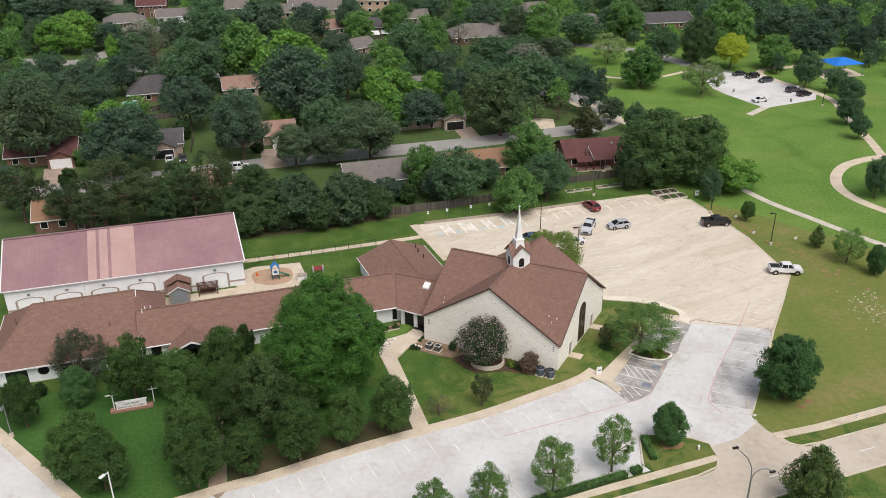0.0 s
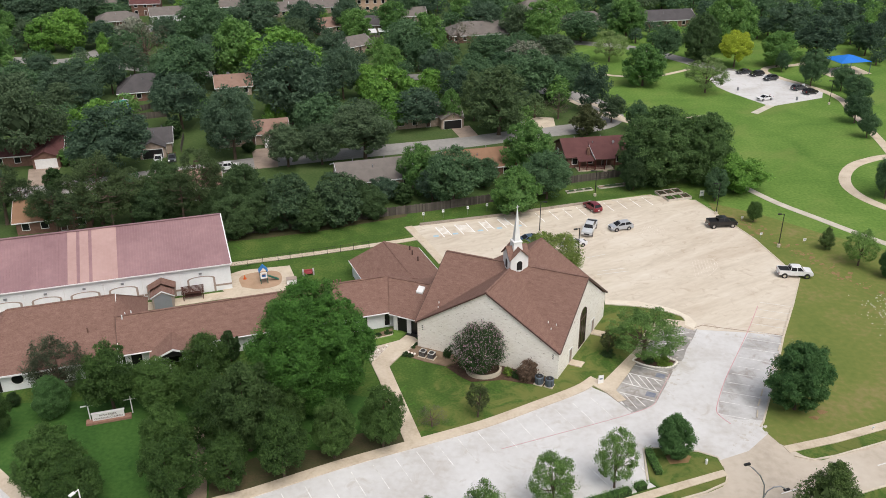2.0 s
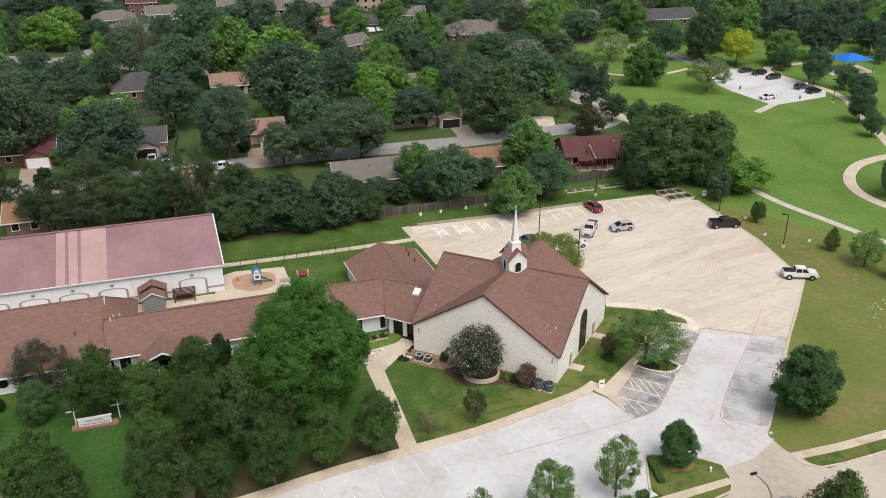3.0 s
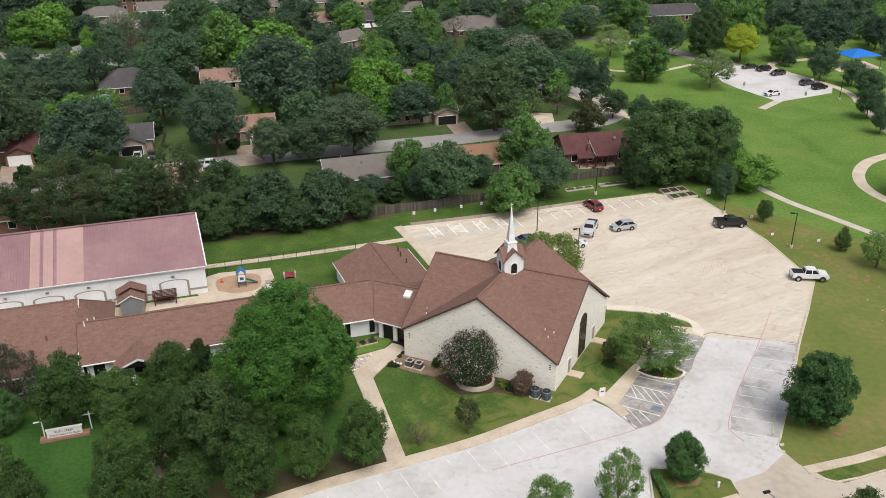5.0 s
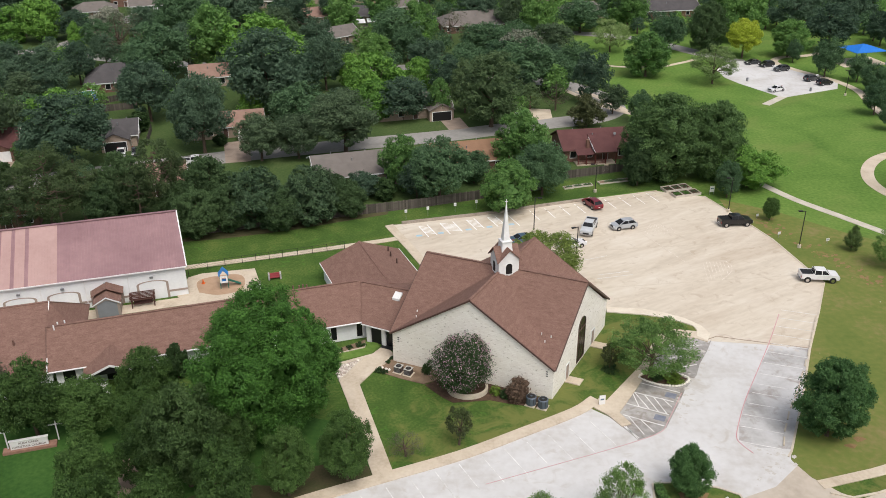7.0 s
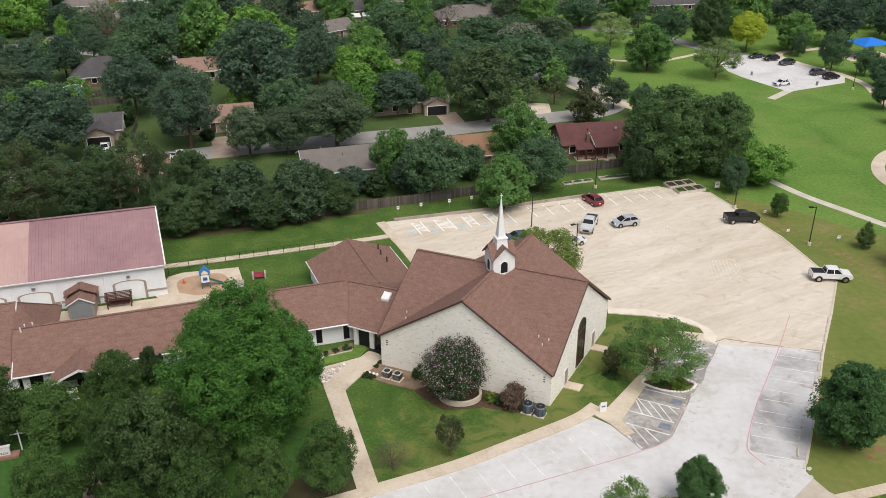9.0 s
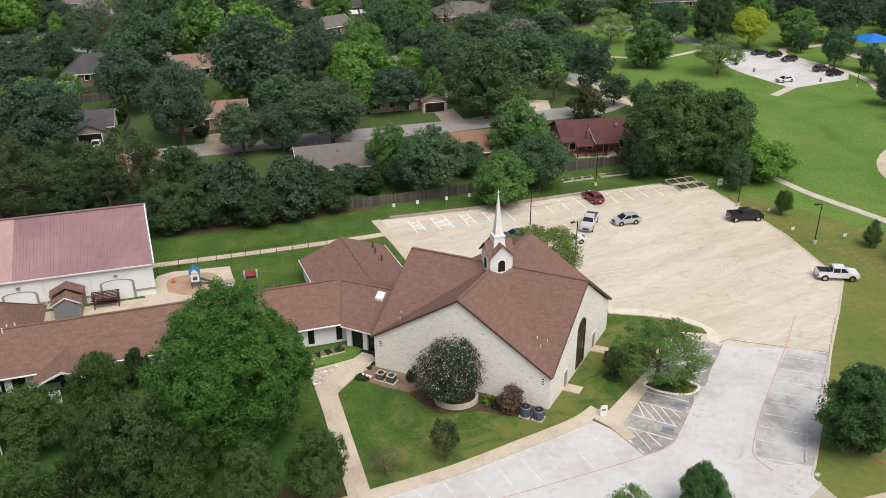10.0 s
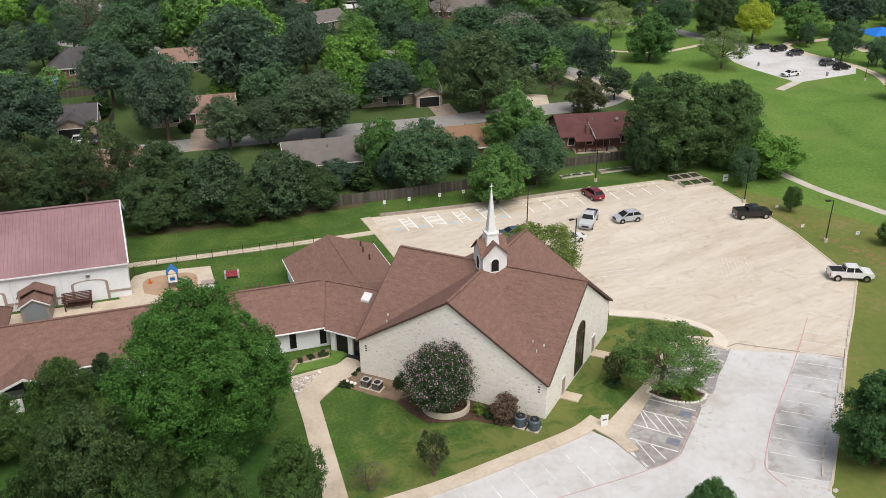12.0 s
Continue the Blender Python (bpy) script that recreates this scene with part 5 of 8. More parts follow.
plant("elm", "near", [(18.6, 106.4, 7.4, 5.7)])
# the park's edge and its lawns
plant("grove", "mid", [(86.5, 249.7, 15, 5.9), (40.7, 143.4, 9.4, 3.4)])
plant("dark", "far", [(123.4, 247.9, 14.3, 8.2), (142.8, 254.8, 10.8, 5.3), (157, 269.3, 11.7, 5), (125.8, 276.6, 12.9, 9.2), (146.5, 282.2, 12.8, 8.5), (130.1, 316.1, 13.7, 11.1), (-153.8, 321.8, 17.9, 15.2), (-136.5, 334, 13.3, 10.3)])
plant("oak", "mid", [(75.1, 250.5, 11.7, 5.5), (107.7, 235.4, 6.7, 2.3), (109.7, 219, 10.8, 4.2), (116.1, 213.8, 7.4, 3.4), (115, 202.5, 7.6, 3.9), (106.5, 184.9, 8.1, 3.7), (104, 173.4, 6.6, 2.6), (89.8, 136.4, 9.2, 3.1), (94.3, 137.3, 11.2, 3.2), (50.1, 180.9, 7.9, 3.1), (55.6, 136.8, 6.9, 2.7)])
plant("yellow", "mid", [(95.2, 241.9, 11.2, 6.1)])
plant("lime", "mid", [(61.2, 141.6, 7.7, 6.2)])
plant("parkoak", "mid", [(46.5, 147.7, 15.9, 8.8), (55.5, 146.6, 15.1, 6.8)])
plant("willow", "mid", [(77.6, 214.2, 9.9, 6.8), (58.1, 251.7, 9.7, 6)])
plant("lightoak", "mid", [(61.8, 222.4, 11.9, 7.2), (108.7, 241.9, 11, 6.3), (71.2, 285.8, 13.6, 7.9), (101, 264.1, 18.6, 9.9)])
plant("oak", "far", [(27.2, 315.1, 11.5, 8.1), (18.6, 324.6, 9.4, 5.2), (75.1, 326.3, 11.9, 7.8), (97.6, 337.2, 11, 8.9), (-8.2, 325.8, 11.7, 6.6), (-64.4, 324.5, 9.0, 7.6)])
# the row behind the hall and the town's gardens
plant("lightoak", "mid", [(-3.8, 143.2, 10.6, 4.4), (15.0, 132.0, 9.4, 5.5), (19.8, 152.3, 12.2, 6.1)])
plant("lightoak", "far", [(-150.7, 295.2, 10.7, 5.3), (-137.2, 254.1, 12.9, 7.2), (-56.3, 232.9, 19.0, 9.5), (-25.5, 286.3, 11.3, 7.1), (-12.4, 295.3, 12.3, 6.8), (-12.3, 238.5, 9.2, 5.7), (-0.6, 261.6, 14.2, 7.5), (4.7, 187.7, 9.4, 3.2), (39.8, 277.4, 14.9, 7.5), (13.7, 311.3, 10.4, 6.5), (-16.6, 188.8, 6.0, 3.3)])
plant("olive", "mid", [(-92.1, 165.7, 20.1, 9.7), (-15.6, 165.0, 12.9, 8.5), (-32.4, 160.4, 9.7, 5.7), (-25.0, 161.4, 9.2, 5.4)])
plant("olive", "far", [(-137.8, 280.4, 10.2, 5.1), (-43.7, 272.1, 10.8, 6.0), (40.2, 252.3, 8.6, 7.3), (45.6, 188.6, 7.1, 3.6), (-96.4, 202.8, 8.5, 5.3)])
plant("lime", "far", [(-130.1, 275.5, 11.5, 6.4), (-120.7, 276.1, 14.6, 7.7), (-79.0, 176.7, 11.2, 7.0), (-104.7, 260.3, 9.4, 3.1), (-42.9, 226.6, 17.2, 11.5), (-36.1, 202.1, 10.9, 6.8), (-38.8, 188.2, 7.2, 4.0), (-11.2, 197.9, 13.1, 7.7), (-17.5, 214.1, 9.4, 4.3), (-10.4, 186.1, 9.5, 5.3), (-0.1, 209.5, 9.1, 4.5)])
plant("oak", "mid", [(3.2, 137.2, 12.2, 6.1), (22.2, 139.4, 10.3, 5.2), (10.1, 145.9, 6.5, 3.6)])
plant("oak", "far", [(-68.8, 221.1, 16.4, 9.1), (-116.3, 219.7, 9.4, 6.6), (-98.7, 260.7, 10.0, 5.0), (-76.3, 275.3, 17.3, 9.6), (-77.8, 231.0, 10.4, 5.2), (-126.7, 334.6, 6.1, 8.7), (-55.5, 289.5, 8.4, 4.7), (-26.5, 177.5, 11.3, 7.1), (-6.8, 257.4, 13.2, 8.8), (-3.1, 242.7, 10.6, 5.3), (20.1, 251.2, 9.7, 6.9), (29.4, 253.2, 9.7, 6.0), (27.2, 210.2, 13.6, 9.1), (35.0, 210.9, 9.8, 6.2), (13.5, 224.7, 8.4, 7.0), (42.9, 225.9, 9.0, 4.5), (54.0, 280.1, 10.8, 9.0), (67.8, 290.6, 11.8, 6.6), (-32.6, 229.8, 9.4, 5.9), (-50.7, 228.3, 10.0, 5.0), (23.2, 231.3, 8.3, 6.0), (-33.0, 189.2, 9.1, 5.0)])
plant("dark", "mid", [(-69.4, 156.8, 15.4, 9.6), (-45.2, 165.8, 16.6, 7.4), (-10.3, 139.8, 4.6, 3.8), (-0.8, 139.3, 6.9, 3.8)])
plant("dark", "far", [(-118.6, 243.0, 6.6, 4.6), (-101.4, 210.3, 10.6, 4.8), (-95.7, 212.6, 12.4, 6.5), (-90.5, 221.8, 11.7, 5.3), (-90.1, 241.8, 9.4, 4.7), (-113.6, 281.1, 9.0, 7.5), (-63.9, 233.0, 14.1, 5.9), (-62.6, 188.4, 14.0, 7.3), (-150.5, 315.1, 10.7, 9.8), (-141.0, 327.9, 10.1, 10.1), (-92.3, 288.3, 8.9, 4.4), (-61.1, 285.8, 15.3, 9.6), (-42.7, 287.5, 14.0, 8.2), (-30.4, 249.8, 11.8, 5.4), (-35.8, 191.4, 20.3, 11.9), (-24.1, 213.1, 14.8, 6.0), (-29.3, 301.0, 12.6, 6.0), (-3.2, 332.5, 6.5, 9.2), (1.8, 228.5, 10.0, 5.5), (-3.9, 186.7, 9.5, 7.7), (7.1, 206.1, 10.5, 5.2), (41.7, 196.7, 13.3, 5.0)])
plant("dark", "far", [(20.3, 294.8, 11.6, 8.3), (-70.8, 202.5, 8.2, 4.5), (-29.5, 206.9, 11.1, 6.2), (25.3, 206.0, 7.5, 4.7), (-71.4, 217.5, 9.0, 5.6), (-92.1, 204.2, 9.6, 5.3)])
plant("bare", "far", [(-86.6, 246.3, 15.0, 8.3), (32.6, 192.2, 6.8, 4.3), (10.6, 269.9, 10.2, 6.4)])
plant("blossom", "far", [(-105.3, 292.3, 7.9, 6.6), (29.8, 240.6, 8.9, 7.4)])
plant("pine", "far", [(16.2, 180.3, 16.9, 9.1), (10.8, 191.5, 13.0, 4.1)])
plant("maroon", "far", [(37.6, 179.1, 7.4, 4.6)])
plant("olive", "far", [(31.5, 283.1, 12.8, 6.4)])
plant("openpine", "mid", [(-70.4, 126.6, 9.4, 3.6), (-81.9, 131.6, 11.7, 4.9), (-73.4, 128.8, 7.5, 3.8), (-63.6, 130.9, 13.9, 5.1), (-68.5, 131.4, 9.9, 3.8), (-58.0, 131.3, 10.9, 4.6), (-44.3, 130.2, 15.4, 4.1), (-42.5, 134.2, 11.3, 3.5), (-66.2, 124.1, 8.8, 4.4), (-60.2, 126.9, 9.8, 4.5), (-47.8, 129.2, 9.8, 3.8), (-78.8, 132.9, 8.6, 3.3)])
plant("grove", "mid", [(-32.4, 126.6, 8.2, 4.4), (-12.6, 131.2, 6.6, 3.4), (-51.2, 132.9, 11.6, 5.0), (-36.9, 132.4, 11.1, 5.0), (-37.0, 124.3, 8.2, 4.5), (-14.8, 133.5, 6.7, 3.3), (-23.6, 126.4, 7.4, 4.2), (-53.6, 129.2, 8.2, 4.1), (-41.5, 130.1, 7.6, 3.8)])
plant("magnolia", "mid", [(-28.0, 127.8, 10.2, 6.0), (-18.6, 129.6, 9.8, 5.7)])
plant("shrub", "mid", [(-6.6, 138.8, 4.1, 2.5), (-79.3, 148.9, 4.8, 2.4), (-42.8, 170.4, 2.6, 1.6)])
plant("shrub", "far", [(-63.2, 181.7, 4.5, 2.8), (-51.7, 175.9, 3.7, 2.3)])


# ---- markings on the lots ----
def lines(parent, name, pairs, width=0.11, z=0.045, mat=None):
    for a, b in pairs:
        stripe(parent, name, a, b, width, z, mat or PAINTW)


def between(a, b, s):
    return (a[0] + (b[0] - a[0]) * s, a[1] + (b[1] - a[1]) * s)


PATCH = setting("worn_patch_front", prism([(26.6, 80.4), (28.6, 83.9), (31.0, 87.4), (33.5, 89.5), (35.4, 89.3), (37.0, 88.2), (37.7, 89.0), (36.2, 86.2), (34.4, 83.4), (33.3, 81.0), (31.1, 78.2), (29.3, 75.0), (26.9, 71.0), (25.0, 69.7), (23.2, 69.0), (22.0, 71.3), (23.1, 71.7), (22.2, 73.8)], -0.1, 0.036), DARKCON, "darker worn grey concrete by the ramp", "parking lot")
EAST = setting("worn_patch_east", prism([(44.8, 87.3), (49.3, 86.2), (44.6, 76.8), (39.3, 66.8), (36.0, 67.2), (34.2, 68.6), (35.2, 71.3), (37.6, 76.0), (41.1, 81.7)], -0.1, 0.034), stained(shade("stained_concrete", [(0.3, 0.29, 0.28), (0.475, 0.468, 0.465), (0.6, 0.6, 0.605)], scale=0.22, fine=8, rough=0.9, bump=0.15, fade=0.2), "brown_stained_bays", (0.26, 0.22, 0.19), 0.5, 0.52, 0.68, 0.55), "stained grey concrete parking bays", "parking lot")
heads = [(11.0 + 2.53 * k, 69.1 + 1.1 * k) for k in range(-16, 4)]
for k, (x, y) in enumerate(heads):
    if x > -34:
        stripe(LOTF, "bay_line", (x, y), (x + 2.0, y - 4.1), 0.11, 0.04, PAINTW)
acc = [((25.7, 79.8), (30.2, 77.5)), ((24.6, 77.9), (29.0, 75.7)), ((23.3, 75.7), (27.8, 73.3)), ((22.6, 73.5), (26.7, 71.3)), ((22.2, 71.4), (23.4, 69.3))]
lines(PATCH, "bay_line", acc + [((30.3, 82.3), (34.0, 83.3)), ((30.3, 84.6), (34.8, 85.7)), ((32.4, 87.3), (36.0, 87.7))], 0.14, 0.05)
for a, b in ((0.0, 0.32), (0.06, 0.56), (0.3, 0.77), (0.52, 0.96)):
    lines(PATCH, "hatch_line", [(between(*acc[1], a), between(*acc[2], b))], 0.12, 0.05)
lines(PATCH, "hatch_line", [((27.8, 76.5), (28.5, 74.7)), ((22.4, 71.4), (23.2, 69.2)), ((23.1, 73.2), (24.1, 69.9)), ((24.4, 72.4), (25.3, 70.3))], 0.12, 0.05)
for c in ((29.0, 76.9), (26.6, 72.7)):
    part("parking_symbol", prism([(c[0] - 0.8, c[1] - 0.1), (c[0] + 0.3, c[1] - 0.65), (c[0] + 0.8, c[1] + 0.25), (c[0] - 0.3, c[1] + 0.8)], 0.03, 0.05), shade("faded_blue_grey", [(0.13, 0.15, 0.2), (0.25, 0.26, 0.3)], scale=1.5), PATCH, "faded blue accessible bay square")
inner = [(49.6, 96.2), (48.4, 94.1), (47.3, 92.0), (46.1, 89.9), (45.0, 87.8), (43.9, 85.8), (42.4, 83.4), (41.1, 81.0), (39.9, 78.9), (38.7, 77.2), (37.4, 75.2), (36.2, 73.1), (35.1, 71.0), (34.0, 68.4)]
stops = [(x + 4.75, y - 1.7) for x, y in inner]
for a, b in zip(inner, stops):
    stripe(EAST if a[1] < 87 else LOTN, "bay_line", between(a, b, 0.02), between(a, b, 0.93), 0.09, 0.048, PAINTW)
rng_ws = random.Random(5)
stopper = None
for a, b in zip(stops, stops[1:]):
    if a[1] > 67:
        m = between(a, b, 0.5)
        d = Vector(b) - Vector(a)
        p = pose(m[0] - 0.3, m[1] + 0.1, 0.04, 0, 0, math.degrees(math.atan2(d.y, d.x)) + rng_ws.uniform(-3, 3))
        if stopper is None:
            bm = box(-0.8, -0.09, 0, 0.8, 0.09, 0.13, bevel=0.03)
            stopper = tagged(link("wheel_stop", bm, KERBCON), "low concrete wheel stop at a parking bay", "wheel stop", "wheel stops")
            stopper.matrix_basis = p
        else:
            copy_thing(stopper, p)
for k in range(10):
    x = 15.6 + 2.8 * k
    if not 28 < x < 32:
        copy_thing(stopper, pose(x + 1.5, 130.0 + (x - 14) * 0.31, 0.04, 0, 0, 16 + rng_ws.uniform(-3, 3)))
red = [(49.0, 95.1), (45.0, 88.1), (41.1, 81.7), (37.6, 76.0), (35.2, 71.5), (34.1, 69.0), (34.3, 67.7), (35.0, 66.3)]
part("red_line", ribbon(smooth_line(red, 4), 0.11, 0.03, 0.052), PAINTR, LOTF, "faded red fire-lane line")
part("red_line", ribbon(smooth_line([(6, 62.6), (18.3, 67.0), (23.0, 68.8), (26.1, 70.3), (27.4, 72.2), (30.4, 77.4)], 4), 0.07, 0.03, 0.052), PAINTR, LOTF, "faded red fire-lane line")
lines(LOTF, "bay_line", [((15.9, 59.0), (17.9, 55.2)), ((22.0, 58.6), (22.6, 57.5)), ((10.5, 56.8), (12.4, 53.1)), ((5.1, 54.6), (7.0, 51.0))], 0.11, 0.04)
# accessible bays and hatching at the north edge
for q, n in (([(-0.5, 126.4), (0.9, 127.0), (2.5, 122.9), (1.1, 122.2)], 7), ([(3.1, 127.5), (5.3, 128.2), (6.8, 124.1), (4.7, 123.2)], 8), ([(7.7, 128.7), (9.0, 129.3), (10.5, 125.3), (9.2, 124.6)], 7), ([(11.4, 129.6), (12.7, 130.2), (14.2, 126.5), (12.9, 125.8)], 7)):
    lines(LOTN, "bay_line", [(q[0], q[3]), (q[1], q[2])], 0.17, 0.045, FRESHPAINT)
    lines(LOTN, "hatch_line", [(between(q[0], q[3], k / n), between(q[1], q[2], k / n + 0.32)) for k in range(int(n * 0.68) + 1)], 0.16, 0.046, FRESHPAINT)
for c in ((-0.4, 122.7), (3.2, 123.6), (7.9, 124.8), (11.5, 125.7), (15.3, 126.6)):
    part("parking_symbol", prism([(c[0] - 0.5, c[1] - 0.4), (c[0] + 0.5, c[1] - 0.2), (c[0] + 0.35, c[1] + 0.4), (c[0] - 0.6, c[1] + 0.2)], 0.02, 0.045), PAINTB, LOTN, "pale blue accessible bay square")
lines(LOTN, "bay_line", [((15.0, 130.5), (16.6, 126.0))], 0.14, 0.045, FRESHPAINT)
lines(LOTN, "bay_line", [((x, 130.7 + (x - 14) * 0.31), (x + 1.3, 126.6 + (x - 14) * 0.31)) for x in (19, 21.8, 24.6, 27.4, 33.2, 36.0, 38.8, 41.5)], 0.14, 0.045, FRESHPAINT)
WORNLINE = shade("worn_line", [(0.5, 0.42, 0.33), (0.6, 0.53, 0.45), (0.8, 0.77, 0.72)], scale=1.4, fine=4)
for a, b, n in ((((36.6, 121.5), (42.0, 121.8)), ((39.0, 125.9), (41.9, 124.6)), 9), (((42.2, 104.6), (46.6, 107.6)), ((43.4, 111.3), (47.0, 111.0)), 7)):
    lines(LOTN, "hatch_line", [(between(*a, k / n), between(*b, k / n)) for k in range(n + 1)], 0.1, 0.044, WORNLINE)
part("curved_line", ribbon(smooth_line([(47.0, 111.3), (47.3, 109.6), (46.5, 107.6), (44.4, 105.2)], 4), 0.1, 0.03, 0.045), WORNLINE, LOTN)
lines(LOTN, "bay_line", [((36.4, 122.2), (40.7, 111.1))], 0.13, 0.045, WORNLINE)
lines(LOTN, "bay_line", [((26.4, 107.6), (31.2, 108.6)), ((26.0, 106.4), (31.6, 107.5)), ((24.6, 112.4), (29.0, 114.0))], 0.1)
lines(LOTN, "joint", [((-1, 121.5), (54, 134.0)), ((1.5, 113.5), (57.5, 118.5)), ((20, 103), (58.6, 106.5))], 0.05, 0.036, shade("joint", [(0.44, 0.37, 0.29), (0.54, 0.47, 0.38)], scale=1.0))
part("joint", ribbon([(36.9, 88.9), (38.6, 89.75), (41.0, 88.95), (49.5, 86.4)], 0.14, 0.03, 0.042), shade("dirty_joint", [(0.2, 0.15, 0.11), (0.36, 0.29, 0.22)], scale=1.5), LOTF, "dark dirty joint between old and new concrete")

# old stains on the concrete
STAIN = shade("brown_stain", [(0.44, 0.41, 0.37), (0.54, 0.52, 0.49)], scale=0.8, fine=6, rough=0.95)
blots = bmesh.new()
mark = random.Random(12)
for k in range(150):
    a, b = mark.choice((((37.2, 88.4), (31.4, 79.0)), ((31.4, 79.0), (27.6, 72.0)), ((38.5, 86.8), (48.5, 85.6)), ((35.0, 67.4), (38.4, 65.8)), ((33.4, 62.0), (38.0, 65.4))))
    c = between(a, b, mark.random())
    cx, cy, r = c[0] + mark.gauss(0.5, 0.6), c[1] + mark.gauss(0, 0.5), 0.05 + 0.25 * mark.random() ** 3
    blots.faces.new([blots.verts.new((cx + r * mark.uniform(0.4, 1.6) * math.cos(t), cy + r * mark.uniform(0.4, 1.6) * math.sin(t), 0.0375 + k * 0.00003)) for t in [j * math.tau / 9 for j in range(9)]])
tagged(link("stain", blots, STAIN), "brown dirt stains along the worn concrete joints", "stain", kind="stuff")

# ---- planted islands and beds ----
setting("planted_island", prism([(23.1, 61.8), (24.9, 61.9), (29.3, 61.0), (31.2, 59.9), (31.45, 57.95), (23.05, 55.15), (22.3, 56.2)], 0, 0.15), VERGEGRASS, "grass island with a kerb beside the drive", "lawn")
setting("island_kerb", ribbon([(22.1, 56.4), (23.0, 61.9), (24.9, 62.05), (29.4, 61.15), (31.35, 60.0), (31.45, 58.4)], 0.2, 0, 0.17), KERBCON, "pale concrete kerb", "kerb")
setting("worn_soil", prism([(25.4, 59.0), (27.6, 59.2), (28.3, 60.3), (26.6, 61.0), (25.2, 60.4)], 0, 0.157), DIRT, "bare reddish soil under a tree", "soil")
setting("oval_island", prism([(26.2, 80.7), (27.6, 81.9), (30.2, 81.4), (31.9, 80.2), (30.6, 79.0), (28.8, 79.1), (27.3, 79.7)], 0, 0.14), MULCH, "mulched tree island", "planting bed")
ring = smooth_line([(26.0, 80.7), (27.3, 79.6), (28.8, 78.95), (30.7, 78.85), (32.1, 80.2), (30.4, 81.6), (27.5, 82.1), (26.0, 80.7)], 5)
edging = thing("stone_edging", 0, 0, 0, 0, "ring of small pale stones round the tree island", "edging")
stone_me = []
rs = random.Random(9)
for k in range(3):
    b = box(-0.17, -0.12, 0, 0.17, 0.12, 0.24, bevel=0.06)
    for v in b.verts:
        v.co += Vector((rs.uniform(-0.03, 0.03), rs.uniform(-0.03, 0.03), rs.uniform(-0.03, 0.03)))
    me = bpy.data.meshes.new("stone")
    b.to_mesh(me)
    b.free()
    me.materials.append(STONE)
    stone_me.append(me)
for i, (a, c) in enumerate(zip(ring, ring[1:])):
    d = Vector(c) - Vector(a)
    n = max(1, round(d.length / 0.4))
    for k in range(n):
        s = new("stone", stone_me[(i + k) % 3])
        s.parent = edging
        q = between(a, c, (k + 0.5) / n)
        s.matrix_basis = pose(q[0], q[1], 0, 0, 0, math.degrees(math.atan2(d.y, d.x)) + rs.uniform(-12, 12))
setting("entrance_bed", prism([(-12.1, 86.0), (-11.7, 88.3), (-7.7, 90.7), (-7.7, 88.8), (-11.1, 87.5), (-11.4, 85.8)], 0, 0.12), BEDSOIL, "tan soil bed by the entrance", "planting bed")
setting("garden_path", ribbon(smooth_line([(-28.9, 53.2), (-28.5, 54.4), (-29.6, 60.0), (-30.8, 64.6), (-31.8, 68.4)], 3), 2.1, 0, 0.06), shade("brown_path", [(0.22, 0.165, 0.12), (0.34, 0.265, 0.2)], scale=0.7), "brown path between the lawn trees", "path")
setting("entrance_lawn", prism([(-11.3, 85.7), (-11.1, 87.4), (-7.7, 88.7), (-7.6, 90.2), (-6.1, 89.8), (-5.8, 88.9), (-6.7, 87.3)], 0, 0.13), GRASS, "small strip of lawn by the entrance", "lawn")
GRAVEL = shade("pale_gravel", [(0.33, 0.27, 0.22), (0.62, 0.56, 0.5)], scale=5, rough=0.95, bump=0.6)
setting("gravel_bed", prism([(-11.4, 84.45), (-7.95, 86.1), (-10.4, 81.5)], 0, 0.12), GRAVEL, "triangular bed of pale gravel", "gravel bed")
setting("gravel_edge", ribbon([(-11.5, 84.5), (-10.45, 81.35), (-7.8, 86.2)], 0.13, 0, 0.2), KERBCON, "pale concrete edging", "kerb")
setting("entrance_bed_edge", ribbon([(-11.45, 85.7), (-11.1, 87.45), (-7.7, 88.75), (-7.65, 89.6)], 0.16, 0, 0.22), KERBCON, "pale stone edging round the entrance bed", "edging")
setting("church_bed", prism([(-6.3, 83.5), (-5.5, 84.6), (-3.9, 86.9), (-3.5, 85.4), (1.6, 83.5), (1.9, 81.5), (-0.1, 80.4), (-3.0, 81.7), (-4.9, 82.8)], 0, 0.08), BEDSOIL, "planting bed with reddish soil", "planting bed")
setting("church_bed_edge", ribbon([(-6.3, 83.5), (-5.5, 84.6), (-4.0, 86.9)], 0.14, 0, 0.16), KERBCON, "pale stone edging beside the path", "edging")
pebble, pb = random.Random(17), bmesh.new()
for k in range(170):
    a, b = pebble.random(), pebble.random()
    a, b = (1 - a, 1 - b) if a + b > 1 else (a, b)
    q = Vector((-11.2, 84.4)) + a * Vector((3.0, 1.5)) + b * Vector((0.85, -2.6))
    r = pebble.uniform(0.05, 0.16)
    ball = bmesh.new()
    bmesh.ops.create_icosphere(ball, subdivisions=1, radius=r)
    for v in ball.verts:
        v.co = Vector((v.co.x * pebble.uniform(0.8, 1.3), v.co.y, v.co.z * 0.6)) + Vector((q.x, q.y, 0.13))
    merge(pb, ball)
tagged(link("pebbles", pb, shade("pebble_stone", [(0.3, 0.24, 0.2), (0.5, 0.44, 0.38), (0.72, 0.67, 0.6)], scale=2.0, per="island")), "pale rounded pebbles filling the triangular bed", "pebbles", kind="stuff")
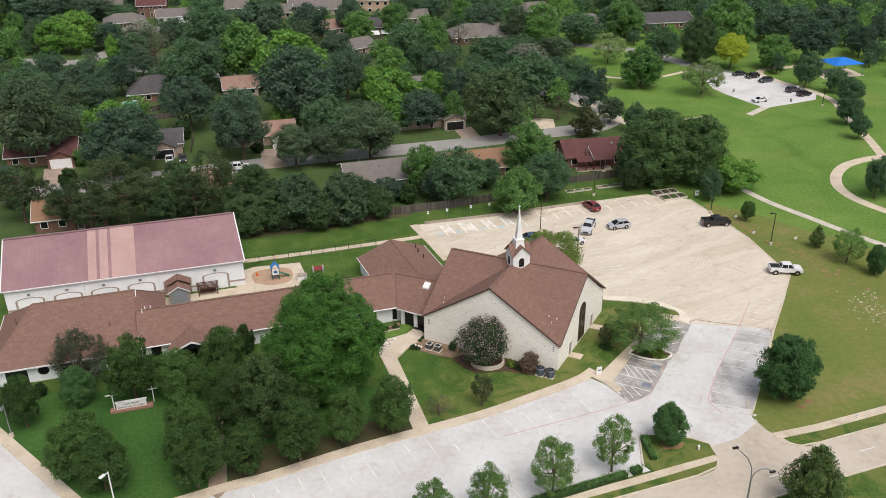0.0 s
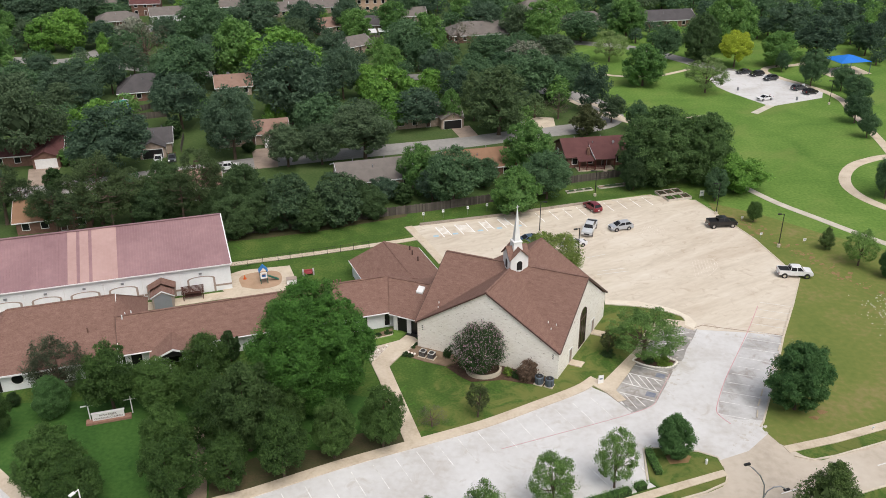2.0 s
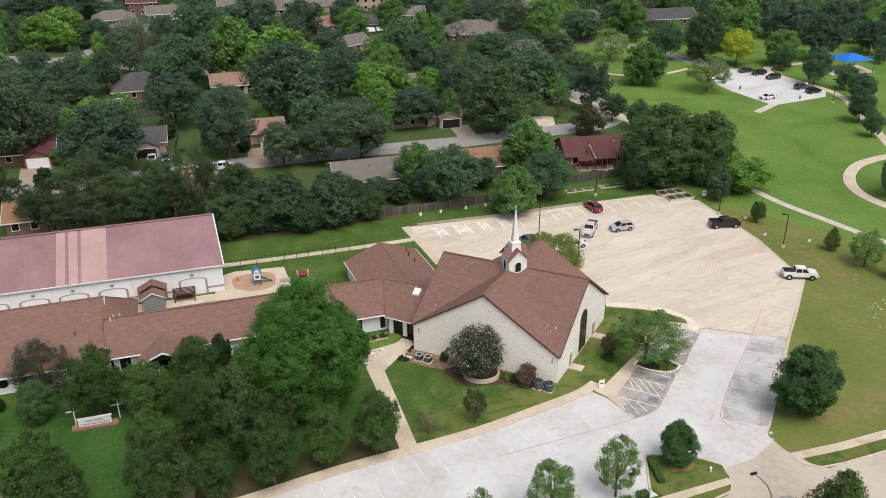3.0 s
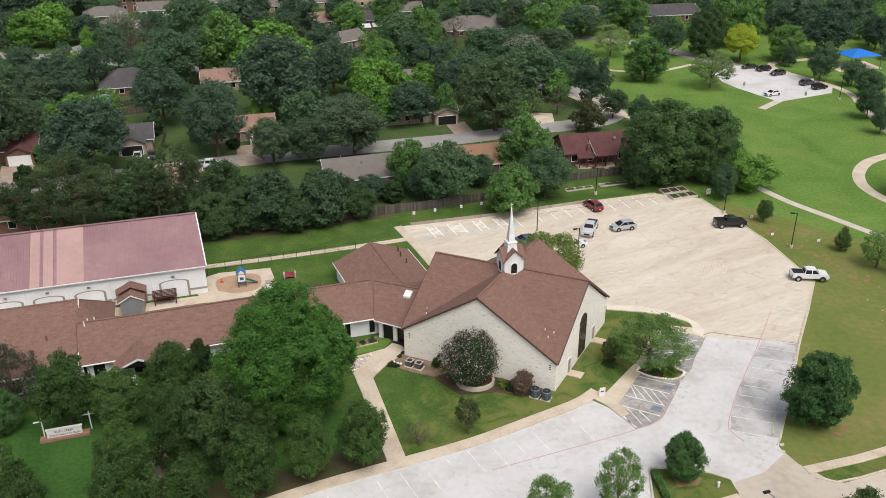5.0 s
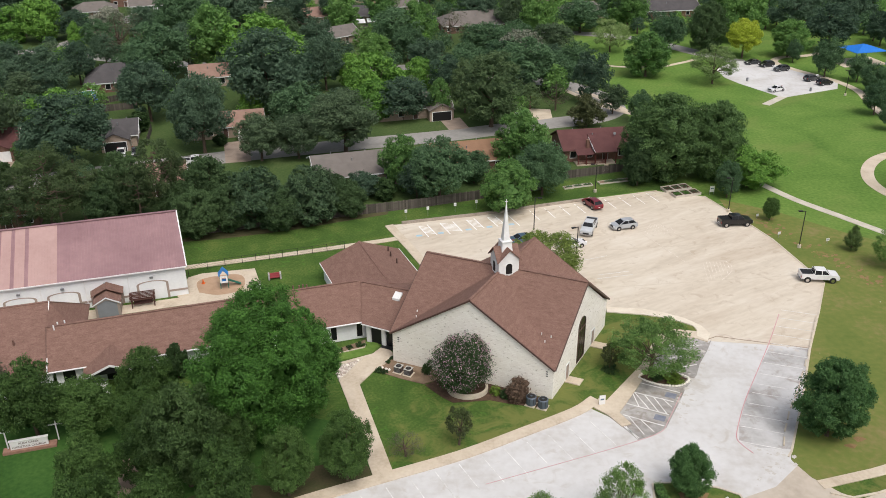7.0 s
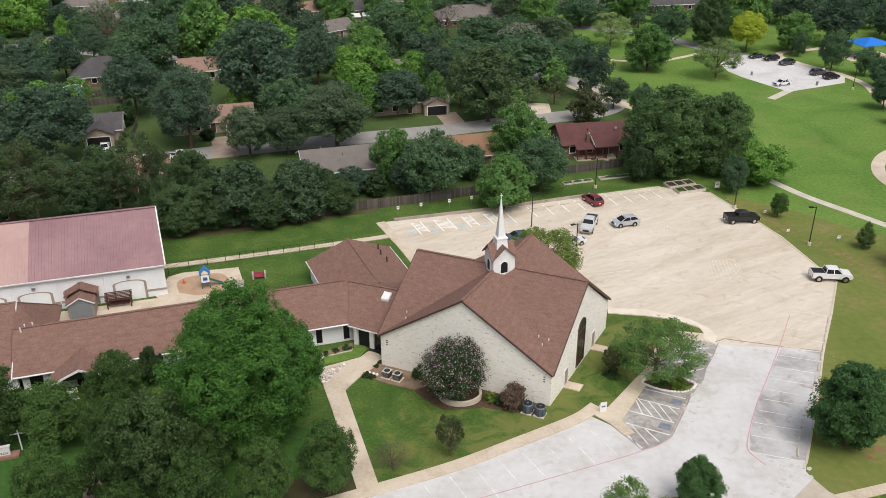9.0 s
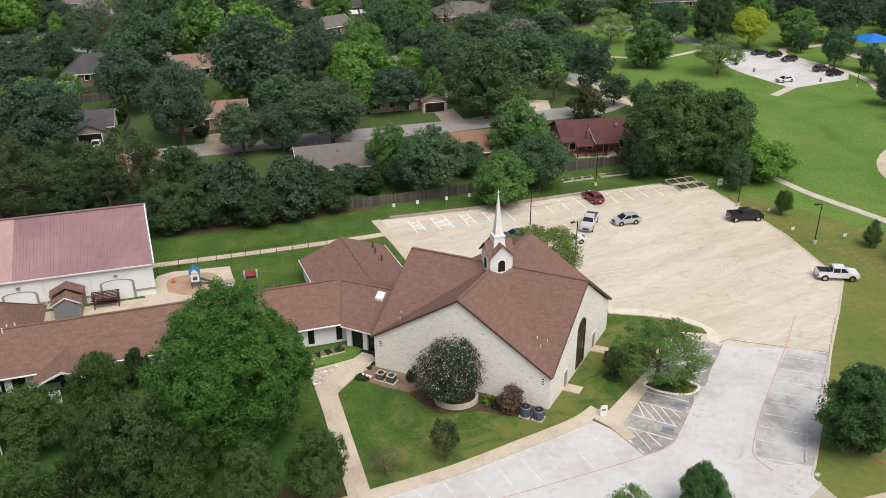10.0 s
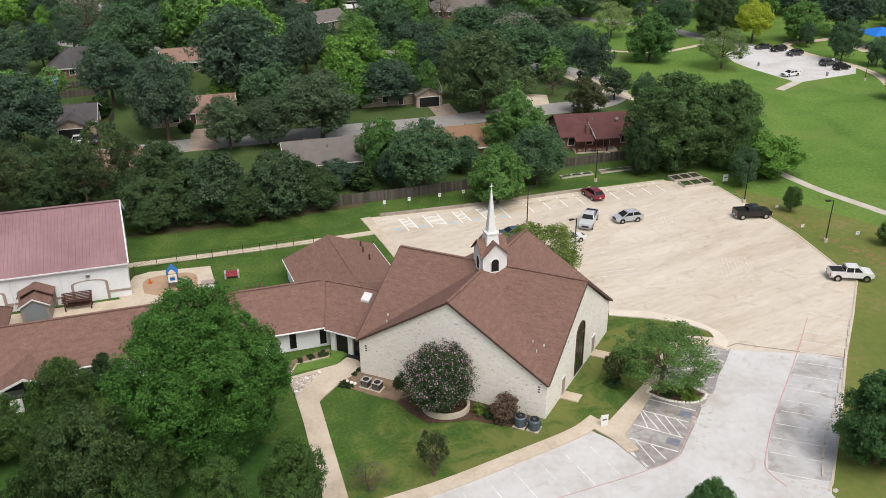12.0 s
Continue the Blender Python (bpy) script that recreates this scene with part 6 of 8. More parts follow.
setting("church_bed_low", prism([(1.6, 83.4), (14.4, 76.8), (13.8, 75.0), (9.6, 76.2), (7.6, 76.9), (5.4, 76.7), (3.2, 76.6), (1.9, 77.8), (0.0, 80.2), (1.9, 81.5)], 0, 0.05), MULCH, "mulched bed along the stone wall", "planting bed")
soil = random.Random(4)
dirt_line = smooth_line([(56.6, 128), (60.3, 120.7), (62.4, 113.4), (64.4, 109.0), (66.5, 104.0), (70, 99)], 8)
speckle = bmesh.new()
for k in range(190):
    c = soil.choice(dirt_line)
    cx, cy, r = c[0] + soil.gauss(0.3, 0.9), c[1] + soil.gauss(0, 1.4), 0.05 + 0.4 * soil.random() ** 3
    vs = [speckle.verts.new((cx + r * soil.uniform(0.5, 1.5) * math.cos(a), cy + r * soil.uniform(0.5, 1.5) * math.sin(a), 0.015 + k * 0.0001)) for a in [j * math.tau / 8 for j in range(8)]]
    speckle.faces.new(vs)
tagged(link("bare_soil", speckle, DIRT), "broken patches of bare reddish soil in the lawn", "soil", kind="stuff")
petals = bmesh.new()
for k in range(140):
    cx, cy, r = soil.gauss(68.2, 2.0), soil.gauss(92.4, 3.0), soil.uniform(0.05, 0.13)
    petals.faces.new([petals.verts.new((cx + r * soil.uniform(0.6, 1.4) * math.cos(a), cy + r * soil.uniform(0.6, 1.4) * math.sin(a), 0.03 + k * 0.0001)) for a in [j * math.tau / 6 for j in range(6)]])
tagged(link("fallen_petal", petals, plain("pale_petal", (0.62, 0.6, 0.52), 0.9)), "pale scraps strewn over the dry lawn", "litter", kind="stuff")
for k, (cx, cy, r) in enumerate(((46.0, 67.2, 0.5), (47.3, 68.2, 0.6), (-8.6, 71.3, 0.5), (-8.2, 72.6, 0.4))):
    setting("bare_patch", prism([(cx + r * soil.uniform(0.7, 1.7) * math.cos(a), cy + r * soil.uniform(0.5, 1.1) * math.sin(a)) for a in [j * math.tau / 9 for j in range(9)]], 0, 0.02), DIRT, "patch of bare reddish soil in the lawn", "soil")


# ---- bushes and hedges ----
def bush(x, y, r, h, mat, label, boughs=14, clumps=12, leaves=18, size=0.09, name="shrub", blossom=None, low=0.0):
    rng = np.random.default_rng(int(abs(x * 31 + y * 17)) + 3)
    t = thing(name, x, y, 0, 0, label, "shrub")
    v, cs, cr = crown_data(rng, r, low * h - 0.15 * h, h, boughs, clumps, leaves, size, 0, 0.36, 0.85, 0.1)
    v[:, 2] = np.maximum(v[:, 2], 0.02)
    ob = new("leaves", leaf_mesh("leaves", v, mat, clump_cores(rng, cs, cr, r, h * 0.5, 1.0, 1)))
    ob.parent = t
    for k in range(5):
        c = cs[k]
        part("stem", tube([(0, 0, 0), tuple(np.array(c) * 0.5), tuple(c)], [0.07, 0.05, 0.02], 5), BARK, t)
    if blossom:
        v2, _, _ = crown_data(np.random.default_rng(int(abs(x * 31 + y * 17)) + 3), r * 1.03, low * h - 0.12 * h, h * 1.03, boughs, clumps, int(leaves * 0.24), size * 0.75, 0, 0.36, 0.85, 0.1)
        ob = new("blossom", leaf_mesh("blossom", v2, blossom))
        ob.parent = t
        ob["label"] = "pink blossom"
    return t


PINK = leafy("pink_blossom", (0.5, 0.2, 0.36), (0.86, 0.64, 0.74), 0.3)
MYRTLE = leafy("myrtle_leaf", (0.03, 0.07, 0.024), (0.095, 0.17, 0.06))
MAROONLEAF = leafy("maroon_leaf", (0.07, 0.048, 0.034), (0.2, 0.135, 0.095), 0.2)
BRIGHT = leafy("bright_shrub_leaf", (0.08, 0.15, 0.02), (0.2, 0.3, 0.05), 0.3)
bush(4.4, 79.2, 4.0, 7.2, MYRTLE, "large crape myrtle with pink blossom by the wall", 52, 18, 30, 0.09, "crape_myrtle", PINK, 0.17)
bush(10.9, 77.0, 1.6, 2.9, MAROONLEAF, "reddish brown shrub beside the stone wall", 22, 14, 16, 0.1)
bush(8.3, 78.0, 0.8, 1.2, BRIGHT, "small bright green shrub", 10, 9, 12, 0.08)
bush(9.3, 77.4, 0.7, 1.0, LEAF["shrub"], "small dark green shrub", 10, 9, 12, 0.08)
bush(0.3, 82.8, 0.75, 1.6, LEAF["shrub"], "clipped dark green shrub by the wall", 10, 9, 12, 0.08)
for x, y, r, h in ((-5.7, 83.4, 0.6, 0.5), (-5.0, 83.0, 0.5, 0.5), (-9.7, 88.6, 0.6, 0.5), (-8.3, 89.3, 0.8, 0.6), (-10.8, 88.0, 0.6, 0.45), (-4.6, 85.2, 0.35, 0.45), (-4.2, 86.0, 0.35, 0.4)):
    bush(x, y, r, h, LEAF["shrub"], "low green bedding plant", 8, 7, 9, 0.07)
bush(30.0, 80.0, 1.5, 0.9, BRIGHT, "low yellow-green shrub in the tree island", 14, 10, 14, 0.08)
bush(28.2, 80.3, 0.9, 0.6, LEAF["shrub"], "low green shrub in the tree island", 10, 10, 12, 0.08)
bush(23.0, 82.6, 1.3, 0.35, LEAF["shrub"], "low ring of groundcover", 12, 8, 10, 0.08)
setting("myrtle_bed_edge", ribbon([(5.1 + 2.3 * math.cos(a), 79.0 + 1.85 * math.sin(a)) for a in [math.radians(170 + 12 * k) for k in range(18)]], 0.28, 0, 0.62), KERBCON, "low curved stone planter wall", "planter")


def hedge(a, b, w, h, label):
    t = thing("hedge", a[0], a[1], 0, 0, label, "hedge")
    rng = np.random.default_rng(11)
    d = np.array([b[0] - a[0], b[1] - a[1], 0.0])
    n = int(np.linalg.norm(d) * 260)
    s = rng.random((n, 1))
    off = rng.uniform(-1, 1, (n, 3)) * np.array([w / 2, w / 2, 0])
    p = d * s + off
    p[:, 2] = h * (0.25 + 0.8 * rng.random(n) ** 0.5)
    nrm = rng.normal(size=(n, 3)) * 0.6 + np.array([0, 0, 0.8])
    nrm /= np.linalg.norm(nrm, axis=1)[:, None]
    tt = np.cross(nrm, rng.normal(size=(n, 3)))
    tt /= np.linalg.norm(tt, axis=1)[:, None]
    bb = np.cross(nrm, tt)
    z = 0.09
    v = np.stack([p - tt * z, p + bb * z, p + tt * z], 1).reshape(-1, 3)
    ob = new("leaves", leaf_mesh("leaves", v, LEAF["lightoak"]))
    ob.parent = t
    dv = Vector(b) - Vector(a)
    core = ribbon([(0, 0), tuple(dv)], w * 0.85, 0, h * 0.82)
    part("inner_growth", core, LEAF["shrub"], t)


hedge((23.3, 61.2), (23.6, 57.2), 0.9, 0.9, "clipped green hedge on the grass island")
hedge((8.0, 50.3), (19.6, 54.5), 1.0, 0.9, "clipped green hedge along the sidewalk")
hedge((20.4, 55.0), (21.6, 55.4), 0.9, 0.9, "short clipped green hedge")


# ---- vehicles ----
def paint(name, c, metal=0.3):
    m = plain(name, c, 0.28, metal, 0.5)
    m.node_tree.nodes["Principled BSDF"].inputs["Coat Weight"].default_value = 0.6
    return m


def hull(profile, half, inset, z_in, bm=None):
    """A body from a side profile of (x, z), extruded across, its upper edge drawn in by inset above z_in."""
    b = bmesh.new()
    rows = []
    for s in (-1, 1):
        rows.append([b.verts.new((x, s * (half - (inset * (z - z_in) if z > z_in else 0) - 0.02), z)) for x, z in profile])
    n = len(profile)
    b.faces.new(rows[0])
    b.faces.new(rows[1][::-1])
    for i in range(n):
        j = (i + 1) % n
        b.faces.new((rows[0][i], rows[1][i], rows[1][j], rows[0][j]))
    bmesh.ops.recalc_face_normals(b, faces=b.faces[:])
    bmesh.ops.bevel(b, geom=[e for e in b.edges], offset=0.045, segments=2, affect="EDGES", clamp_overlap=True)
    return merge(bm, b)


def wheel(parent, x, y, r, out):
    t = part("wheel", tube([(x, y - 0.11, r), (x, y + 0.11, r)], [r, r], 18), RUBBER, parent)
    yy = y + 0.115 * out
    part("rim", tube([(x, yy - 0.012, r), (x, yy + 0.012, r)], [r * 0.6, r * 0.55], 12), CHROME, t)


def vehicle(kind, colour, x, y, turn, label, category):
    """Front toward local +x."""
    c = thing("pickup_truck" if kind == "pickup" else "car", x, y, 0.03, turn, label, category)
    L, W, H, r = {"pickup": (5.5, 2.0, 1.96, 0.42), "suv": (4.4, 1.82, 1.66, 0.35), "sedan": (4.6, 1.8, 1.42, 0.33)}[kind]
    h, w = L / 2, W / 2
    if kind == "pickup":
        body = hull([(-h, 0.56), (h - 0.06, 0.5), (h, 0.72), (h - 0.02, 1.08), (h - 0.2, 1.2), (1.4, 1.32), (-h + 0.02, 1.3), (-h, 0.66)], w, 0.05, 0.95)
        part("body", body, colour, c)
        part("bed", box(-h + 0.12, -w + 0.14, 1.0, -1.0, w - 0.14, 1.335), DARK, c, "dark open cargo bed")
        for yy in (-w + 0.03, w - 0.13):
            part("bed_side", box(-h + 0.03, yy, 1.22, -0.95, yy + 0.1, 1.42, bevel=0.03), colour, c)
        part("tailgate", box(-h + 0.01, -w + 0.06, 0.8, -h + 0.1, w - 0.06, 1.41, bevel=0.03), colour, c)
        cab = [(-0.95, 1.28), (1.4, 1.3), (0.72, H - 0.05), (-0.82, H - 0.05)]
        roof = (-0.86, 0.9)
    elif kind == "suv":
        part("body", hull([(-h + 0.08, 0.36), (h - 0.15, 0.32), (h, 0.5), (h - 0.03, 0.74), (h - 0.25, 0.93), (1.2, 1.08), (0, 1.12), (-h + 0.12, 1.12), (-h, 0.95), (-h - 0.02, 0.6)], w, 0.08, 0.8), colour, c)
        cab = [(-h + 0.12, 1.1), (1.3, 1.06), (0.3, H - 0.05), (-h + 0.75, H - 0.07)]
        roof = (-h + 0.6, 0.45)
    else:
        part("body", hull([(-h + 0.08, 0.32), (h - 0.15, 0.28), (h, 0.45), (h - 0.03, 0.64), (h - 0.25, 0.8), (1.2, 0.92), (-1.4, 0.97), (-h + 0.1, 0.94), (-h, 0.8), (-h, 0.5)], w, 0.08, 0.7), colour, c)
        cab = [(-1.7, 0.92), (1.2, 0.9), (0.35, H - 0.05), (-0.95, H - 0.05)]
        roof = (-1.0, 0.42)
    part("cabin_glass", hull(cab, w - 0.06, 0.32, cab[0][1]), GLASS, c, "dark tinted windows")
    ww = w - 0.06 - 0.32 * (H - cab[0][1])
    part("roof", hull([(roof[0], H - 0.12), (roof[1], H - 0.12), (roof[1] - 0.25, H - 0.02), ((roof[0] + roof[1]) / 2, H + 0.02), (roof[0] + 0.18, H - 0.02)], ww + 0.03, 0.5, H - 0.12), colour, c)
    for s in (-1, 1):
        y0, y1 = s * (w - 0.07), s * ww
        for (xa, za), (xb, zb) in ((cab[0], cab[3]), (cab[1], cab[2])):
            part("pillar", beam((xa, y0, za), (xb, y1, zb), 0.09, 0.08), colour, c)
        mx = (cab[0][0] + cab[1][0]) / 2 - 0.1
        part("pillar", beam((mx, y0 + s * 0.015, cab[0][1]), (mx, y1 + s * 0.015, H - 0.06), 0.08, 0.05), colour, c)
        part("mirror", box(cab[1][0] - 0.35, s * (w + 0.08) - 0.08, cab[1][1], cab[1][0] - 0.2, s * (w + 0.08) + 0.08, cab[1][1] + 0.18, bevel=0.03), colour, c)
        for xx in (-h + 0.95, h - 0.95):
            wheel(c, xx, s * (w - 0.1), r, s)
            part("wheel_arch", tube([(xx, s * (w - 0.06), r + 0.02), (xx, s * (w - 0.015), r + 0.02)], [r + 0.09, r + 0.09], 18), DARK, c)
        part("headlight", box(h - 0.2, s * (w - 0.42), 0.68, h + 0.012, s * (w - 0.08), 0.85, bevel=0.03), WHITE, c, "clear headlight")
        part("tail_light", box(-h - 0.012, s * (w - 0.26), 0.78, -h + 0.1, s * (w - 0.08), 1.05, bevel=0.02), plain("red_lens", (0.35, 0.01, 0.01), 0.3), c, "red tail light")
    part("grille", box(h - 0.1, -0.5, 0.55, h + 0.014, 0.5, 0.82, bevel=0.02), BLACKMETAL, c)
    part("bumper", box(h - 0.1, -w + 0.12, 0.36, h + 0.06, w - 0.12, 0.54, bevel=0.04), CHROME if kind == "pickup" else colour, c)
    part("bumper", box(-h - 0.07, -w + 0.12, 0.4, -h + 0.1, w - 0.12, 0.58, bevel=0.04), CHROME if kind == "pickup" else colour, c)
    part("plate", box(-h - 0.085, -0.16, 0.62, -h - 0.0, 0.16, 0.74), WHITE, c, "pale blank plate")
    return c


WHITEP, BLACKP = paint("white_car_paint", (0.75, 0.75, 0.76), 0.0), paint("black_car_paint", (0.012, 0.012, 0.014))
SILVERP, REDP = paint("silver_car_paint", (0.46, 0.48, 0.51), 0.15), paint("red_car_paint", (0.2, 0.01, 0.022))
BLUEP, GREYP = paint("blue_car_paint", (0.1, 0.16, 0.25), 0.4), paint("grey_car_paint", (0.08, 0.085, 0.09), 0.4)
vehicle("pickup", WHITEP, 58.5, 104.6, -7, "white crew-cab pickup truck parked by the kerb", "pickup truck")
vehicle("pickup", BLACKP, 52.9, 124.7, 4, "black crew-cab pickup truck parked by the lawn", "pickup truck")
vehicle("pickup", paint("pale_silver_paint", (0.58, 0.6, 0.62), 0.1), 27.9, 123.4, -112, "silver white pickup truck out on the lot", "pickup truck")
vehicle("suv", SILVERP, 33.9, 124.2, 194, "silver compact suv out on the lot", "car")
vehicle("suv", REDP, 30.4, 133.6, 112, "dark red suv parked at the north kerb", "car")
vehicle("sedan", BLUEP, 16.6, 119.6, 15, "dark blue car behind the steeple", "car")
vehicle("sedan", WHITEP, 24.0, 117.4, 20, "white car behind a tree", "car")
for kind, col, x, y, tn, lb in (("sedan", GREYP, 95.6, 234.4, 196, "dark grey car in the park lot"), ("suv", BLACKP, 98.6, 231.4, 198, "black suv in the park lot"), ("suv", GREYP, 100.9, 226.4, 198, "dark grey suv in the park lot"), ("suv", GREYP, 104.8, 215.6, 20, "dark grey suv in the park lot"), ("suv", BLACKP, 106.4, 211.4, 20, "black suv in the park lot"),
                                ("sedan", WHITEP, 91.6, 206.0, 200, "white car in the park lot"), ("suv", SILVERP, 22.6, 190.0, 100, "silver car in a driveway"), ("sedan", WHITEP, -62.4, 165.2, 285, "white car before a carport"), ("sedan", GREYP, -59.4, 165.6, 285, "dark car before a carport"), ("pickup", WHITEP, -45.5, 158.6, 15, "white pickup truck at the street")):
    vehicle(kind, col, x, y, tn, lb, "car" if kind != "pickup" else "pickup truck")


# ---- lamps, signs and fences ----
def lot_lamp(x, y, h, turn, colour, label="dark lot lamp on a concrete foot"):
    t = thing("lot_lamp", x, y, 0, turn, label, "lamp post", "lot lamps")
    part("foot", tube([(0, 0, 0), (0, 0, 0.55)], [0.3, 0.28], 12), KERBCON, t, "concrete foot")
    part("pole", tube([(0, 0, 0.5), (0, 0, h)], [0.085, 0.07], 8), colour, t)
    part("arm", beam((0, 0, h - 0.05), (-0.5, 0, h), 0.08, 0.08), colour, t)
    part("lamp_head", box(-1.15, -0.18, h - 0.12, -0.45, 0.18, h + 0.06, bevel=0.03), colour, t)
    return t


lot_lamp(60.2, 115.6, 6.4, 0, BLACKMETAL)
lot_lamp(53.7, 130.2, 6.4, 0, BLACKMETAL)
lot_lamp(18.6, 123.0, 6.4, 170, BLACKMETAL)
lot_lamp(24.0, 113.2, 5.5, 20, BLACKMETAL)
lot_lamp(32.2, 140.4, 5.5, 0, BLACKMETAL)
lot_lamp(107.2, 201.1, 6.5, 0, BLACKMETAL, "dark park lamp beside the path")
lot_lamp(-56.6, 64.8, 5.0, 100, GREYMETAL, "slim grey lamp at the lawn's edge")
lot_lamp(-39.4, 51.6, 5.2, 60, WHITE, "slim pale lamp beside the walk")


def street_lamp(x, y):
    t = thing("street_lamp", x, y, 0, 17, "tall bronze street lamp with two curved arms", "street lamp")
    part("pole", tube([(0, 0, 0), (0, 0, 5.2), (0, 0.05, 7.0)], [0.13, 0.1, 0.08], 8), GREYMETAL, t)
    a = [(0, 0.05, 6.9), (-0.15, 0.1, 8.2), (-0.7, 0.3, 9.4), (-1.5, 0.6, 10.3), (-2.1, 0.8, 10.8)]
    b = [(0, 0.05, 6.6), (0.3, 0.0, 7.4), (0.9, -0.1, 7.8), (1.7, -0.2, 7.75), (2.4, -0.3, 7.2)]
    for q in (a, b):
        part("arm", tube(q, [0.07] * 5, 6), GREYMETAL, t)
        e = q[-1]
        part("lamp_head", box(e[0] - 0.35, e[1] - 0.15, e[2] - 0.1, e[0] + 0.35, e[1] + 0.15, e[2] + 0.1, bevel=0.05), BLACKMETAL, t)


street_lamp(30.6, 46.2)


def notice(x, y, w, h, z, turn, label, posts=1):
    t = thing("sign", x, y, 0, turn, label, "sign")
    for k in range(posts):
        xx = 0 if posts == 1 else (-w / 2 + w * k / (posts - 1)) * 0.9
        part("post", tube([(xx, 0.03, 0), (xx, 0.03, z + h)], [0.03, 0.03], 6), GREYMETAL, t)
    part("panel", box(-w / 2, -0.02, z, w / 2, 0.0, z + h), WHITE, t)
    part("lettering", box(-w * 0.3, -0.024, z + h * 0.5, w * 0.3, -0.0205, z + h * 0.65), BLUEP, t)


for x, y in ((-2.7, 129.6), (1.1, 130.8), (5.9, 132.2), (9.7, 133.4)):
    notice(x, y, 0.45, 0.6, 1.2, 10, "small white parking sign on a post")
notice(20.5, 75.4, 0.75, 1.35, 0.08, 10, "white sign board at the lawn's corner", 2)
notice(53.3, 138.2, 0.9, 1.2, 0.5, 10, "white sign board by the garden beds", 2)
notice(65.3, 116.8, 0.6, 0.5, 0.5, 10, "small white sign on the lawn")
notice(58.4, 119.4, 0.5, 0.45, 0.6, 10, "small white sign on the lawn")
notice(57.6, 127.0, 0.5, 0.45, 0.5, 10, "small white sign on the lawn")
notice(52.0, 64.4, 0.35, 0.3, 0.3, 10, "small sign in the verge")


def church_sign():
    t = thing("monument_sign", -43.0, 70.1, 0, 15, "white monument sign with brown lettering on a brick plinth", "sign")
    part("plinth", box(-2.7, -0.5, 0, 2.7, 0.5, 0.35, bevel=0.03), shade("plinth_brick", [(0.22, 0.12, 0.09), (0.34, 0.2, 0.15)], scale=3), t)
    part("panel", box(-1.9, -0.14, 0.3, 1.9, 0.14, 1.35, bevel=0.03), WHITE, t)
    part("cap", box(-2.0, -0.2, 1.34, 2.0, 0.2, 1.42, bevel=0.02), WHITE, t)
    for text, z, size in (("RUSH CREEK", 0.92, 0.36), ("CHRISTIAN CHURCH", 0.48, 0.36)):
        cu = bpy.data.curves.new("lettering", "FONT")
        cu.body, cu.size, cu.extrude, cu.align_x = text, size, 0.01, "CENTER"
        cu.materials.append(BROWNTRIM)
        o = new("lettering", cu)
        o.parent = t
        o.matrix_basis = pose(0, -0.152, z, 90, 0, 0)


church_sign()
for x, y, h in ((-45.2, 69.8, 3.0), (-40.5, 71.6, 2.6)):
    t = thing("cross", x, y, 0, 16, "slim white wooden cross on the lawn", "cross")
    part("upright", box(-0.06, -0.06, 0, 0.06, 0.06, h), WHITE, t)
    part("crossbar", box(-0.85, -0.05, h - 0.55, 0.85, 0.05, h - 0.43), WHITE, t)


def chain_fence():
    t = thing("fence", 0, 0, 0, 0, "low dark metal fence round the play lawn", "fence")
    pts = [(-36.0, 106.6), (-35.3, 109.8), (-33.0, 112.2), (-28.0, 113.9), (-22.0, 115.6), (-15.2, 117.5), (-12.5, 118.4)]
    line = []
    for a, b in zip(pts, pts[1:]):
        n = max(1, round((Vector(b) - Vector(a)).length / 2.4))
        line += [between(a, b, k / n) for k in range(n)]
    line.append(pts[-1])
    for p in line:
        part("post", tube([(*p, 0), (*p, 1.35)], [0.04, 0.04], 6), BLACKMETAL, t)
    for a, b in zip(line, line[1:]):
        part("rail", beam((*a, 1.3), (*b, 1.3), 0.03, 0.03), BLACKMETAL, t)
        part("rail", beam((*a, 0.15), (*b, 0.15), 0.02, 0.02), BLACKMETAL, t)
        for z in (0.45, 0.75, 1.05):
            part("wire", beam((*a, z), (*b, z), 0.012, 0.012), BLACKMETAL, t)


chain_fence()


def board_fence(pts, h, label):
    t = thing("board_fence", 0, 0, 0, 0, label, "fence")
    mesh = None
    for a, b in zip(pts, pts[1:]):
        d = Vector(b) - Vector(a)
        n = int(d.length / 0.3)
        ang = math.degrees(math.atan2(d.y, d.x))
        if mesh is None:
            bm = bmesh.new()
            o = [(-0.14, 0), (0.14, 0), (0.14, h - 0.06), (0.09, h), (-0.09, h), (-0.14, h - 0.06)]
            plate(o, 0.03, Matrix.Identity(4), bm)
            mesh = bpy.data.meshes.new("board")
            bm.to_mesh(mesh)
            bm.free()
            mesh.materials.append(WOODFENCE)
        for k in range(n):
            q = between(a, b, (k + 0.5) / n)
            ob = new("board", mesh)
            ob.parent = t
            ob.matrix_basis = pose(q[0], q[1], -0.03 + 0.05 * math.sin(k * 1.7), 0, 0, ang)
        for z in (0.4, h - 0.4):
            part("rail", beam((*a, z), (*b, z), 0.06, 0.09), WOODFENCE, t)


board_fence([(-38.0, 124.6), (-22.9, 128.6), (-13.2, 131.3), (0.2, 134.7), (22.7, 142.0)], 1.8, "weathered grey wooden board fence behind the lawn")
board_fence([(24.0, 146.2), (30, 148.0), (42.0, 151.6)], 1.7, "weathered wooden board fence behind a house")
board_fence([(43.5, 158.6), (50.0, 160.0)], 1.7, "dark wooden board fence beside a house")


BEDS = [(46.75, 137.9), (48.48, 138.4), (50.2, 138.9), (45.75, 140.5), (47.45, 141.0), (49.15, 141.5)]


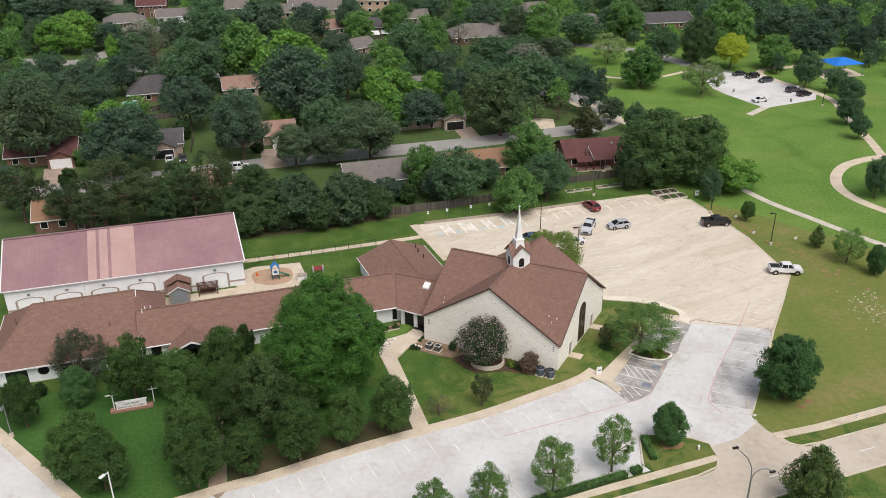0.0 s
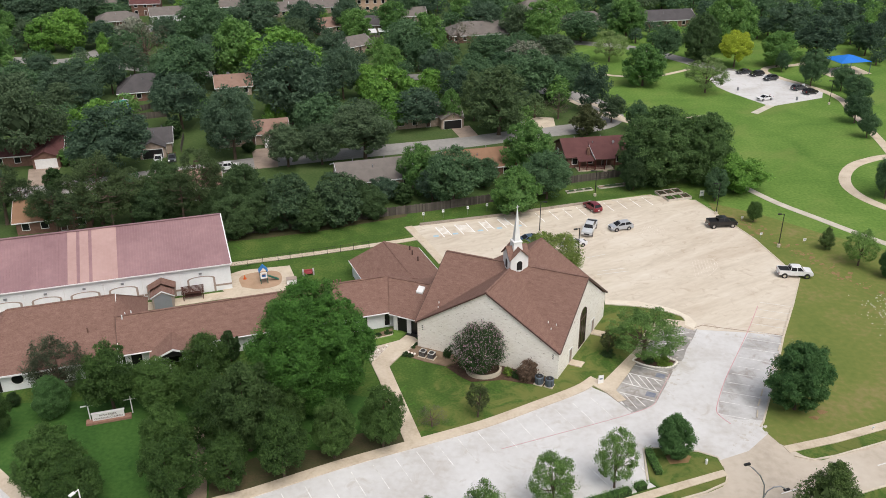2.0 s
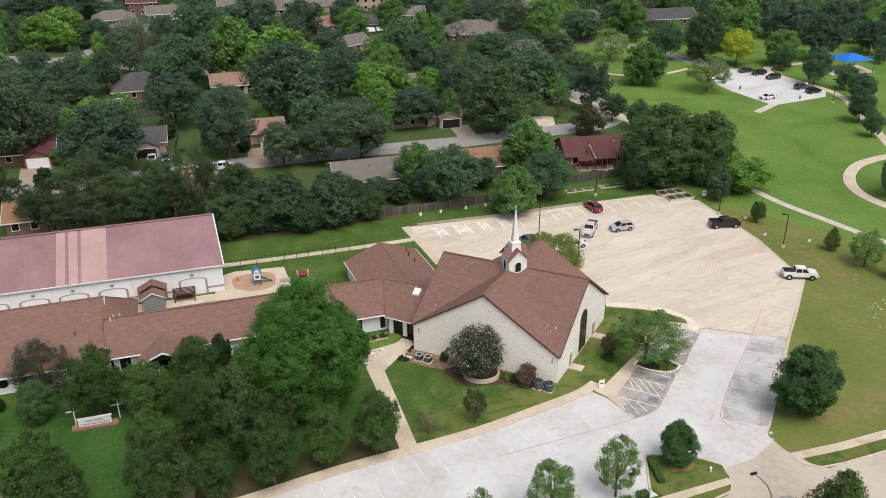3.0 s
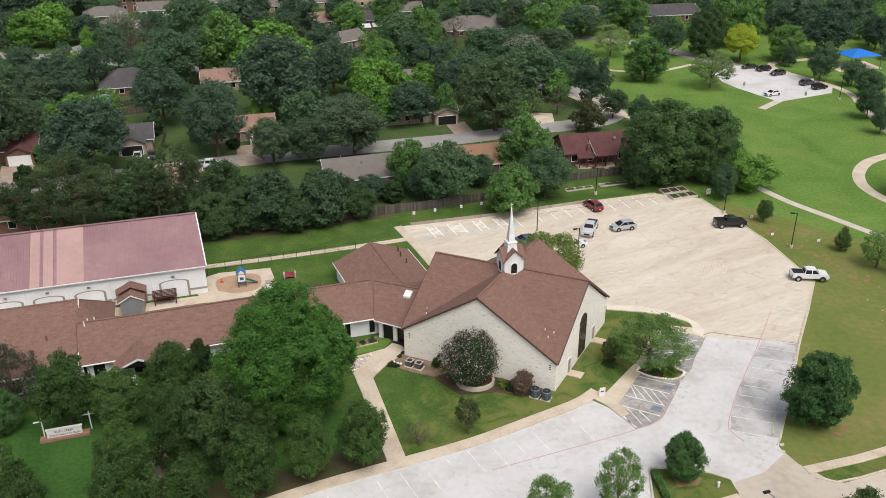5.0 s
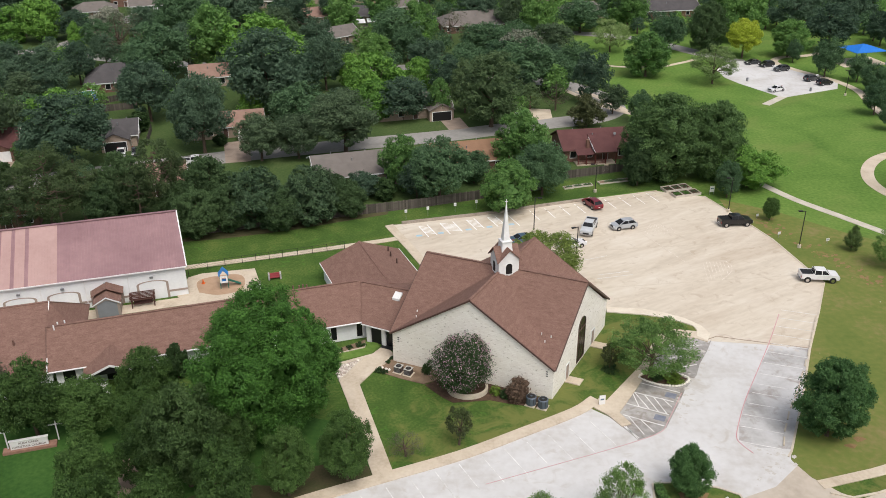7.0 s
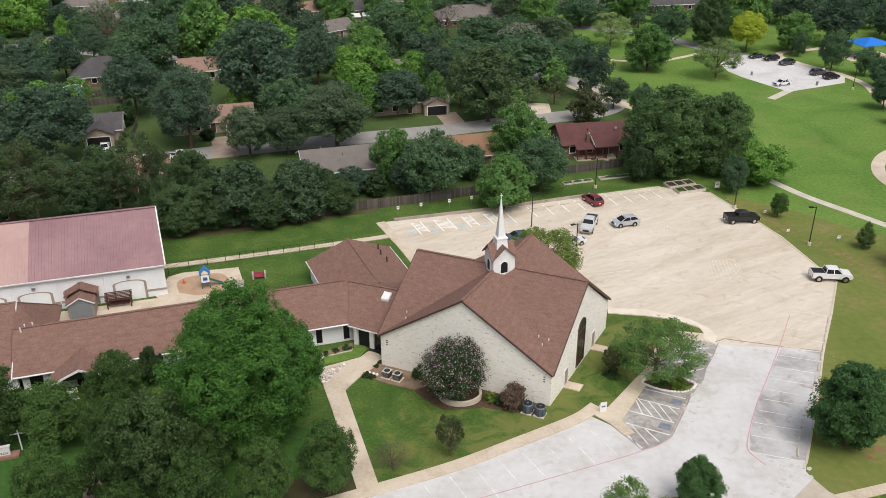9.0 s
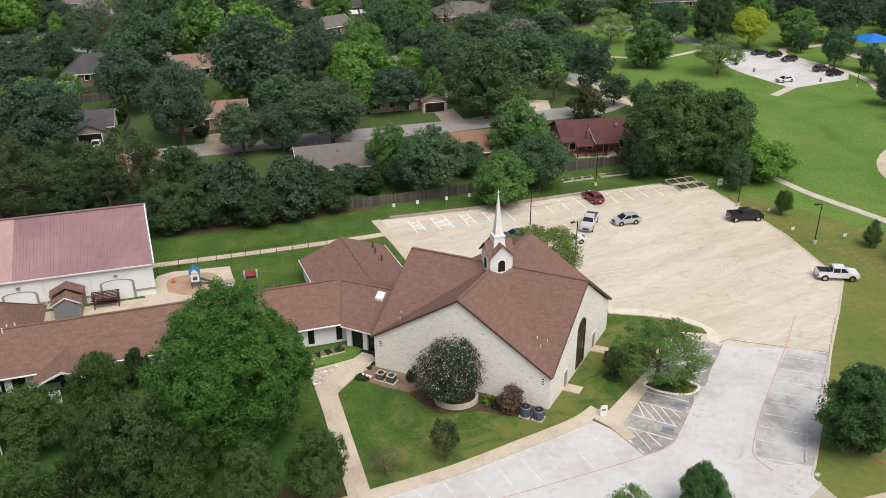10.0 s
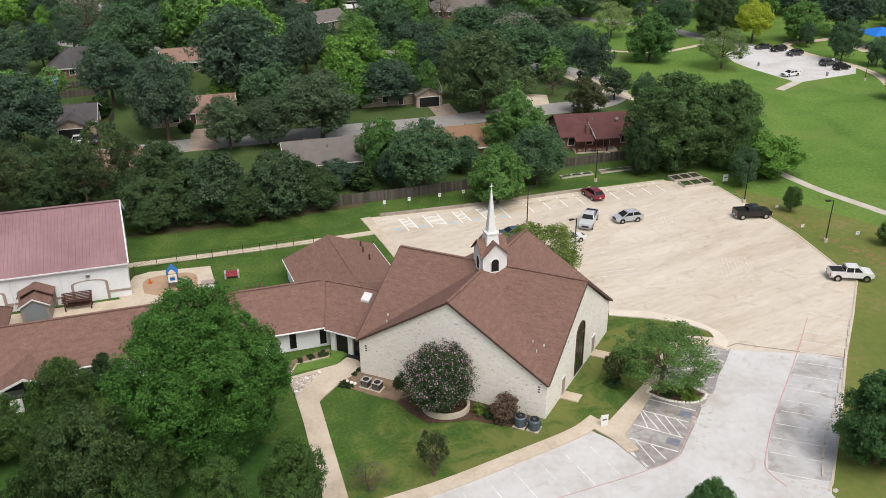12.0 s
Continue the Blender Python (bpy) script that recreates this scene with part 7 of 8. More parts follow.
def raised_beds():
    for k, (x, y) in enumerate(BEDS):
        t = thing("raised_bed", x, y, 0, 15.5, "raised bed of grey boards with %s" % ("bare dark soil" if k > 1 else "low green plants"), "garden bed", "garden beds")
        for s in (-1, 1):
            part("side_board", box(-0.88, s * 1.08 - 0.04, 0, 0.88, s * 1.08 + 0.04, 0.5), PARKWALK, t)
            part("end_board", box(s * 0.84 - 0.04, -1.04, 0, s * 0.84 + 0.04, 1.04, 0.5), PARKWALK, t)
        part("soil", box(-0.8, -1.04, 0, 0.8, 1.04, 0.38), MULCH, t)
        rng = np.random.default_rng(k)
        v, _, _ = crown_data(rng, 0.8, 0.3, 0.62 if k < 2 else 0.5, 14, 10, 12 if k < 2 else 3, 0.07)
        ob = new("foliage", leaf_mesh("foliage", v, LEAF["lightoak"] if k < 2 else LEAF["olive"]))
        ob.parent = t
    for x, y, a, b in ((27.6, 142.6, 0.95, 0.5), (29.5, 143.2, 0.95, 0.5), (31.4, 143.7, 0.95, 0.5), (37.0, 145.4, 3.4, 0.6)):
        t = thing("raised_bed", x, y, 0, 14, "low weathered bed with sparse green plants on the grass strip", "garden bed", "garden beds")
        for s in (-1, 1):
            part("side_board", box(-a, s * b - 0.05, 0, a, s * b + 0.05, 0.26), PARKWALK, t)
            part("end_board", box(s * (a - 0.05) - 0.05, -b + 0.05, 0, s * (a - 0.05) + 0.05, b - 0.05, 0.26), PARKWALK, t)
        part("soil", box(-a + 0.1, -b + 0.05, 0, a - 0.1, b - 0.05, 0.18), BEDSOIL, t)
        v, _, _ = crown_data(np.random.default_rng(int(x)), 1.0, 0.12, 0.4, 14, 8, 7, 0.07)
        v[:, 0] *= a * 0.85
        v[:, 1] *= b * 0.85
        ob = new("foliage", leaf_mesh("foliage", v, LEAF["oak"]))
        ob.parent = t


raised_beds()


# ---- things by the church ----
def condenser(x, y, turn, colour, r=0.42, h=0.95):
    t = thing("air_conditioner", x, y, 0, turn, "air conditioning condenser on a pad beside the wall", "air conditioner", "condensers")
    part("pad", box(-0.6, -0.6, 0, 0.6, 0.6, 0.1), KERBCON, t)
    part("casing", tube([(0, 0, 0.1), (0, 0, 0.2), (0, 0, h - 0.06), (0, 0, h)], [r, r + 0.06, r + 0.06, r], 16), colour, t)
    part("grille", tube([(0, 0, h), (0, 0, h + 0.03)], [r - 0.06, r - 0.1], 16), DARK, t)
    part("fan_guard", tube([(0, 0, h + 0.03), (0, 0, h + 0.05)], [0.14, 0.14], 10), colour, t)
    for k in range(8):
        a = k * math.tau / 8
        part("rib", box(-0.012, -0.02, 0.2, 0.012, 0.02, h - 0.06), BLACKMETAL, t).matrix_basis = pose((r + 0.06) * math.cos(a), (r + 0.06) * math.sin(a), 0, 0, 0, math.degrees(a))


SLATE = plain("slate_blue_casing", (0.12, 0.15, 0.19), 0.5, 0.3)
PALEC = plain("pale_casing", (0.5, 0.49, 0.46), 0.5, 0.2)
condenser(12.3, 75.9, -28, SLATE, 0.55, 1.2)
condenser(13.6, 75.3, -28, SLATE, 0.55, 1.2)
def square_condenser(x, y, turn):
    t = thing("air_conditioner", x, y, 0, turn, "square dark air conditioning condenser with a pale top", "air conditioner", "condensers")
    body = plain("dark_brown_casing", (0.07, 0.055, 0.05), 0.6)
    part("pad", box(-0.6, -0.6, 0, 0.6, 0.6, 0.1), KERBCON, t)
    part("casing", box(-0.46, -0.46, 0.1, 0.46, 0.46, 0.86, bevel=0.08), body, t)
    part("top_panel", box(-0.48, -0.48, 0.862, 0.48, 0.48, 0.92, bevel=0.02), PALEC, t, "pale metal top")
    part("fan_opening", tube([(0, 0, 0.922), (0, 0, 0.945)], [0.36, 0.34], 18), DARK, t)
    part("fan_guard", tube([(0, 0, 0.946), (0, 0, 0.965)], [0.1, 0.1], 10), body, t)
    for k in range(5):
        part("louvre", box(-0.4, -0.475, 0.2 + k * 0.12, 0.4, -0.462, 0.25 + k * 0.12), GREYMETAL, t)


square_condenser(-3.2, 83.2, -28)
square_condenser(-2.0, 82.6, -28)
for k, (x, y) in enumerate(((-4.8, 83.6), (-5.3, 83.9), (-4.4, 83.4), (-8.4, 85.7), (-9.6, 84.6), (-10.5, 82.2))):
    b = box(-0.2, -0.15, 0, 0.2, 0.15, 0.25, bevel=0.08)
    tagged(link("rock", b, STONE), "pale rounded garden rock", "rock", "garden rocks").matrix_basis = pose(x, y, 0.1, 0, 0, 40 * k)
b = tube([(0, 0, 0), (0, 0, 0.5), (0, 0, 0.6), (0, 0, 0.75)], [0.14, 0.13, 0.18, 0.05], 10)
hyd = tagged(link("fire_hydrant", b, WHITE), "white fire hydrant on the grass island", "hydrant")
hyd.matrix_basis = pose(29.6, 58.9, 0.14)


# ---- play yard ----
setting("play_pad", prism([(-35.6, 103.8), (-35.3, 109.4), (-33.6, 110.6), (-25.8, 112.0), (-24.2, 107.2), (-24.6, 103.0), (-33.5, 101.0)], 0, 0.06), WALKCON, "pale concrete pad of the play yard", "paving")
setting("play_sand", prism(smooth_line([(-32.6, 104.6), (-33.6, 107.6), (-32.4, 109.2), (-28.6, 110.2), (-26.8, 108.8), (-26.6, 105.2), (-29.6, 103.8), (-32.6, 104.6)], 4)[:-1], 0, 0.07), shade("play_surface", [(0.34, 0.22, 0.14), (0.46, 0.32, 0.22)], scale=0.8, bump=0.3), "reddish play surface", "play surface")
setting("rear_strip", prism([(-69, 92.2), (-69.4, 94.0), (-34.6, 103.4), (-33.4, 101.2), (-47, 97.4)], 0, 0.05), WALKCON, "concrete strip along the white hall", "paving")


def playset():
    t = thing("play_tower", -29.2, 106.2, 0, 15, "small play tower with a bright blue roof and slide", "play tower")
    blue = plain("blue_plastic", (0.03, 0.2, 0.55), 0.4)
    green = plain("green_plastic", (0.02, 0.13, 0.09), 0.4)
    for sx, sy in product((-0.55, 0.55), repeat=2):
        part("post", box(sx - 0.06, sy - 0.06, 0, sx + 0.06, sy + 0.06, 2.3), green, t)
    part("deck", box(-0.6, -0.6, 1.0, 0.6, 0.6, 1.1), blue, t)
    part("roof", slab([[(-0.75, 0.7, 2.2), (-0.75, -0.7, 2.2), (0, -0.7, 3.1), (0, 0.7, 3.1)], [(0.75, -0.7, 2.2), (0.75, 0.7, 2.2), (0, 0.7, 3.1), (0, -0.7, 3.1)]], 0.06), plain("sky_blue_plastic", (0.04, 0.22, 0.55), 0.5), t, "bright blue gabled roof")
    part("panel", rim([(-0.3, 1.3), (0.3, 1.3), (0.3, 1.9), (-0.3, 1.9)], 0.25, 0.06, pose(0, -0.6, 0)), WHITE, t)
    part("slide", beam((0.6, 0.2, 1.15), (2.4, 0.2, 0.2), 0.55, 0.08), green, t)
    c = thing("traffic_cone", -32.6, 107.4, 0, 0, "orange traffic cone on the play surface", "cone")
    part("body", tube([(0, 0, 0.04), (0, 0, 0.75)], [0.2, 0.04], 12), plain("orange_plastic", (0.7, 0.13, 0.02), 0.5), c)
    part("base", box(-0.26, -0.26, 0.07, 0.26, 0.26, 0.11), plain("orange_base", (0.6, 0.11, 0.02), 0.5), c)
    s = thing("toy_house", -22.2, 108.6, 0, 12, "small red and grey toy ride on the lawn", "toy")
    red = plain("faded_red", (0.36, 0.07, 0.08), 0.6)
    for sx in (-0.85, 0.85):
        part("side", box(sx - 0.12, -0.5, 0, sx + 0.12, 0.5, 0.95, bevel=0.05), plain("grey_plastic", (0.45, 0.42, 0.42), 0.6), s)
    part("seat", box(-0.73, -0.4, 0.3, 0.73, 0.1, 0.42, bevel=0.03), red, s)
    part("backrest", box(-0.73, 0.15, 0.3, 0.73, 0.28, 0.9, bevel=0.03), red, s)
    part("bar", tube([(-0.75, -0.35, 0.75), (0.75, -0.35, 0.75)], [0.05, 0.05], 8), red, s)
    b = thing("storage_box", -24.6, 105.6, 0, 12, "tan and white storage box beside the play yard", "box")
    part("body", box(-0.8, -0.5, 0, 0.8, 0.5, 0.9, bevel=0.03), WHITE, b)
    part("lid", box(-0.85, -0.55, 0.9, 0.85, 0.55, 1.02, bevel=0.03), TAUPE, b)


playset()
bench = thing("covered_bench", -39.6, 101.2, 0, 14.7, "dark red-brown wooden swing bench with a slatted roof", "bench")
wood = shade("dark_red_wood", [(0.06, 0.028, 0.022), (0.12, 0.055, 0.045)], scale=2, rough=0.7)
for sx, sy in product((-1.5, 1.5), (-0.5, 0.5)):
    part("post", box(sx - 0.07, sy - 0.07, 0, sx + 0.07, sy + 0.07, 1.9), wood, bench)
for k in range(7):
    part("roof_slat", box(-1.75, -0.7 + k * 0.17, 1.3 + k * 0.12, 1.75, -0.57 + k * 0.17, 1.4 + k * 0.12), wood, bench)
part("seat", box(-1.3, -0.35, 0.5, 1.3, 0.25, 0.58), wood, bench)
part("back", box(-1.3, 0.25, 0.58, 1.3, 0.32, 1.1), wood, bench)
table = thing("picnic_table", -43.6, 100.6, 0, 14.7, "small dark picnic table beside the porch", "table")
part("tabletop", box(-0.8, -0.4, 0.7, 0.8, 0.4, 0.76), wood, table)
for sy in (-0.65, 0.65):
    part("seat", box(-0.8, sy - 0.13, 0.42, 0.8, sy + 0.13, 0.47), wood, table)
for sx in (-0.55, 0.55):
    part("leg", box(sx - 0.05, -0.7, 0, sx + 0.05, 0.7, 0.08), wood, table)
    part("leg", box(sx - 0.05, -0.3, 0.08, sx + 0.05, 0.3, 0.7), wood, table)


# ---- park shelter ----
sh = thing("shade_canopy", 127.0, 234.5, 0, 12, "bright blue fabric shade canopy on four posts", "canopy")
bluef = plain("blue_fabric", (0.012, 0.17, 0.62), 0.6)
part("canopy", slab([[(-5.2, -4.3, 3.9), (5.2, -4.3, 3.9), (0, 0, 5.4)], [(5.2, -4.3, 3.9), (5.2, 4.3, 3.9), (0, 0, 5.4)], [(5.2, 4.3, 3.9), (-5.2, 4.3, 3.9), (0, 0, 5.4)], [(-5.2, 4.3, 3.9), (-5.2, -4.3, 3.9), (0, 0, 5.4)]], 0.05), bluef, sh, "taut blue fabric")
for sx, sy in product((-5.1, 5.1), (-4.2, 4.2)):
    part("post", tube([(sx, sy, 0), (sx, sy, 3.92)], [0.1, 0.1], 8), BLUEP, sh)
setting("shelter_pad", prism([(120, 229), (134, 232), (133, 241), (119, 238)], 0, 0.05), WALKCON, "pale concrete pad under the canopy", "paving")
for x, y in ((124, 233), (128, 234), (126, 236.5)):
    t = thing("picnic_table", x, y, 0.05, 12, "pale picnic table under the canopy", "table", "park tables")
    part("tabletop", box(-0.9, -0.4, 0.7, 0.9, 0.4, 0.76), WHITE, t)
    part("pedestal", box(-0.5, -0.3, 0, 0.5, 0.3, 0.7), GREYMETAL, t)
    for sy in (-0.7, 0.7):
        part("seat", box(-0.9, sy - 0.14, 0.4, 0.9, sy + 0.14, 0.46), WHITE, t)
        part("leg", box(-0.1, sy - 0.05, 0, 0.1, sy + 0.05, 0.4), GREYMETAL, t)
for x, y in ((117.0, 205.6), (87.6, 216.0), (100.2, 205.4)):
    b = tube([(0, 0, 0), (0, 0, 0.9), (0, 0, 1.0)], [0.28, 0.3, 0.2], 12)
    tagged(link("litter_bin", b, GREYMETAL), "grey litter bin beside the park lot", "bin", "park bins").matrix_basis = pose(x, y, 0)
notice(106.5, 216.5, 1.0, 1.0, 0.5, 20, "pale board beside the park path", 2)
setting("park_slab", prism([(66, 190.5), (73, 192.5), (72.6, 193.8), (65.6, 191.8)], 0, 0.05), WALKCON, "small concrete slab in the grass", "paving")
setting("walk_lake", ribbon(smooth_line([(36, 214), (40.5, 204), (44.5, 195.5), (49.4, 189.0), (54.5, 185.0), (58, 180)]), 1.6, 0, 0.05), WALKCON, "pale sidewalk beside the lawn", "sidewalk")

# ---- houses of the neighbourhood ----
ROOFS = {
    "maroon": shade("maroon_roof", [(0.085, 0.035, 0.035), (0.125, 0.055, 0.052)], scale=0.5, fine=22, rough=0.9, bump=0.4),
    "tan": shade("tan_roof", [(0.2, 0.115, 0.07), (0.27, 0.16, 0.1)], scale=0.5, fine=22, rough=0.9, bump=0.4),
    "grey": shade("grey_roof", [(0.13, 0.115, 0.105), (0.18, 0.16, 0.145)], scale=0.5, fine=22, rough=0.9, bump=0.4),
    "dark": shade("charcoal_roof", [(0.06, 0.056, 0.058), (0.095, 0.088, 0.09)], scale=0.5, fine=22, rough=0.9, bump=0.4),
    "pink": shade("rose_tan_roof", [(0.23, 0.14, 0.11), (0.3, 0.2, 0.16)], scale=0.5, fine=22, rough=0.9, bump=0.4),
}
BRICKR = shade("red_brick", [(0.13, 0.07, 0.05), (0.22, 0.13, 0.1)], scale=1.5, fine=12, rough=0.9)
BRICKT = shade("tan_brick", [(0.3, 0.23, 0.18), (0.42, 0.34, 0.28)], scale=1.5, fine=12, rough=0.9)
HOUSES = []
BROWNDRIVE = shade("brown_drive", [(0.26, 0.2, 0.16), (0.4, 0.32, 0.26)], scale=0.5, fine=8, rough=0.9)


def house(x, y, turn, L, W, roof, wall, rise=2.2, hip=False, garage=0, porch=False, chimney=False, label="", ev=2.6):
    """Its front is local -y."""
    look_roof = {"maroon": "maroon", "tan": "orange tan", "grey": "grey", "dark": "charcoal", "pink": "rose tan"}[roof]
    h = thing("house", x, y, 0, turn, label or "single-storey house with a %s shingle roof" % look_roof, "house")
    HOUSES.append((x, y, max(L, W) / 2))
    a, b = L / 2, W / 2
    trim = BROWNTRIM if porch else WHITE
    f = gable_roof(-a, a, -b, b, ev + 0.3, ev + rise + 0.3, 0.6, W * 0.42 if hip else 0, W * 0.42 if hip else 0)
    part("roof", slab(f, 0.16), ROOFS[roof], h, "%s shingle roof" % look_roof)
    for s in (-1, 1):
        part("wall", box(-a, s * b - 0.12, 0, a, s * b + 0.12, ev + 0.25), wall, h)
        if hip:
            part("wall", box(s * a - 0.12, -b + 0.12, 0, s * a + 0.12, b - 0.12, ev + 0.2), wall, h)
        else:
            part("wall", wall_plate([(0, 0), (1, 0), (1, ev + 0.2), (0.5, ev + rise + 0.1), (0, ev + 0.2)], (s * a, -b + 0.12), (s * a, b - 0.12), (-s, 0), 0.2), wall, h)
            for t in (-1, 1):
                part("rake_board", beam((s * (a + 0.6), t * (b + 0.6), f[0][0][2] + 0.02), (s * (a + 0.6), 0, ev + rise + 0.32), 0.06, 0.2), trim, h)
        part("fascia", box(-a - 0.6, s * (b + 0.62) - 0.03, f[0][0][2] - 0.2, a + 0.6, s * (b + 0.62) + 0.03, f[0][0][2]), trim, h)
    n = int(L // 3)
    for k in range(n):
        xx = -a + L * (k + 0.5) / n
        if k == n // 2:
            d = part("door", plate([(-0.5, 0), (0.5, 0), (0.5, 2.05), (-0.5, 2.05)], 0.06, facing(xx, -b - 0.12, 0.1, 0)), BROWNTRIM, h, "dark front door")
            part("door_frame", rim([(-0.5, 0), (0.5, 0), (0.5, 2.05), (-0.5, 2.05)], 0.09, 0.08, facing(xx, -b - 0.12, 0.1, 0)), WHITE, d)
        else:
            window(h, facing(xx, -b - 0.12, 0.9, 0), 1.2, 1.3)
        window(h, facing(xx, b + 0.12, 0.9, 180), 1.2, 1.3)
        if ev > 4:
            window(h, facing(xx, -b - 0.12, 3.6, 0), 1.2, 1.3)
    for t in (-1, 1):
        window(h, facing(a + 0.12 if not hip else a + 0.14, t * b * 0.45, 0.9, 90), 1.1, 1.3)
        window(h, facing(-a - 0.12 if not hip else -a - 0.14, t * b * 0.45, 0.9, -90), 1.1, 1.3)
    if garage:
        g = max(-1, min(1, garage)) * (a - 2.9)
        gf = [[(g - 3.1, -b - 3.4, ev), (g, -b - 3.4, ev + 1.5), (g, 0, ev + 1.5), (g - 3.1, 0, ev)], [(g, -b - 3.4, ev + 1.5), (g + 3.1, -b - 3.4, ev), (g + 3.1, 0, ev), (g, 0, ev + 1.5)]]
        part("garage_roof", slab(gf, 0.14), ROOFS[roof], h)
        part("garage_front", wall_plate([(0, 0), (1, 0), (1, ev - 0.1), (0.5, ev + 1.25), (0, ev - 0.1)], (g - 2.8, -b - 3.0), (g + 2.8, -b - 3.0), (0, 1), 0.2), wall if garage == 2 or L < 15 else WHITEWALL, h, "gabled garage front")
        # White door if garage is 1; otherwise black colour stands for an unlit carport.
        gd = part("garage_door", plate([(-2.2, 0), (2.2, 0), (2.2, 2.1), (-2.2, 2.1)], 0.05, facing(g, -b - 3.0, 0.02, 0)), WHITE if garage == 1 else DARK, h)
        part("frame", rim([(-2.2, 0), (2.2, 0), (2.2, 2.1), (-2.2, 2.1)], 0.12, 0.08, facing(g, -b - 3.0, 0.02, 0)), WHITE, gd)
        for s in (-1, 1):
            part("garage_side", box(g + s * 2.8 - 0.1, -b - 2.8, 0, g + s * 2.8 + 0.1, -b - 0.12, ev - 0.1), wall, h)
    if porch:
        rail = plain("red_rail", (0.13, 0.03, 0.025), 0.6)
        part("porch_roof", slab([[(-1.3, -b - 2.9, 2.75), (3.3, -b - 2.9, 2.75), (3.3, -1.4, 4.72), (-1.3, -1.4, 4.72)]], 0.14), ROOFS[roof], h)
        part("lower_porch_roof", slab([[(-4.9, -b - 2.6, 2.3), (-1.35, -b - 2.6, 2.3), (-1.35, -b - 0.4, 2.78), (-4.9, -b - 0.4, 2.78)]], 0.12), ROOFS[roof], h)
        part("porch_side", plate([(-1.4 + b, 4.5), (-b - 0.5 + b, 2.6), (-b - 2.8 + b, 2.55)], 0.08, pose(-1.2, -b, 0, 0, 0, 90)), WHITE, h, "white gable side")
        part("rake_board", beam((-1.34, -b - 2.9, 2.77), (-1.34, -2.6, 4.37), 0.05, 0.16), WHITE, h)
        part("porch_fascia", box(-1.3, -b - 2.96, 2.52, 3.3, -b - 2.9, 2.72), BROWNTRIM, h)
        for xx in (-4.7, -3.0, -1.2, 1.0, 3.1):
            part("porch_post", box(xx - 0.09, -b - 2.66, 0, xx + 0.09, -b - 2.48, 2.25 if xx < -1.3 else 2.6), rail, h, "dark red post")
        for z in (0.35, 0.95):
            part("porch_rail", box(-4.7, -b - 2.6, z, 1.0, -b - 2.53, z + 0.09), rail, h, "dark red rail")
        for k in range(24):
            part("baluster", box(-4.6 + k * 0.235, -b - 2.59, 0.44, -4.54 + k * 0.235, -b - 2.54, 0.95), rail, h)
        part("porch_floor", box(-4.9, -b - 2.7, 0, 3.2, -b - 0.12, 0.2), WALKCON, h)
    if porch:
        dish = part("satellite_dish", tube([(a * 0.62, -b * 0.5, ev + 1.1), (a * 0.62, -b * 0.5, ev + 2.1)], [0.05, 0.05], 6), GREYMETAL, h)
        part("reflector", tube([(a * 0.62, -b * 0.5 - 0.05, ev + 2.1), (a * 0.62, -b * 0.5 - 0.2, ev + 2.16)], [0.08, 0.3], 14), GREYMETAL, dish, "pale grey dish")
    if chimney:
        part("chimney", box(-2.4, -b - 0.2, ev - 0.1, -1.8, -b + 0.4, ev + 1.9), BRICKR, h, "brick chimney")
    for k in range(3):
        xx = -a * 0.5 + k * a * 0.45
        zz = ev + 0.3 + rise * 0.6
        part("roof_vent", tube([(xx, b * 0.4 * (-1) ** k, zz), (xx, b * 0.4 * (-1) ** k, zz + 0.55)], [0.1, 0.1], 8), GREYMETAL, h)
    return h


house(35.2, 162.0, 7, 13.5, 9.5, "maroon", BRICKR, 2.4, porch=True, chimney=True, label="maroon-roofed house with a red railed porch")
house(9.0, 156.0, 12, 14.0, 10.5, "tan", BRICKR, 2.2, label="house with an orange tan shingle roof")
house(-13.2, 150.2, 14, 15.0, 11.5, "grey", BRICKT, 2.3)
house(-43.6, 179.4, 13, 16.5, 8.5, "pink", BRICKT, 2.0, garage=1)
house(-65.2, 174.8, 13, 7.0, 9.5, "dark", BRICKT, 2.0, garage=-1, label="house with a charcoal roof and an open carport")
house(-80.8, 221.0, 16, 14.0, 13.0, "dark", BRICKR, 3.2, hip=True)
house(-56.4, 223.0, 14, 9.5, 10.0, "pink", BRICKT, 2.2)
house(-92.0, 168.2, 12, 14.9, 9.0, "maroon", BRICKR, 2.2, garage=1)
house(-119.5, 320.3, 18, 15.0, 11.0, "grey", BRICKR, 2.4, hip=True)
house(-102.0, 331.0, 18, 15.0, 10.0, "grey", WHITEWALL, 2.2)
house(19.5, 289.0, 10, 24.0, 13.0, "grey", BRICKR, 3.2, hip=True)
house(-25.5, 271.5, 40, 10.0, 9.0, "grey", BRICKT, 2.2)
house(-19.0, 306.0, 6, 12.0, 10.0, "dark", BRICKT, 2.4)
house(90.0, 309.0, 8, 22.0, 12.0, "dark", BRICKR, 2.6)
house(-2.0, 191.5, 13, 17.0, 9.0, "grey", BRICKT, 2.2, garage=2)
house(-72.6, 132.5, 14, 13.0, 9.0, "tan", BRICKR, 2.2)
house(-51.0, 146.0, 14, 13.0, 9.0, "pink", BRICKR, 2.2)
house(-108.0, 150.0, 14, 14.0, 10.0, "grey", BRICKT, 2.2)
house(-115.0, 186.0, 14, 15.0, 10.0, "tan", BRICKR, 2.2)
house(-114.5, 343.0, 8, 11.0, 9.0, "maroon", BRICKR, 2.6, ev=4.8, label="two-storey house with a maroon roof")
house(-5.5, 322.0, 8, 10.0, 9.0, "grey", BRICKT, 2.4)
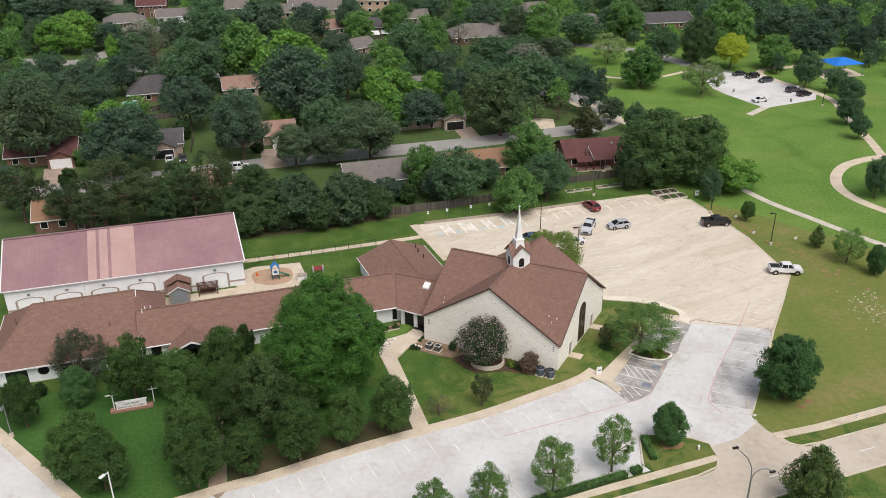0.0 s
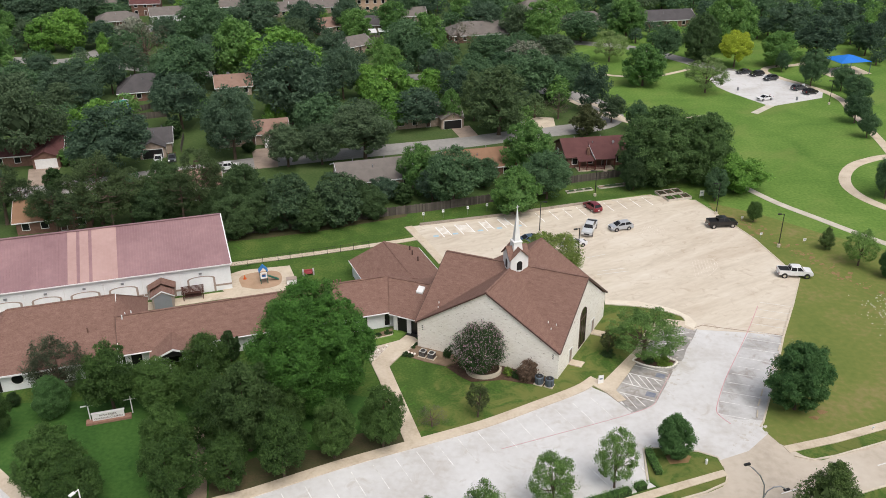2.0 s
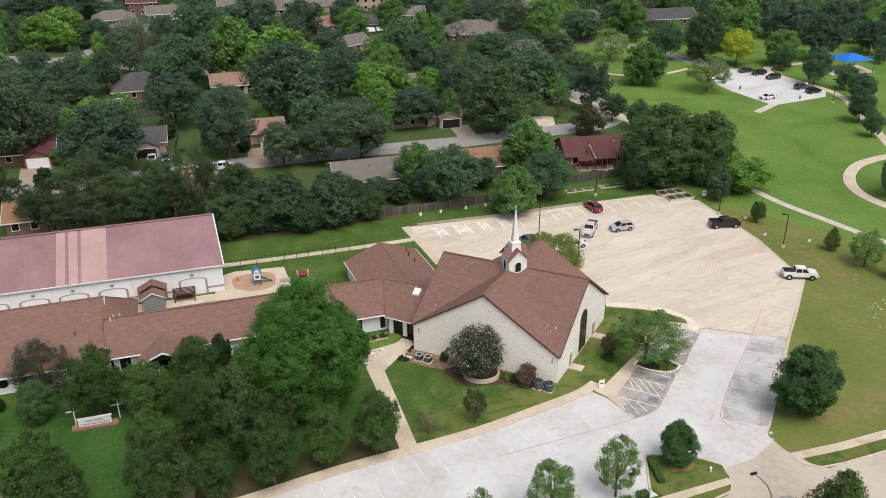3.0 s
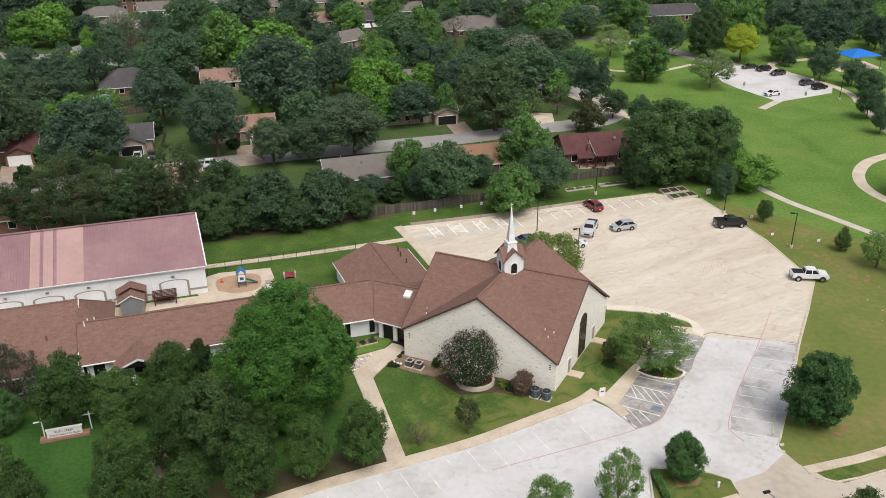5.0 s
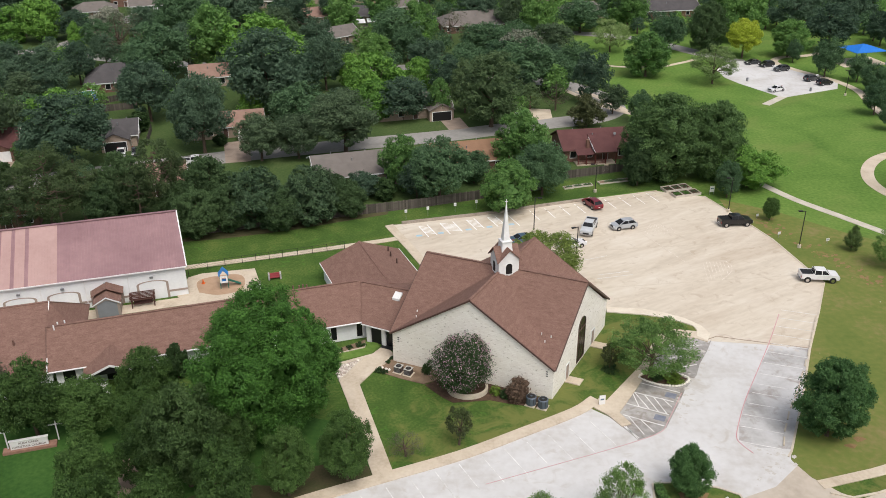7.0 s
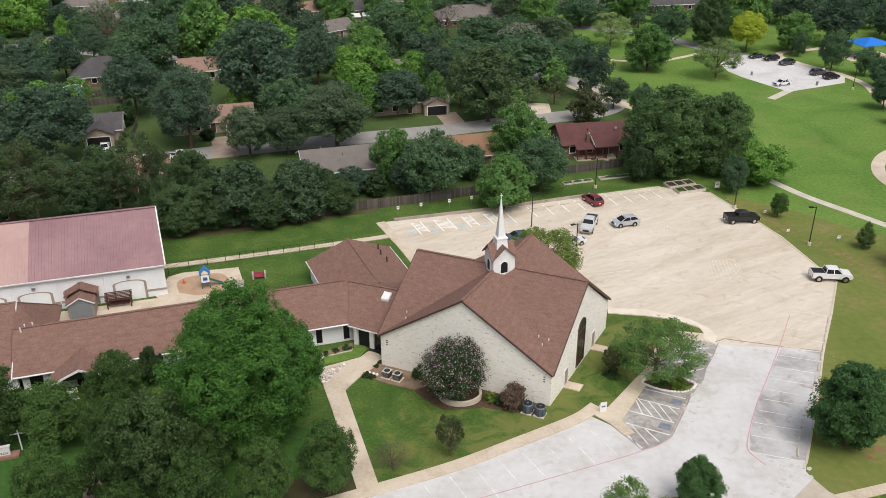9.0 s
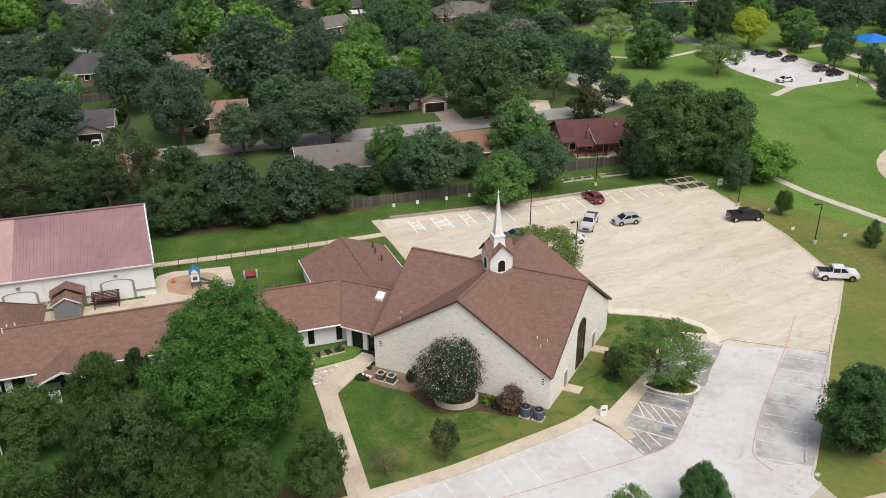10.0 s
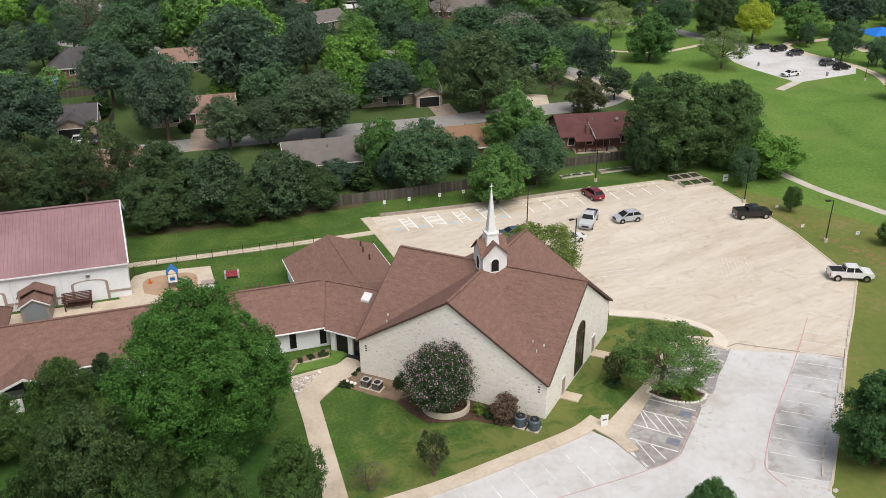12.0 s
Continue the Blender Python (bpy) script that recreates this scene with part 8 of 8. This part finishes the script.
house(60.0, 308.0, 14, 15.0, 10.0, "grey", BRICKT, 2.4, hip=True)
house(-150.0, 270.0, 16, 15.0, 10.0, "grey", BRICKR, 2.4)
house(-63.5, 336.5, 6, 15.0, 10.0, "grey", BRICKT, 2.4)
house(-80.5, 347.0, 10, 9.0, 9.0, "grey", BRICKT, 2.4)
house(-42.0, 344.0, 4, 11.0, 10.0, "grey", BRICKT, 2.4)
house(-37.5, 303.0, 30, 9.0, 9.0, "pink", BRICKT, 2.4)
house(-22.5, 345.5, 4, 13.0, 10.0, "tan", shade("peach_stucco", [(0.42, 0.29, 0.21), (0.52, 0.38, 0.28)], scale=1.0), 2.8, label="tall two-storey house with a peach stucco front", ev=5.6)
house(-9.5, 349.0, 4, 9.0, 9.0, "grey", WHITEWALL, 2.4)
house(-52.5, 350.0, 4, 12.0, 10.0, "grey", BRICKT, 2.4)
house(45.0, 335.0, 12, 14.0, 10.0, "grey", BRICKT, 2.4, hip=True)
house(-138.0, 352.0, 12, 16.0, 10.0, "grey", BRICKT, 2.4)
setting("driveway_maroon", prism([(-90, 161.5), (-83.5, 163.4), (-81.4, 152.0), (-86.0, 150.6)], -0.1, 0.03), BROWNDRIVE, "brownish concrete driveway before a garage", "driveway")
setting("driveway_rose", prism([(-42.6, 172.2), (-37.2, 173.4), (-34.6, 160.2), (-39.6, 159.2)], -0.1, 0.03), BROWNDRIVE, "brownish concrete driveway before a garage", "driveway")
setting("driveway_street", prism([(4.6, 186.4), (9.4, 187.6), (11.2, 179.6), (6.6, 178.2)], -0.1, 0.03), BROWNDRIVE, "tan concrete driveway before a dark garage", "driveway")
setting("walk_porch", ribbon(smooth_line([(36.3, 158.2), (37.1, 155.1), (37.2, 152.8), (36.0, 150.4)], 4), 0.9, -0.1, 0.05), WALKCON, "pale curved garden walk", "path")
pool = thing("garden_pool", -84.4, 209.4, 0, 0, "round garden pool with a white rim and turquoise water", "pool")
part("pool_wall", tube([(0, 0, 0), (0, 0, 1.2)], [2.1, 2.1], 24), plain("pool_wall_blue", (0.2, 0.33, 0.5), 0.4), pool)
part("rim", rim([(2.1 * math.cos(k * math.tau / 24), 2.1 * math.sin(k * math.tau / 24)) for k in range(24)], 0.18, 0.1, pose(0, 0, 1.25, -90, 0, 0)), WHITE, pool, "white rim")
part("water", tube([(0, 0, 1.2), (0, 0, 1.215)], [1.9, 1.9], 24), plain("pool_water", (0.08, 0.42, 0.42), 0.1), pool, "turquoise water")
tarp = tagged(link("tarp", prism([(-1.2, -1.0), (1.3, -1.1), (1.6, 0.8), (-0.9, 1.2)], 0, 0.05), plain("blue_tarp", (0.03, 0.06, 0.2), 0.6)), "dark blue tarpaulin on the grass", "tarpaulin")
tarp.matrix_basis = pose(-81.6, 207.6, 0.01)
board_fence([(-77.5, 196.4), (-69.0, 199.4)], 1.7, "reddish brown wooden board fence between gardens")
board_fence([(-60.6, 181.5), (-58.6, 170.5)], 1.7, "reddish brown wooden board fence beside a house")
board_fence([(-79.5, 203.0), (-74.5, 207.5)], 1.6, "dark wooden board fence beside a garden pool")

def carport(x, y, turn, L, W):
    t = thing("carport", x, y, 0, turn, "open carport with a white metal roof", "carport")
    part("roof", slab([[(-L / 2, -W / 2, 2.4), (L / 2, -W / 2, 2.4), (L / 2, W / 2, 2.8), (-L / 2, W / 2, 2.8)]], 0.12), WHITE, t, "white metal roof")
    for sx, sy in product((-1, 1), repeat=2):
        part("post", box(sx * (L / 2 - 0.2) - 0.06, sy * (W / 2 - 0.2) - 0.06, 0, sx * (L / 2 - 0.2) + 0.06, sy * (W / 2 - 0.2) + 0.06, 2.35 if sy < 0 else 2.65), GREYMETAL, t)


carport(-21.0, 291.0, 8, 6.0, 5.0)
carport(-15.0, 292.8, 8, 5.0, 4.5)
carport(15.8, 305.0, 8, 5.5, 4.5)
HOUSES.extend([(-21.0, 291.0, 3.5), (-15.0, 292.8, 3.0)])
board_fence([(-33.0, 284.5), (-8.0, 289.5)], 1.8, "dark wooden board fence behind the far gardens")

# ---- the neighbourhood's tree cover ----
STREETS = smooth_line(res[2:10], 3) + smooth_line([(-142, 266), (-131, 264), (-118.5, 264.8), (-113.4, 273)], 3) + smooth_line([(-98, 254), (-83, 248), (-59, 241)], 3) + [(93, 237), (86, 246), (80, 256), (72, 268), (60, 276), (40, 284)]
fill = random.Random(21)
spots = list(TREES)


def room(x, y, r, h):
    """The height that a tree may have here and still leave a house or street in the camera's view."""
    if any((x - a) ** 2 + (y - b) ** 2 < (0.72 * (r + c)) ** 2 for a, b, c in spots):
        return 0
    if any(abs(x - a) < c + r * 0.4 and abs(y - b) < c * 0.8 + r * 0.4 for a, b, c in HOUSES):
        return 0
    if any((x - a) ** 2 + (y - b) ** 2 < (r * 0.7 + 4.5) ** 2 for a, b in STREETS):
        return 0
    for a, b, c in HOUSES + [(a, b, 1.5) for a, b in STREETS]:
        n = math.hypot(a, b + 8)
        along, across = ((a - x) * a + (b - y) * (b + 8)) / n, abs((a - x) * (b + 8) - (b - y) * a) / n
        if 0 < along < 45 and across < c * 0.85 + r * 0.5:
            h = min(h, along * 60 / n + (1.5 if c > 2 else 4.5))
    return h


WOODS = {}


def scatter(n, x0, x1, y0, y1, keep, joined=True):
    rows = {}
    for _ in range(n):
        x, y = fill.uniform(x0, x1), fill.uniform(y0, y1)
        r = fill.uniform(2.6, 4.4) if y < 300 else fill.uniform(4.5, 7.0)
        h = room(x, y, r, r * fill.uniform(1.4, 2.0)) if keep(x, y) else 0
        if h > 4:
            r = min(r, h * 0.6)
            spots.append((x, y, r))
            kind = fill.choices(("oak", "dark", "lightoak", "lime", "olive", "pine"), (9, 5, 5, 1.4, 1.5, 1))[0]
            rows.setdefault(kind, []).append((x, y, h, r))
    for kind, v in rows.items():
        if joined:
            WOODS.setdefault(kind, []).extend(v)
        else:
            plant(kind, "far", v)


def woodland():
    """All the distant trees that fill the town's canopy, one object for each kind of leaf."""
    for kind, rows in WOODS.items():
        (v, cores), (hgt, R) = CROWNS[(kind, 0)], (SHAPE[kind][0], SHAPE[kind][6])
        leaves, cv, trunks = [], [], bmesh.new()
        for k, (x, y, h, r) in enumerate(rows):
            a = (x * 37 + y * 91) % 6.28
            m = np.array([[math.cos(a), -math.sin(a), 0], [math.sin(a), math.cos(a), 0], [0, 0, 1]]) @ np.diag([r / R, r / R, h / hgt])
            tri = v.reshape(-1, 3, 3)[k % 9:: 9]
            mid = tri.mean(1, keepdims=True)
            leaves.append((mid + (tri - mid) * 1.9).reshape(-1, 3) @ m.T + np.array([x, y, 0]))
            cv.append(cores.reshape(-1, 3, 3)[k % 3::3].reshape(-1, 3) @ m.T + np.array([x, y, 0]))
            tube([(x, y, -0.1), (x, y, h * 0.5)], [0.3, 0.15], 5, trunks)
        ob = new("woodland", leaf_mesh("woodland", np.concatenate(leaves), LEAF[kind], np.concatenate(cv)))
        tagged(ob, "distant dense canopy of %s trees between the houses" % {"lime": "lime green", "olive": "olive green", "pine": "ragged dark", "dark": "dark green", "lightoak": "fresh green"}.get(kind, "green"), "woodland", kind="stuff")
        part("trunks", trunks, BARK, ob)


scatter(70, -150, -60, 118, 186, lambda x, y: x > -0.62 * (y + 40), False)
scatter(160, -150, 40, 183, 235, lambda x, y: y > 172 + 0.25 * x and x > -0.62 * (y + 40))
scatter(900, -210, 40, 230, 385, lambda x, y: x > -0.62 * (y + 40))
scatter(700, 55, 200, 270, 385, lambda x, y: y > 262 + 0.1 * x)
scatter(260, 40, 60, 284, 385, lambda x, y: True)
scatter(80, 140, 190, 225, 275, lambda x, y: True)
woodland()
